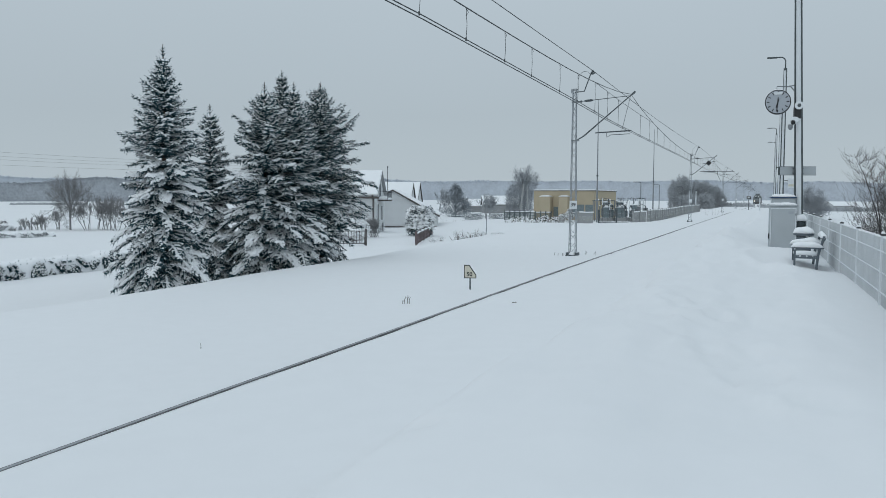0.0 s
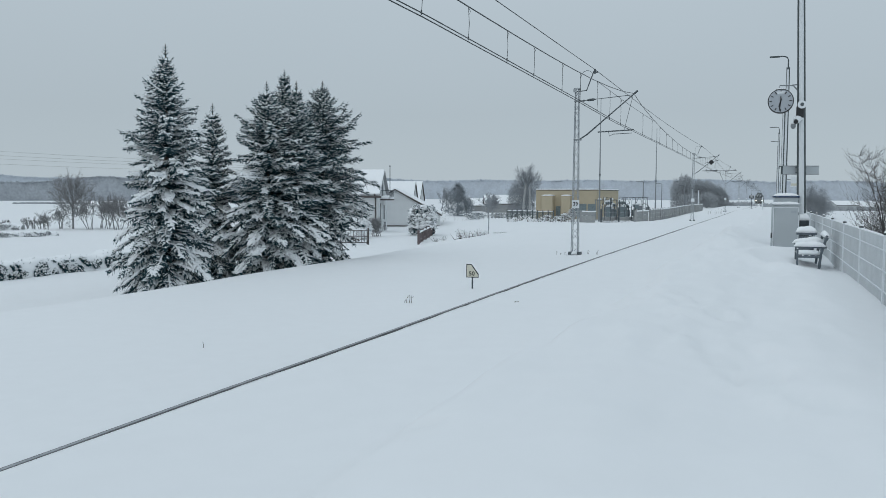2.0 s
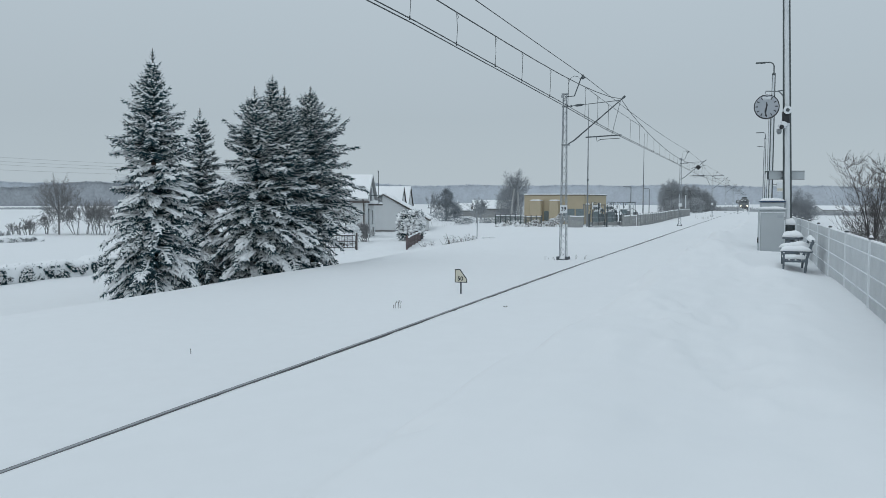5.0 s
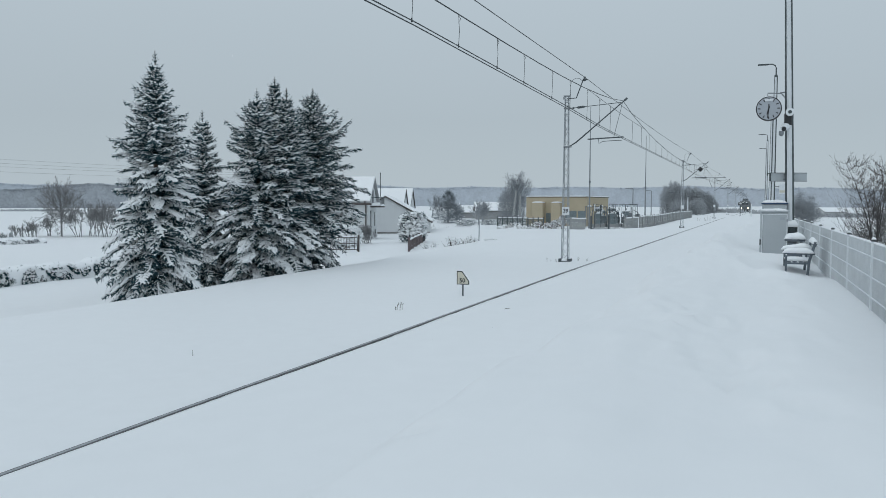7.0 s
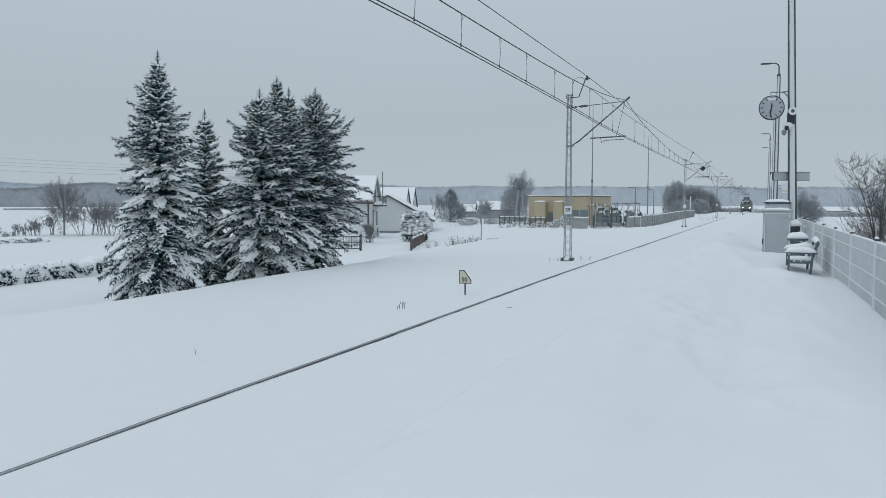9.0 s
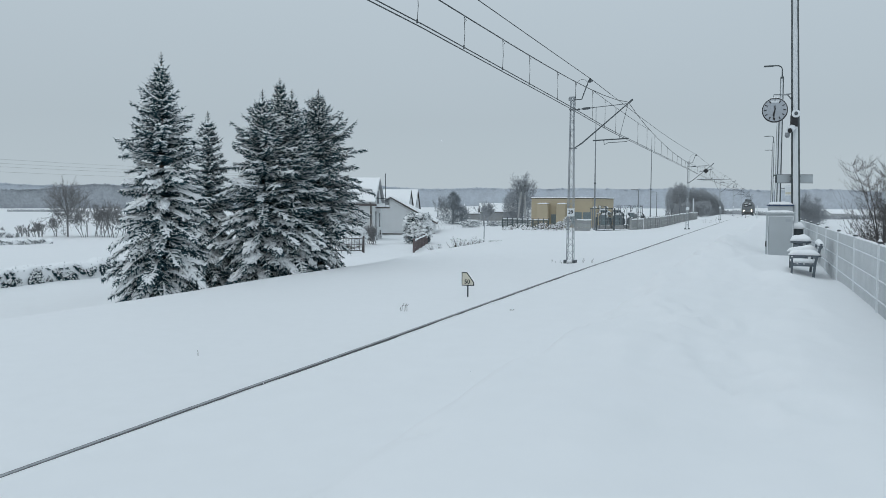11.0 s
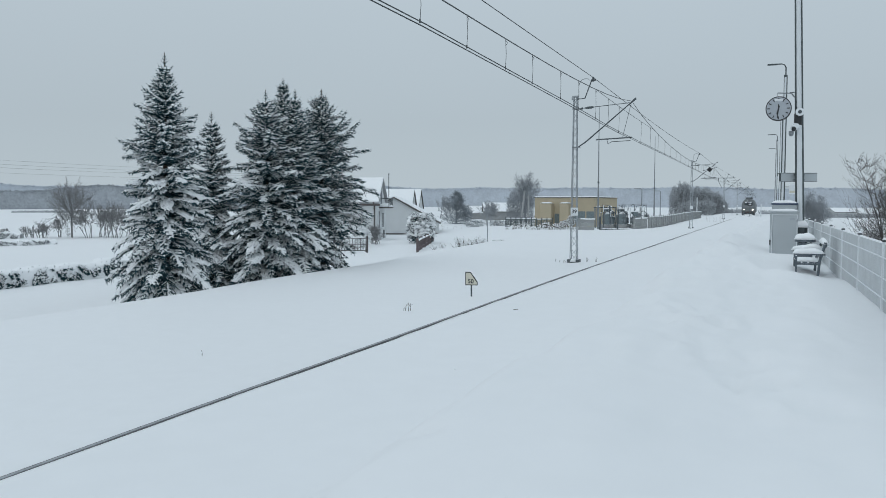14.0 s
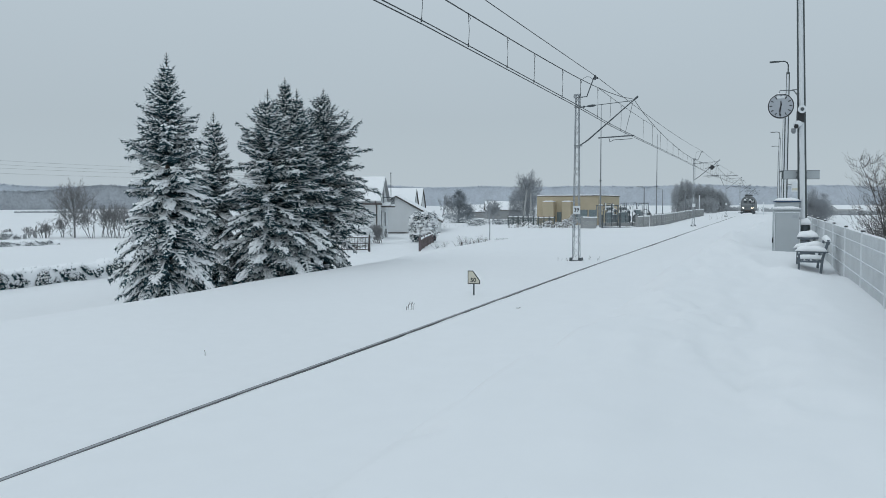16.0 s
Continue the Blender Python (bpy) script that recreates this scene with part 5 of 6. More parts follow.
# ---- houses ----
def gable_house(name, label, u0, u1, d0, d1, z0, eave, ridge, along, wall, gable=None, turn=0.0, over=0.35, side=None, verge=None):
    """A house on the turned grid. along 'u': the ridge runs across; 'd': it runs in depth."""
    side = over if side is None else side
    cu, cd = (u0 + u1) / 2, (d0 + d1) / 2
    x, y = spot(cu, cd)
    ob = thing(name, label, "house", pose(x, y, z0, 0, 0, math.degrees(GRID) + turn))
    hu, hd, e, rg = (u1 - u0) / 2, (d1 - d0) / 2, eave - z0, ridge - z0
    w = 0.3
    if along == "u":
        part("front_wall", Geo().box((0, -hd + w / 2, e / 2 - 0.3), (2 * hu, w, e + 0.6)), wall, ob)
        part("back_wall", Geo().box((0, hd - w / 2, e / 2 - 0.3), (2 * hu, w, e + 0.6)), wall, ob)
        for s in (-1, 1):
            g = Geo()
            pts = [(-hd + w, -0.6), (hd - w, -0.6), (hd - w, e), (0, rg - 0.02), (-hd + w, e)]
            vs = [(s * hu, p, z) for p, z in pts] + [(s * (hu - w), p, z) for p, z in pts]
            g.add(vs, [(0, 1, 2, 3, 4), (9, 8, 7, 6, 5)] + [(i, 5 + i, 5 + (i + 1) % 5, (i + 1) % 5) for i in range(5)])
            part("gable_wall", g, gable or wall, ob)
        slope = math.atan2(rg - e, hd)
        ln = (hd + over) / math.cos(slope)
        for s in (-1, 1):
            m = pose(0, 0, 0, math.degrees(-s * slope), 0, 0)
            mid = (0, s * (hd + over) / 2, rg - (hd + over) / 2 * math.tan(slope))
            roof = part("roof", Geo().box((mid[0], mid[1], mid[2] + 0.06), (2 * hu + 2 * side, ln, 0.12), m), verge or WOOD_DARK, ob, "roof boards and gutter edge")
            part("roof_snow", Geo().box((mid[0], mid[1], mid[2] + 0.22), (2 * hu + 2 * side - 0.06, ln - 0.05, 0.20), m, 0.06), CAP, roof, "thick blanket of roof snow")
    else:
        for s in (-1, 1):
            part("side_wall", Geo().box((s * (hu - w / 2), 0, e / 2 - 0.3), (w, 2 * hd, e + 0.6)), wall, ob)
            g = Geo()
            pts = [(-hu + w, -0.6), (hu - w, -0.6), (hu - w, e), (0, rg - 0.02), (-hu + w, e)]
            vs = [(p, s * hd, z) for p, z in pts] + [(p, s * (hd - w), z) for p, z in pts]
            g.add(vs, [(0, 1, 2, 3, 4), (9, 8, 7, 6, 5)] + [(i, 5 + i, 5 + (i + 1) % 5, (i + 1) % 5) for i in range(5)])
            part("gable_wall", g, gable or wall, ob)
        slope = math.atan2(rg - e, hu)
        ln = (hu + over) / math.cos(slope)
        for s in (-1, 1):
            m = pose(0, 0, 0, 0, math.degrees(s * slope), 0)
            mid = (s * (hu + over) / 2, 0, rg - (hu + over) / 2 * math.tan(slope))
            roof = part("roof", Geo().box((mid[0], mid[1], mid[2] + 0.06), (ln, 2 * hd + 2 * over, 0.14), m), WOOD_DARK, ob, "dark roof boards and verge")
            part("roof_snow", Geo().box((mid[0], mid[1], mid[2] + 0.22), (ln - 0.05, 2 * hd + 2 * over - 0.06, 0.20), m, 0.06), CAP, roof, "thick blanket of roof snow")
    return ob


z_village = -1.22
home = gable_house("house", "white rendered house with snowy gable roof and balcony", -18.3, -6.8, 84.0, 89.0, z_village, 2.75, 5.22, "u", WALL_WHITE, turn=-7.0, over=0.20, side=0.30, verge=VERGE)
# its end wall looks across the garden: windows, balcony, downpipe
for dd, z0, w, h in ((-1.2, 1.2, 0.7, 1.9), (0.8, 1.2, 0.8, 1.7), (-0.1, 3.5, 0.9, 1.8)):
    win = part("window", Geo().box((5.76, dd, z0 + h / 2), (0.06, w, h)), WHITE, home, "white framed window")
    part("pane", Geo().box((5.80, dd, z0 + h / 2), (0.02, w - 0.16, h - 0.16)), GLASS, win)
part("cellar_window", Geo().box((5.77, 1.4, 0.5), (0.04, 0.7, 0.9)), GLASS, home)
bal = part("balcony", Geo().box((6.3, 0.0, 3.42), (1.1, 2.4, 0.16)), WOOD_DARK, home, "balcony slab with snow and railing")
part("balcony_snow", Geo().pillow((6.3, 0.0, 3.50), 1.14, 2.44, 0.34, 6, 10), CAP, bal, "", True)
for dd in np.linspace(-1.15, 1.15, 8):
    part("baluster", Geo().tube([(6.8, dd, 3.45), (6.8, dd, 4.40)], 0.022, 5), STEEL_DARK, bal)
part("railing", Geo().tube([(5.8, -1.18, 4.40), (6.8, -1.18, 4.40), (6.8, 1.18, 4.40), (5.8, 1.18, 4.40)], 0.035, 6), STEEL_DARK, bal)
part("downpipe", Geo().tube([(5.5, -2.86, 4.0), (5.55, -2.60, 3.6), (5.55, -2.60, -0.4)], 0.07, 8), WOOD_DARK, home, "dark downpipe at the corner")
part("gutter", Geo().tube([(-6.0, -2.80, 3.76), (6.2, -2.80, 3.70)], 0.09, 8), WOOD_DARK, home)

garage = gable_house("barn", "long white barn with low eaves and snowy roof", -11.5, -0.70, 96.0, 108.0, z_village, 0.35, 3.32, "d", WALL_WHITE, over=0.3)
part("plinth", Geo().box((0, -6.02, 0.20), (10.8, 0.06, 0.12)), WOOD_DARK, garage, "dark plinth course")
gable_house("back_house", "farther house with dark gable and snow-covered roof", -14.5, -4.25, 108.6, 114.4, z_village, 2.1, 4.42, "u", WALL_WHITE, WALL_WHITE, turn=-4.5, side=0.15)
gable_house("back_house", "farther house with dark gable and snow-covered roof", -14.0, -3.50, 115.2, 121.5, z_village, 2.1, 4.56, "u", WALL_WHITE, WALL_WHITE, turn=-4.5, side=0.15)

ax, ay = spot(-6.75, 96.5)
aerial = thing("aerial_mast", "thin grey aerial mast rising behind the house roof", "aerial", pose(ax, ay, z_village))
part("tube", Geo().tube([(0, 0, -0.2), (0, 0, 7.4)], 0.05, 6), STEEL_DARK, aerial)
part("cap", Geo().tube([(0, 0, 7.35), (0, 0, 7.5)], 0.08, 6), STEEL_DARK, aerial)


def picket_fence(a, b, h, n, label):
    (x0, y0), (x1, y1) = spot(*a), spot(*b)
    ob = thing("picket_fence", label, "fence", pose(x0, y0, 0))
    turn = math.atan2(y1 - y0, x1 - x0)
    for i in range(n):
        k = i / (n - 1)
        x, y = (x1 - x0) * k, (y1 - y0) * k
        z = ground_z(x0 + x, y0 + y)
        if i % 8 == 0:
            part("post", Geo().box((x, y, z + h / 2), (0.14, 0.14, h + 0.3)), PICKET, ob)
        else:
            part("picket", Geo().box((x, y, z + h / 2), (0.13, 0.03, h * 0.92), Matrix.Rotation(turn, 4, "Z")), PICKET, ob)
    rail_z = lambda k: ground_z(mixed(x0, x1, k), mixed(y0, y1, k))
    for f_ in (0.3, 0.8):
        part("rail", Geo().tube([((x1 - x0) * k / 6, (y1 - y0) * k / 6, rail_z(k / 6) + h * f_) for k in range(7)], 0.035, 5), PICKET, ob)
    part("snow_ridge", Geo().tube([((x1 - x0) * k / 12, (y1 - y0) * k / 12, rail_z(k / 12) + h * 0.98) for k in range(13)], 0.08, 7), CAP, ob, "ridge of snow on the fence", True)


picket_fence((-2.05, 60.5), (-1.15, 80.0), 0.92, 41, "brown wooden picket fence topped with snow")


def garden_gate(u0, u1, d):
    (x0, y0), (x1, y1) = spot(u0, d), spot(u1, d)
    z = ground_z(x1, y1)
    ob = thing("garden_gate", "dark red-brown steel garden gate with bars", "gate", pose(x0, y0, z, 0, 0, math.degrees(GRID)))
    w = u1 - u0
    part("frame", Geo().tube([(0, 0, 0.05), (0, 0, 1.12), (w, 0, 1.12), (w, 0, 0.05)], 0.04, 6).tube([(0, 0, 0.18), (w, 0, 0.18)], 0.03, 6).tube([(0, 0, 0.66), (w, 0, 0.66)], 0.03, 6), WOOD_DARK, ob)
    for i in range(1, 12):
        part("bar", Geo().tube([(w * i / 12, 0, 0.18), (w * i / 12, 0, 1.1)], 0.018, 5), WOOD_DARK, ob)
    part("post", Geo().box((w + 0.1, 0, 0.55), (0.12, 0.12, 1.5)), WOOD_DARK, ob)
    part("snow_ridge", Geo().pillow((w / 2, 0, 1.14), w, 0.12, 0.10, 4, 8), CAP, ob, "", True)


garden_gate(-8.4, -5.95, 60.0)


def snowy_bush(name, label, u, d, rw, h, seed, material, load=0.6, n=1500, lumps=0.0):
    """A round dense shrub of many small twigs with lumps of snow."""
    rng = np.random.default_rng(seed)
    n = int(n * 2.2)
    x, y = spot(u, d)
    ob = thing(name, label, "shrub", pose(x, y, ground_z(x, y)))
    v = rng.normal(0, 1, (n, 3))
    v /= np.linalg.norm(v, axis=1, keepdims=True)
    if lumps and h > 2:
        v /= (np.abs(v) ** 4).sum(axis=1, keepdims=True) ** 0.25 * 0.93
    k = rng.uniform(0.35, 1.0, (n, 1)) ** 0.5
    lump = np.array([1 + 0.28 * noise.noise(Vector(q) * 2.1 + Vector((seed, 0, 0))) for q in v])[:, None]
    p = v * k * lump * (rw, rw, h / 2) + (0, 0, h / 2)
    q = p + v * (0.35, 0.35, 0.28) * rng.uniform(0.4, 1.2, (n, 1)) * (0.45 if lumps else 1.0) + (0, 0, 0.05)
    p[:, 2], q[:, 2] = np.maximum(p[:, 2], -0.1), np.maximum(q[:, 2], -0.1)
    part("twigs", Geo().slivers(p, q, rng.uniform(0.012, 0.045, n) * (0.6 + 0.5 * rw), 0.2), material, ob, kind="stuff")
    keep = (rng.random(n) < load * 0.5) & (v[:, 2] > -0.55) & (k[:, 0] > 0.72)
    if lumps:
        w = rng.normal(0, 1, (150 if h > 2 else 95, 3))
        w /= (np.abs(w) ** (4 if h > 2 else 2)).sum(axis=1, keepdims=True) ** (0.25 if h > 2 else 0.5)
        w = w[w[:, 2] > -0.6] * (rw, rw, h / 2) * 1.02 + (0, 0, h / 2)
        e = rng.normal(0, 0.12, w.shape) * (1, 1, 0.4)
        part("snow_clump", Geo().spikes(w - e, w + e, rng.uniform(0.6, 1.2, len(w)) * lumps, 0.8, 0.5), CAP, ob, "", True, "stuff")
    a = p[keep] + (0, 0, 0.08)
    b = a + rng.normal(0, 0.22, (keep.sum(), 3)) * (1, 1, 0.3)
    part("snow_load", Geo().spikes(a - (b - a), b, rng.uniform(0.06, 0.15, keep.sum()) * (0.55 + rw * 0.55 * load), 0.75, 0.5), CAP, ob, "snow lumps on the twigs", True, "stuff")
    return ob


snowy_bush("clipped_bush", "round evergreen bush almost covered in snow", -2.2, 77.0, 1.12, 2.75, 61, NEEDLE, 0.60, 2000, 0.30)
snowy_bush("garden_shrub", "garden shrub behind the gate, thick with snow", -7.9, 70.0, 1.25, 1.75, 62, NEEDLE, 0.9, 1500, 0.30)
bare_plant("garden_shrub", "bare reddish shrub by the house corner", "shrub", -6.65, 74.0, 2.0, 63, 14, 3, 0.8, 0.03, TWIG_MID, 0.6, fine=0.8)
snowy_bush("garden_shrub", "garden shrub behind the gate, thick with snow", -7.4, 63.5, 1.0, 1.2, 64, TWIG, 0.9, 500, 0.22)



def weed_clump(u, d, wide, h, seed, n):
    """Dry bent stalks in a small drift, with caps of snow caught between them."""
    rng = np.random.default_rng(seed)
    x, y = spot(u, d)
    ob = thing("dry_weeds", "clump of dry weeds under snow in the garden field", "weeds", pose(x, y, ground_z(x, y)))
    a = np.stack([rng.uniform(-wide, wide, n), rng.uniform(-0.3, 0.3, n), np.full(n, -0.1)], 1)
    b_ = a + np.stack([rng.normal(0, 0.25, n), rng.normal(0, 0.2, n), rng.uniform(0.35, 1.0, n) * h + 0.1], 1)
    part("stalk", Geo().slivers(a, b_, rng.uniform(0.014, 0.026, n)), TWIG, ob, kind="stuff")
    k = n + 4
    c_ = np.stack([rng.uniform(-wide, wide, k), rng.uniform(-0.3, 0.2, k), rng.uniform(0.0, 0.75, k) * h], 1)
    e = rng.normal(0, 0.10, (k, 3)) * (1, 1, 0.3)
    part("snow_load", Geo().spikes(c_ - e, c_ + e, rng.uniform(0.05, 0.12, k), 0.7, 0.5), CAP, ob, "snow caught on the stalks", True, "stuff")


for i, (u, d, wide, h, n) in enumerate(((1.2, 62.0, 0.40, 0.95, 22), (2.15, 62.4, 0.55, 0.60, 22), (2.7, 62.0, 0.20, 0.8, 9), (3.2, 62.6, 0.25, 0.5, 8), (-0.75, 63.0, 0.08, 0.45, 7), (-0.1, 64.0, 0.10, 0.55, 9), (4.2, 61.0, 0.45, 0.14, 5), (4.6, 61.4, 0.30, 0.10, 3))):
    weed_clump(u, d, wide, h, 660 + i, n)

# ---- beyond the garden ----
def upright_crown(rng, ob, rw, h, n, d, material):
    """Close-set rising stems and twigs that fill a column up to an uneven top."""
    r = rw * np.sqrt(rng.random(n))
    az = rng.uniform(0, 2 * math.pi, n)
    px_, py_ = r * np.cos(az), r * np.sin(az)
    lump = np.array([noise.noise(Vector((a_ * 0.9, b_ * 0.9, h))) for a_, b_ in zip(px_, py_)])
    top = h * (1 - 0.30 * (r / rw) ** 3 + 0.14 * lump)
    z = top * rng.random(n) ** 0.8 * 0.93
    p = np.stack([px_, py_, z], 1)
    q = p + np.stack([px_ * 0.08 + rng.normal(0, 0.42, n), py_ * 0.08 + rng.normal(0, 0.42, n), rng.uniform(0.10, 0.80, n)], 1)
    part("crown", Geo().slivers(p, q, rng.uniform(0.012, 0.030, n) * d / 130), material, ob, kind="stuff")
    return ob


def ragged_tree(name, label, u, d, rw, h, seed, material, load=0.0, n=2600, base=0.0, lobes=9, conic=False, upright=False):
    """A dense far tree: fine twigs fanning out of many uneven lobes, or rising side by side."""
    lobes = int(lobes * 1.9)
    rng = np.random.default_rng(seed)
    x, y = spot(u, d)
    ob = thing(name, label, "tree", pose(x, y, ground_z(x, y)))
    part("trunk", Geo().tube([(0, 0, -0.3), (0.1, 0, h * 0.45), (0, 0, h * 0.8)], [0.16, 0.10, 0.03], 6), material, ob)
    if upright:
        return upright_crown(rng, ob, rw, h, n, d, material)
    t = rng.uniform(0.04, 1.0, lobes) ** 1.3 * 0.96 if conic else rng.uniform(0.10, 0.86, lobes)
    az = rng.uniform(0, 2 * math.pi, lobes)
    wide = (1 - t) ** 0.75 * 0.9 * np.sqrt(rng.random(lobes)) if conic else np.sin(np.pi * (0.25 + 0.62 * t)) * rng.uniform(0.35, 0.75, lobes)
    centre = np.stack([np.cos(az) * wide * rw, np.sin(az) * wide * rw, base + t * (h - base)], 1)
    size = rng.uniform(0.24, 0.42, lobes) * rw * ((1.15 - t) if conic else 1.0)
    g = Geo()
    for cc in centre:
        g.tube([(0, 0, cc[2] * 0.45), cc * (0.5, 0.5, 0.8), cc], [0.06, 0.05, 0.03], 4, False)
    part("limbs", g, material, ob, kind="stuff")
    which = rng.integers(0, lobes, n)
    v = rng.normal(0, 1, (n, 3))
    v /= np.linalg.norm(v, axis=1, keepdims=True)
    k = rng.random((n, 1)) ** 0.6
    s = size[which][:, None]
    p = centre[which] + v * k * s * (1, 1, 0.9)
    q = p + (v * 0.6 + rng.normal(0, 0.4, (n, 3)) + (0, 0, 0.45)) * rng.uniform(0.25, 0.75, (n, 1)) * (0.35 + 0.25 * rw)
    p[:, 2], q[:, 2] = np.maximum(p[:, 2], -0.1), np.maximum(q[:, 2], -0.05)
    part("crown", Geo().slivers(p, q, rng.uniform(0.007, 0.022, n) * d / 130), material, ob, kind="stuff")
    if load:
        kp = rng.random(n) < load
        part("snow_load", Geo().spikes(p[kp] + (0, 0, .05), q[kp] + (0, 0, .05), 0.10, 0.6), CAP, ob, "", True, "stuff")


# Green lightened in its base colour to stand for haze at this distance.
HAZED_GREEN = surface("hazed_conifer", (0.27, 0.30, 0.325), 0.9, vary=0.3, scale=1, bump=0, snow=0.25)
ragged_tree("conifer", "dark conifer beyond the garden, paled by painted haze", 2.3, 150.0, 3.7, 6.2, 71, HAZED_GREEN, 0.0, 6000, 0.0, 34, True)
# This shrub's paleness is haze held in its twig colour.
ragged_tree("shrub_tree", "grey haze-paled shrub beside the conifer", 4.0, 152.0, 1.8, 4.0, 171, TWIG_FAR, 0.05, 1600)
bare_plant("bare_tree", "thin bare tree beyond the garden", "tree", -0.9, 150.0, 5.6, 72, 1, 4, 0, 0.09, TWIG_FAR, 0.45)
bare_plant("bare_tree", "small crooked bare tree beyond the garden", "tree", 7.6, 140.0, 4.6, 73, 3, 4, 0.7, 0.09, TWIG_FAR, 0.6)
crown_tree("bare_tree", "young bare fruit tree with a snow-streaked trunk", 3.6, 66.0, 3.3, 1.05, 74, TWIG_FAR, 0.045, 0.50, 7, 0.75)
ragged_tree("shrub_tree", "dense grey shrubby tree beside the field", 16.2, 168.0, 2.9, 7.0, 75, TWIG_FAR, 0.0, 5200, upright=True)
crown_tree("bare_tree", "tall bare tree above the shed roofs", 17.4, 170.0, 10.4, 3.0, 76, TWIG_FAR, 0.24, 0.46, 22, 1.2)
gable_house("shed", "long low farm shed under deep snow", 9.5, 18.5, 186.0, 194.0, -1.2, 0.85, 2.7, "u", CONCRETE)
gable_house("shed", "low farm shed under deep snow", 6.5, 10.0, 200.0, 205.0, -1.2, 0.3, 1.9, "u", CONCRETE)
ux, uy = spot(15.2, 150.0)
frame_pole = thing("utility_pole", "pale twin-legged concrete utility pole", "utility pole", pose(ux, uy, -1.2))
part("leg", Geo().tube([(-0.75, 0, -0.2), (0.0, 0, 6.2)], [0.20, 0.15], 6), CONCRETE, frame_pole)
part("leg", Geo().tube([(0.85, 0, -0.2), (0.75, 0, 5.6)], [0.18, 0.14], 6), CONCRETE, frame_pole)
part("crossbar", Geo().tube([(-0.2, 0, 5.0), (0.9, 0, 5.0)], 0.06, 5), CONCRETE, frame_pole)


# ---- substation ----
def substation():
    z = -0.6
    w, dp, h, skew = 9.3, 11.2, 4.10, radians(28)
    uc = 21.74 - w / 2 * math.cos(skew) + dp / 2 * math.sin(skew)
    dc = 114.0 + w / 2 * math.sin(skew) + dp / 2 * math.cos(skew)
    x, y = spot(uc, dc)
    ob = thing("substation_building", "flat-roofed beige rendered substation building with snow rim", "building", pose(x, y, z, 0, 0, math.degrees(GRID - skew)))
    part("wall", Geo().box((0, 0, h / 2 - 0.3), (w, dp, h + 0.6)), BEIGE, ob)
    part("roof_edge", Geo().box((0, 0, h + 0.06), (w + 0.2, dp + 0.2, 0.09)), WOOD_DARK, ob)
    part("roof_snow", Geo().box((0, 0, h + 0.17), (w + 0.1, dp + 0.1, 0.13), None, 0.05), CAP, ob, "even layer of roof snow")
    for c, ww in ((-2.5, 1.75), (0.35, 1.4)):
        bay = part("bay", Geo().box((c, -dp / 2 - 0.6, 1.5), (ww, 1.2, 3.6), None, 0.08), BEIGE, ob, "projecting beige bay")
        part("bay_snow", Geo().pillow((c, -dp / 2 - 0.6, 3.3), ww, 1.25, 0.18, 4, 8), CAP, bay, "", True)
        part("louvre", Geo().box((c + 1.35, -dp / 2 - 0.02, 1.1), (0.7, 0.06, 1.4)), MACHINE, ob)
    for c in (2.6, 3.9):
        part("door", Geo().box((c, -dp / 2 - 0.02, 1.1), (1.1, 0.08, 2.1)), MACHINE, ob, "dark steel door")
    rng = np.random.default_rng(81)
    # switchgear and transformers in the yard
    for i in range(6):
        uu, dd = 22.3 + i * 0.95 + rng.uniform(-0.1, 0.1), 108.4 + 2.0 * (i % 2) + rng.uniform(-0.3, 0.3)
        tx, ty = spot(uu, dd)
        tr = thing("transformer", "dark oil transformer with bushings and snow", "transformer", pose(tx, ty, z + 0.45, 0, 0, math.degrees(GRID)), "transformers in the yard")
        hh = rng.uniform(0.7, 1.5)
        part("plinth", Geo().box((0, 0, -0.3), (1.5, 1.3, 0.6), None, 0.05), CONCRETE, tr, "concrete plinth covered in snow")
        part("tank", Geo().box((0, 0, hh / 2), (0.85, 0.8, hh), None, 0.05), MACHINE, tr)
        for s in (-1, 1):
            for k in range(4):
                part("radiator", Geo().box((s * 0.52, -0.3 + 0.2 * k, hh * 0.5), (0.16, 0.06, hh * 0.8)), MACHINE if k % 2 else GALV, tr)
        for k in (-0.35, 0, 0.35):
            part("bushing", Geo().tube([(k, 0, hh), (k, 0, hh + 0.6)], [0.09, 0.05], 6), STEEL_DARK, tr)
        part("conservator", Geo().tube([(-0.5, 0.3, hh + 0.5), (0.5, 0.3, hh + 0.5)], 0.18, 8), MACHINE, tr)
        part("pipe", Geo().tube([(-0.6, -0.4, hh * 0.9), (-0.2, -0.5, hh + 0.35), (0.6, -0.5, hh + 0.3)], 0.04, 5), GALV, tr)
        part("snow_cap", Geo().pillow((rng.uniform(-0.2, 0.2), 0, hh), 0.75, 0.85, 0.24, 3, 8), CAP, tr, "", True)
        part("conservator_snow", Geo().pillow((0, 0.3, hh + 0.66), 0.95, 0.36, 0.18, 3, 8), CAP, tr, "", True)
    for uu, dd, hw, top in ((22.0, 108.5, 1.45, 2.75), (27.1, 113.0, 1.7, 3.1)):
        tx, ty = spot(uu, dd)
        g = thing("portal_gantry", "slim grey steel gantry with hanging insulators", "gantry", pose(tx, ty, z, 0, 0, math.degrees(GRID)), "gantries in the yard")
        for s in (-hw, -hw * 0.85, hw):
            part("leg", Geo().tube([(s, 0, -0.2), (s, 0, top)], 0.06 if hw < 1.6 else 0.045, 6), GALV, g)
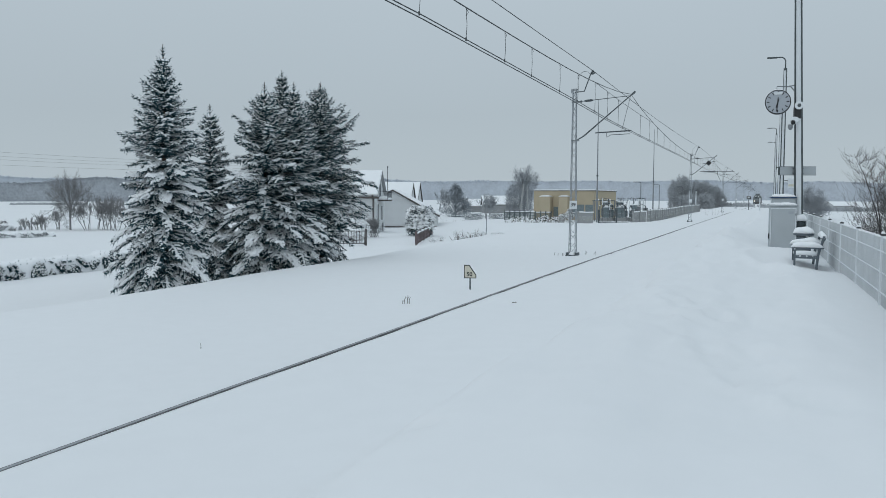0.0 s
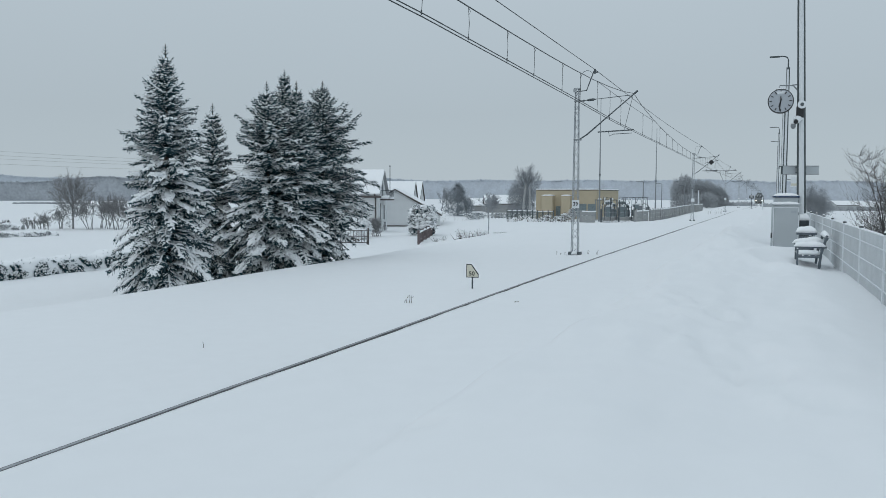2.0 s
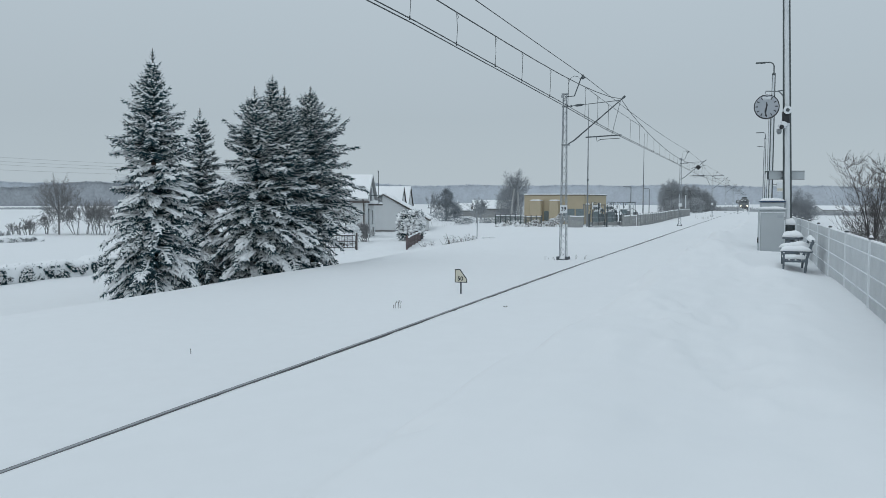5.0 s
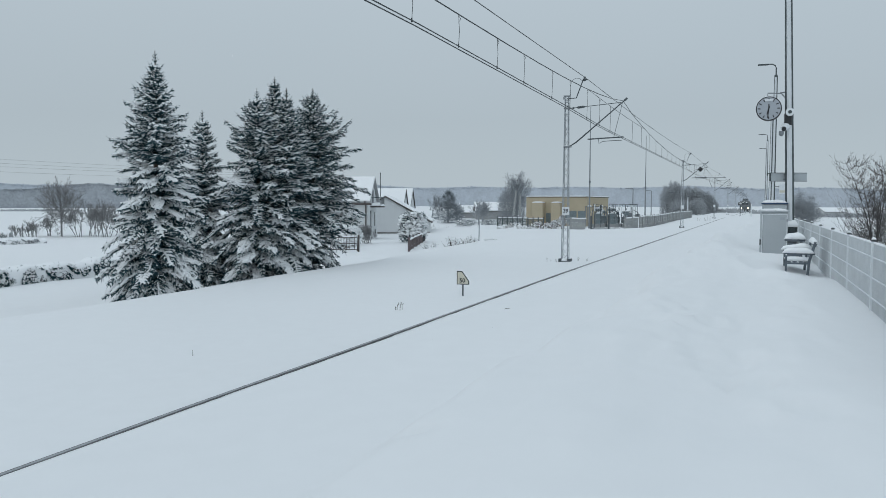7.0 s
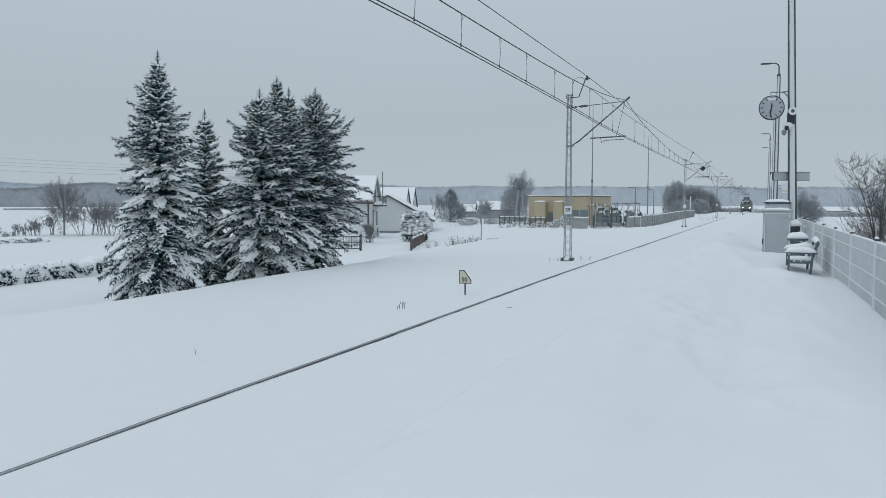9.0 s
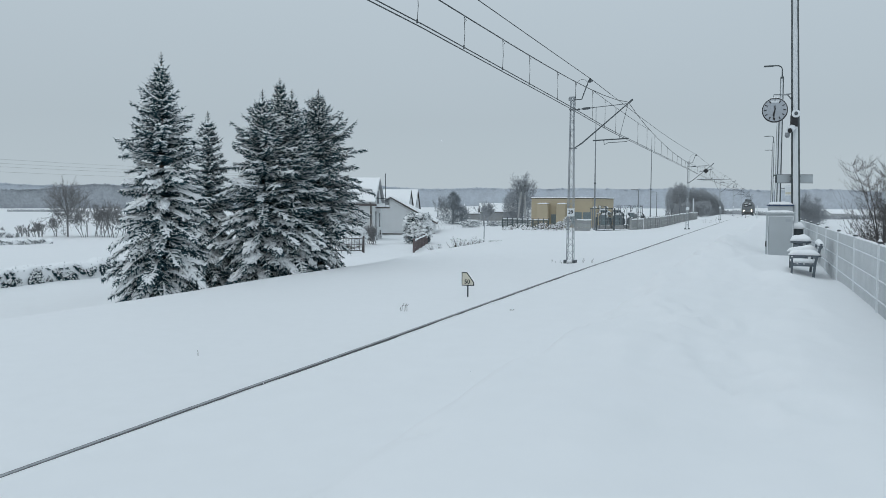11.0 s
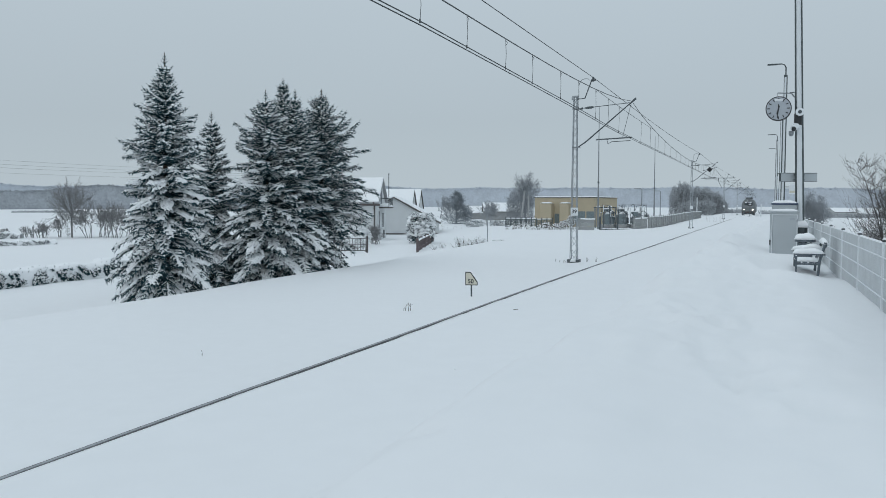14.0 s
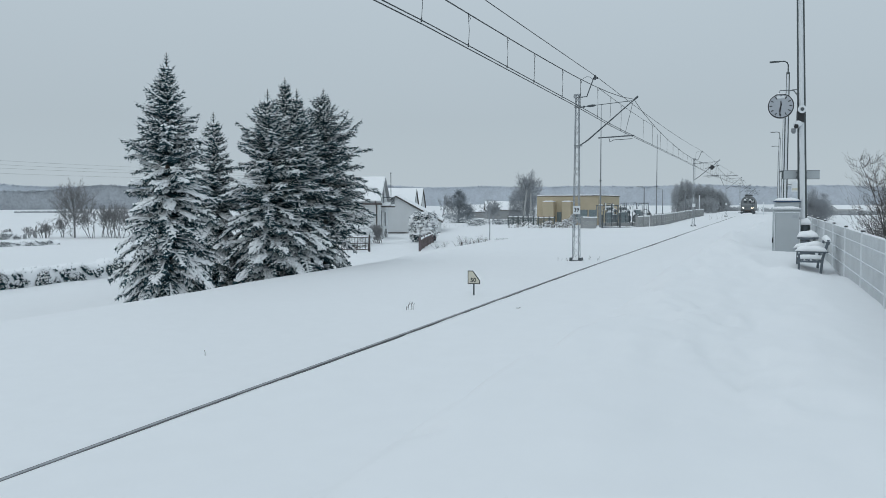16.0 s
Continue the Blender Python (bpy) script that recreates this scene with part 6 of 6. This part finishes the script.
        part("beam", Geo().tube([(-hw - 0.1, 0, top), (hw + 0.1, 0, top)], 0.065 if hw < 1.6 else 0.035, 6), STEEL_DARK, g)
        if hw < 1.6:
            for s in (-0.9, 0.7):
                part("snow_heap", Geo().pillow((s, 0, top + 0.04), 0.55, 0.3, 0.24, 2.2, 8), CAP, g, "heap of snow on the beam", True)
        for s in (-hw * 0.6, 0, hw * 0.6):
            part("insulator", Geo().tube([(s, 0, top), (s, 0.02, top - 0.35), (s, 0.02, top - 0.5)], [0.04, 0.07, 0.03], 6), WHITE if s else GALV, g)
            part("busbar", Geo().tube([(s, 0, top - 0.5), (s + 0.2, 0.3, top - 0.8), (s + 0.1, 1.2, top - 0.9)], 0.03, 5), GALV, g)
    for i, (uu, dd, hh) in enumerate(((25.6, 106.0, 1.9), (26.4, 107.5, 1.7), (27.6, 108.0, 1.5))):
        tx, ty = spot(uu, dd)
        g = thing("switch_box", "pale grey switch box on legs dusted with snow", "box", pose(tx, ty, z, 0, 0, math.degrees(GRID)), "boxes in the yard")
        part("box", Geo().box((0, 0, hh), (0.55, 0.4, 0.6), None, 0.04), GALV if i else MACHINE, g)
        for s in (-0.2, 0.2):
            part("leg", Geo().tube([(s, 0, -0.1), (s, 0, hh)], 0.04, 5), STEEL_DARK, g)
        part("snow_cap", Geo().pillow((0, 0, hh + 0.29), 0.58, 0.43, 0.10, 3, 8), CAP, g, "", True)
    for uu, dd, hh in ((27.3, 110.0, 3.0), (27.9, 110.5, 3.0), (52.8, 170.0, 4.9), (55.8, 175.0, 4.8)):
        tx, ty = spot(uu, dd)
        g = thing("insulator_post", "pale post insulator in the yard", "insulator", pose(tx, ty, z), "insulators in the yard")
        part("column", Geo().tube([(0, 0, -0.1), (0, 0, hh)], [0.11, 0.09], 8), WHITE, g)
        part("head", Geo().tube([(0, 0, hh), (0, 0, hh + 0.12)], 0.15, 8), STEEL_DARK, g)
    bx_, by_ = spot(24.6, 108.0)
    bus = thing("busbar_frame", "open steel frame of busbars, posts and insulators dusted with snow", "switchgear", pose(bx_, by_, z, 0, 0, math.degrees(GRID)))
    tops = []
    for i in range(16):
        px_, py_, hh = -3.2 + 0.43 * i + rng.uniform(-0.12, 0.12), rng.uniform(-1.2, 2.0), rng.uniform(1.7, 3.1)
        tops.append((px_, py_, hh))
        part("post", Geo().tube([(px_, py_, -0.1), (px_, py_, hh * 0.7)], 0.045, 5), STEEL_DARK, bus)
        part("insulator", Geo().tube([(px_, py_, hh * 0.7), (px_, py_, hh * 0.85), (px_, py_, hh)], [0.09, 0.06, 0.08], 6), (WHITE, GALV, STEEL_DARK)[i % 3], bus)
        if i % 2:
            part("snow_cap", Geo().pillow((px_, py_, hh), 0.26, 0.26, 0.12, 2.2, 6), CAP, bus, "", True)
    for p_, q_ in zip(tops[:-1], tops[1:]):
        part("busbar", Geo().tube([p_, ((p_[0] + q_[0]) / 2, (p_[1] + q_[1]) / 2, max(p_[2], q_[2]) + 0.1), q_], 0.03, 5), STEEL_DARK, bus)
    # lightning masts and yard lamps
    for uu, dd, top in ((19.9, 102.5, 15.1), (37.2, 140.5, 14.6)):
        tx, ty = spot(uu, dd)
        g = thing("lightning_mast", "tall slim grey lightning mast", "mast", pose(tx, ty, z))
        part("tube", Geo().tube([(0, 0, -0.2), (0, 0, 6), (0, 0, top - z)], [0.13, 0.09, 0.03], 8), GALV, g)
        part("collar", Geo().tube([(0, 0, 5.9), (0, 0, 6.1)], 0.13, 8), STEEL_DARK, g)
    for uu, dd, top in ((28.9, 116.0, 4.75), (37.6, 138.0, 4.8), (51.2, 170.0, 4.9)):
        tx, ty = spot(uu, dd)
        g = thing("yard_lamp", "grey yard lamp post with a short arm", "street lamp", pose(tx, ty, z))
        hh = top - z
        part("post", Geo().tube([(0, 0, -0.2), (0, 0, hh)], [0.09, 0.06], 8), GALV, g)
        part("arm", Geo().tube([(0, 0, hh), (-0.15, 0, hh + 0.12), (-0.75, -0.2, hh + 0.12)], 0.05, 6), GALV, g)
        part("lantern", Geo().box((-0.8, -0.2, hh + 0.12), (0.55, 0.2, 0.1)), GALV, g)
    # precast concrete fence along the track and across the front
    def panels(x0, y0, x1, y1, n, h, label):
        tn = math.atan2(y1 - y0, x1 - x0)
        f = thing("concrete_fence", label, "fence", pose(x0, y0, 0))
        for i in range(n):
            xa, ya = (x1 - x0) * i / n, (y1 - y0) * i / n
            xm, ym = (x1 - x0) * (i + 0.5) / n, (y1 - y0) * (i + 0.5) / n
            ln = math.hypot(x1 - x0, y1 - y0) / n
            zz = ground_z(x0 + xm, y0 + ym)
            rot = Matrix.Rotation(tn, 4, "Z")
            part("post", Geo().box((xa, ya, zz + h / 2), (0.20, 0.20, h + 0.35), rot), CONCRETE, f)
            for k in range(3):
                part("panel", Geo().box((xm, ym, zz + h * (k + 0.5) / 3), (ln - 0.2, 0.07, h / 3 - 0.02), rot), CONCRETE, f)
        part("snow_ridge", Geo().tube([((x1 - x0) * k / 20, (y1 - y0) * k / 20, ground_z(mixed(x0, x1, k / 20), mixed(y0, y1, k / 20)) + h + 0.04) for k in range(21)], 0.09, 6), CAP, f, "ridge of snow along the top", True)
    panels(-14.81, 105.4, -14.65, 186.0, 33, 1.5, "long grey precast concrete fence along the track")
    xa, ya = spot(16.9, 99.0)
    xb, yb = spot(18.9, 99.4)
    panels(xa, ya, xb, yb, 1, 1.35, "short grey concrete fence panel by the gate")
    xa, ya = spot(24.0, 100.0)
    panels(xa, ya, -14.95, 105.2, 2, 1.4, "short grey concrete fence panel by the gate")
    # gates
    for a, b in ((19.55, 21.75), (21.78, 23.9)):
        gx0, gy0 = spot(a, 99.5)
        g = thing("yard_gate", "dark steel yard gate with diagonal brace", "gate", pose(gx0, gy0, ground_z(gx0, gy0), 0, 0, math.degrees(GRID)), "gates of the yard")
        ww = b - a - 0.1
        part("post", Geo().box((0, 0, 0.75), (0.16, 0.16, 1.9)), STEEL_DARK, g)
        part("frame", Geo().tube([(0.1, 0, 0.1), (ww, 0, 0.1), (ww, 0, 1.25), (0.1, 0, 1.25), (0.1, 0, 0.1)], 0.018, 5), GALV, g)
        part("brace", Geo().tube([(0.1, 0, 0.1) if a > 21 else (0.1, 0, 0.1), (ww, 0, 1.2)] if a < 21 else [(0.1, 0, 1.2), (ww, 0, 0.1)], 0.035, 5), GALV, g)
        part("bottom_rail", Geo().box((ww / 2, 0, 0.02), (ww, 0.08, 0.12)), STEEL_DARK, g)
    # green mesh fence towards the farm
    xa, ya = spot(8.6, 110.5)
    xb, yb = spot(14.6, 107.0)
    f = thing("mesh_fence", "low green mesh fence half buried in snow", "fence", pose(xa, ya, 0))
    for i in range(10):
        k = i / 9
        px_, py_ = (xb - xa) * k, (yb - ya) * k
        zz = ground_z(xa + px_, ya + py_)
        part("post", Geo().box((px_, py_, zz + 0.65), (0.1, 0.1, 1.6)), GREEN, f)
        if i < 9:
            mx, my = (xb - xa) * (k + 1 / 18), (yb - ya) * (k + 1 / 18)
            part("snow_drift", Geo().pillow((mx, my - 0.3, zz - 0.1), 0.7, 0.9, 0.15 + 0.30 * ((i * 5) % 7) / 6, 2.0, 6), CAP, f, "", True)
            bars = Geo()
            for j in range(9):
                kx, ky = (xb - xa) * (k + j / 81), (yb - ya) * (k + j / 81)
                bars.box((kx, ky, zz + 0.58), (0.035, 0.035, 1.25))
            for hz in (0.35, 0.75, 1.15):
                bars.tube([((xb - xa) * k, (yb - ya) * k, zz + hz), ((xb - xa) * (k + 1 / 9), (yb - ya) * (k + 1 / 9), zz + hz)], 0.03, 4)
            part("panel", bars, GREEN, f)
            part("panel_snow", Geo().tube([((xb - xa) * (k + 0.015), (yb - ya) * (k + 0.015), zz + 1.25), ((xb - xa) * (k + 0.095), (yb - ya) * (k + 0.095), zz + 1.25)], 0.07, 6), CAP, f, "", True)


substation()
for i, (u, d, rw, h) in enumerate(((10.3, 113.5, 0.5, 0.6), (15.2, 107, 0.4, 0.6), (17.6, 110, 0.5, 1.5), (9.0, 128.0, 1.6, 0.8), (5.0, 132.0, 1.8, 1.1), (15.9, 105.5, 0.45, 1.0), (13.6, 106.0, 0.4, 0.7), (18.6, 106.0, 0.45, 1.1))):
    snowy_bush("snowy_shrub", "low shrub weighed down with snow near the substation", u, d, rw, h, 90 + i, HAZED_GREEN if d > 120 else TWIG_DARK, 0.22, 620, 0.07)

rng_w = random.Random(8)
for i in range(12):
    weed_clump(8.4 + 0.75 * i, 102.5 + rng_w.uniform(-1.5, 1.5), rng_w.uniform(0.25, 0.6), rng_w.uniform(0.6, 1.2), 700 + i, 12)

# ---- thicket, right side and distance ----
# The thicket looks pale because haze is mixed into its twig colour.
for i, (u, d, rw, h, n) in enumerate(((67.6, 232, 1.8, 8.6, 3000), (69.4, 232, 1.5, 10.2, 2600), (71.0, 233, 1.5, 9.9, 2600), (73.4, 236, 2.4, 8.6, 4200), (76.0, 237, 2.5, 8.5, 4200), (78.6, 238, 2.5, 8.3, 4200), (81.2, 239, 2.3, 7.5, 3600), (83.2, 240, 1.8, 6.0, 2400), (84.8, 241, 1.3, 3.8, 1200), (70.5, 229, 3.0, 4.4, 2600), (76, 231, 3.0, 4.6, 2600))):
    ragged_tree("thicket_tree", "haze-paled dark tree of the thicket by the line", u, d, rw, h, 100 + i, THICKET, 0.0, n, upright=True)
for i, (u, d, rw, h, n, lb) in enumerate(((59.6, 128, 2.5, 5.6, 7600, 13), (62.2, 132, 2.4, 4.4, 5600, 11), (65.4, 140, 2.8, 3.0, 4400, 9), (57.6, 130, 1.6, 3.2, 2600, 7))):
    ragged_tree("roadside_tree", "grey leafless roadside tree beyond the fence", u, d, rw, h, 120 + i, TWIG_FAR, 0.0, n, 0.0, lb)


def reed_belt(u0, u1, d, h, n, seed, label):
    rng = np.random.default_rng(seed)
    x, y = spot((u0 + u1) / 2, d)
    ob = thing("reed_belt", label, "reeds", pose(x, y, 0), kind="stuff")
    uu, dd = rng.uniform(u0, u1, n), d + rng.uniform(-6, 6, n)
    P = np.array([spot(a, b) for a, b in zip(uu, dd)])
    z = np.array([ground_z(*q) for q in P])
    hh = h * rng.uniform(0.5, 1.1, n)
    p = np.stack([P[:, 0] - x, P[:, 1] - y, z - 0.1], axis=1)
    q = p + np.stack([rng.normal(0, 0.5, n), rng.normal(0, 0.5, n), hh], axis=1)
    part("stalks", Geo().spikes(p, q, 0.14 * d / 150, 1.0), THICKET, ob, kind="stuff")


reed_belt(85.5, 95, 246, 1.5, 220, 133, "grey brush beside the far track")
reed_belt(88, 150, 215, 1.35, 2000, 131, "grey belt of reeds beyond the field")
reed_belt(-178, -150, 330, 1.1, 400, 132, "dark belt of scrub in the far field")
# White render on this far wall stands in for the haze before it.
gable_house("far_barn", "far low barn with a snow-covered roof", 148.0, 156.0, 300.0, 308.0, -0.9, -0.3, 1.1, "u", WALL_WHITE)


def far_woods(name, label, a0, a1, dist, height, n, seed, material, rise):
    """A belt of distant trees on an arc: a canopy front with a fringe of treetops."""
    rng = np.random.default_rng(seed)

    def top(a):
        return height * (0.76 + 0.19 * noise.noise(Vector((a * 9, seed, 0)))) + rise(math.degrees(a)) * 0.9

    ob = Geo()
    k = 1500
    aa = np.radians(np.linspace(a0, a1, k))
    wall = [(-math.sin(a) * dist * 1.03, math.cos(a) * dist * 1.03, z) for a in aa for z in (-8.0, top(a))]
    ob.add(wall, [(2 * i, 2 * i + 2, 2 * i + 3, 2 * i + 1) for i in range(k - 1)])
    az = np.radians(rng.uniform(a0, a1, n))
    rr = dist * rng.uniform(1.0285, 1.0305, n)
    x, y = -np.sin(az) * rr, np.cos(az) * rr
    crown = np.array([top(a) for a in az]) + height * rng.uniform(0, 1, n) ** 2 * 0.05
    tips = np.stack([x + rng.normal(0, 0.4, n), y + rng.normal(0, 0.4, n), crown], 1)
    ob.slivers(np.stack([x, y, crown - 0.045 * height], 1), tips, rng.uniform(1.0, 2.4, n) * dist / 1000)
    tagged(new(name, ob.mesh(name, material)), label, "woods", kind="stuff")


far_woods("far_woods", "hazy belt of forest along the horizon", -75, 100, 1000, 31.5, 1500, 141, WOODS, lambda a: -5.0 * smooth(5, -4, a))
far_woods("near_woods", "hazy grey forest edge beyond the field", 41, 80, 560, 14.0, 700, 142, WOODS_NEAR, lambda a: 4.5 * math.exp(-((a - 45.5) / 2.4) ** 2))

# ---- power line over the field ----
line = thing("power_line", "thin power line wires crossing the far field", "power line", pose(0, 0, 0))
pa, pb = (-140.0, 130.0), (-36.0, 190.0)
for n_, (u, d) in enumerate((pa, pb)):
    x, y = spot(u, d)
    post = part("pole", Geo().tube([(x, y, -1.4), (x, y, 14.4 if n_ == 0 else 10.2)], 0.15, 6), STEEL_DARK, line)
    part("crossarm", Geo().box((x, y, 14.0 if n_ == 0 else 9.8), (2.4, 0.15, 0.15)), STEEL_DARK, line)
for k, (za, zb) in enumerate(((14.8, 10.0), (13.6, 9.5), (12.7, 9.0), (11.4, 8.2))):
    pts = []
    for i in range(25):
        s = i / 24
        x, y = spot(mixed(pa[0], pb[0], s) + 0.6 * k, mixed(pa[1], pb[1], s))
        pts.append((x, y, mixed(za, zb, s) - 1.2 * math.sin(math.pi * s)))
    part("wire", Geo().tube(pts, 0.013, 4), WIRE, line)


# ---- boards at the platform's far end ----
def end_board(x, y, h, w, bh, label, dark):
    z = ground_z(x, y)
    ob = thing("track_board", label, "sign", pose(x, y, z))
    part("post", Geo().tube([(0, 0, -0.2), (0, 0, h)], 0.06, 8), STEEL_DARK if dark else WHITE, ob)
    if dark:
        part("board", Geo().box((0, -0.08, h - bh), (w, 0.03, bh), None, 0.0), BLACK, ob, "black board")
        part("bar", Geo().box((0, -0.10, h - bh), (w * 0.6, 0.01, bh * 0.28)), WHITE, ob, "pale bar across the board")
        part("snow_cap", Geo().pillow((0, -0.07, h - bh / 2), w, 0.1, 0.06, 3, 6), CAP, ob, "", True)
    else:
        part("reflector", Geo().box((0, -0.06, h - 0.2), (0.12, 0.02, 0.3)), WHITE, ob)


end_board(-4.25, 176.0, 3.3, 0.85, 0.62, "dark track board on a post at the platform end", True)
end_board(-1.35, 113.0, 1.7, 0.2, 0.2, "slim pale marker post standing in the snow", False)


# ---- train ----
def build_train():
    tr = thing("train", "dark locomotive with glowing headlights approaching on the track", "train")
    w, h, length = 1.56, 4.32, 16.0
    body = []
    for k in range(13):
        a = math.pi * k / 12
        body.append((w * math.cos(a), 2.55 + (h - 2.55) * math.sin(a)))
    outline = [(-w, 0.95)] + [(x, z) for x, z in reversed(body)] + [(w, 0.95)]
    part("body", Geo().prism(outline, 0.25, length), TRAIN, tr, "dark rounded locomotive body")
    nose = [(x * 0.93, 0.95 + (z - 0.95) * 0.97) for x, z in outline]
    g = Geo()
    k = len(outline)
    g.add([(x, 0.25, z) for x, z in outline] + [(x, 0.0, z) for x, z in nose], [tuple(range(k, 2 * k))] + [(i, k + i, k + (i + 1) % k, (i + 1) % k) for i in range(k)])
    part("front", g, TRAIN_FACE, tr, "greyer front, streaked with blown snow")
    for s in (-1, 1):
        win = part("windscreen", Geo().box((s * 0.52, -0.01, 3.10), (0.78, 0.03, 0.72), None, 0.0), GLASS, tr, "windscreen pane")
        part("wiper", Geo().tube([(s * 0.5, -0.04, 2.75), (s * 0.35, -0.04, 3.3)], 0.02, 4), BLACK, win)
        lamp = part("headlight", Geo().tube([(s * 0.95, -0.02, 1.62), (s * 0.95, -0.09, 1.62)], 0.13 if s < 0 else 0.16, 14), LAMP_GLOW, tr, "glowing round headlight")
        part("rim", Geo().tube([(s * 0.95, 0.0, 1.62), (s * 0.95, -0.04, 1.62)], 0.23, 14), GALV, lamp)
        part("buffer", Geo().tube([(s * 0.88, 0.0, 1.06), (s * 0.88, -0.45, 1.06)], 0.09, 8).tube([(s * 0.88, -0.45, 1.06), (s * 0.88, -0.52, 1.06)], 0.24, 12), STEEL_DARK, tr)
        part("step", Geo().box((s * 1.3, 0.1, 0.55), (0.4, 0.3, 0.5)), STEEL_DARK, tr)
        part("window_snow", Geo().pillow((s * 0.52 - 0.1, -0.04, 3.25), 0.55, 0.05, 0.26, 2.2, 8), CAP, tr, "snow clinging to the windscreen", True)
    part("top_light", Geo().tube([(-0.25, -0.02, 3.72), (-0.25, -0.07, 3.72)], 0.11, 12), WHITE, tr)
    part("front_stripe", Geo().box((0, -0.015, 2.30), (2.4, 0.02, 0.16)), GALV, tr, "pale stripe across the front")
    part("bumper_beam", Geo().box((0, 0.05, 1.02), (2.9, 0.3, 0.34), None, 0.04), TRAIN_RED, tr, "dull red bumper beam")
    part("snow_plough", Geo().prism([(-1.4, 0.12), (1.4, 0.12), (1.45, 0.75), (-1.45, 0.75)], -0.2, 0.2), STEEL_DARK, tr, "snow plough caked with snow")
    part("plough_snow", Geo().pillow((0, -0.25, 0.08), 2.7, 0.5, 0.42, 3, 10), CAP, tr, "", True)
    part("roof_box", Geo().box((0, 6, h + 0.1), (1.6, 5.0, 0.35), None, 0.05), TRAIN, tr)
    part("pantograph", Geo().tube([(-0.5, 3.4, h + 0.1), (-0.4, 4.4, h + 0.75), (-0.3, 3.2, 5.36), (0.3, 3.2, 5.36), (0.4, 4.4, h + 0.75), (0.5, 3.4, h + 0.1)], 0.03, 5).tube([(-0.8, 3.2, 5.30), (-0.6, 3.2, 5.38), (0.6, 3.2, 5.38), (0.8, 3.2, 5.30)], 0.03, 5), STEEL_DARK, tr, "raised pantograph")
    for y in (2.6, 5.0, 11.0, 13.4):
        ax_ = part("axle", Geo().tube([(-0.72, y, 0.55), (0.72, y, 0.55)], 0.07, 8), STEEL_DARK, tr)
        for s in (-1, 1):
            part("wheel", Geo().tube([(s * 0.68, y, 0.55), (s * 0.79, y, 0.55)], 0.55, 20), STEEL_DARK, ax_)
    for y in (3.8, 12.2):
        part("bogie", Geo().box((0, y, 0.62), (2.2, 3.6, 0.4), None, 0.05), STEEL_DARK, tr)
    return tr


train = build_train()

rng_f = random.Random(21)
FLAKES = []
for i in range(9):
    u, d = rng_f.uniform(-0.46, 0.46), rng_f.uniform(6.5, 15.0)
    fx, fy = spot(u * d, d)
    flake = thing("snowflake", "single white snowflake drifting down", "snowflake", pose(fx, fy, 3.0), "falling snowflakes")
    g = Geo()
    for k in range(3):
        a = math.pi * k / 3
        g.box((0, 0, 0), (0.013, 0.0022, 0.0022), pose(0, 0, 0, 20 * k, math.degrees(a), 35))
    part("arms", g, CAP, flake)
    FLAKES.append((flake, fx, fy, 1.0 + 16.0 * i / 9, rng_f.uniform(0.9, 1.3), rng_f.uniform(-0.12, 0.12)))


def motions():
    rows = ((0.0, 336.0), (3.0, 304.0), (6.5, 267.0), (9.2, 240.5), (12.3, 217.0), (14.2, 203.0), (16.0, 189.0))
    walk(train, [(t, pose(TRACK_AXIS + bend(y), y, -0.28)) for t, y in rows])
    for flake, fx, fy, when, speed, drift in FLAKES:
        walk(flake, [(t, pose(fx + drift * (t - when), fy, max(2.6 - speed * (t - when), ground_z(fx, fy)), 0, 0, 15 * t)) for t in (0.0, 4.0, 8.0, 12.0, 16.0)])


motions()
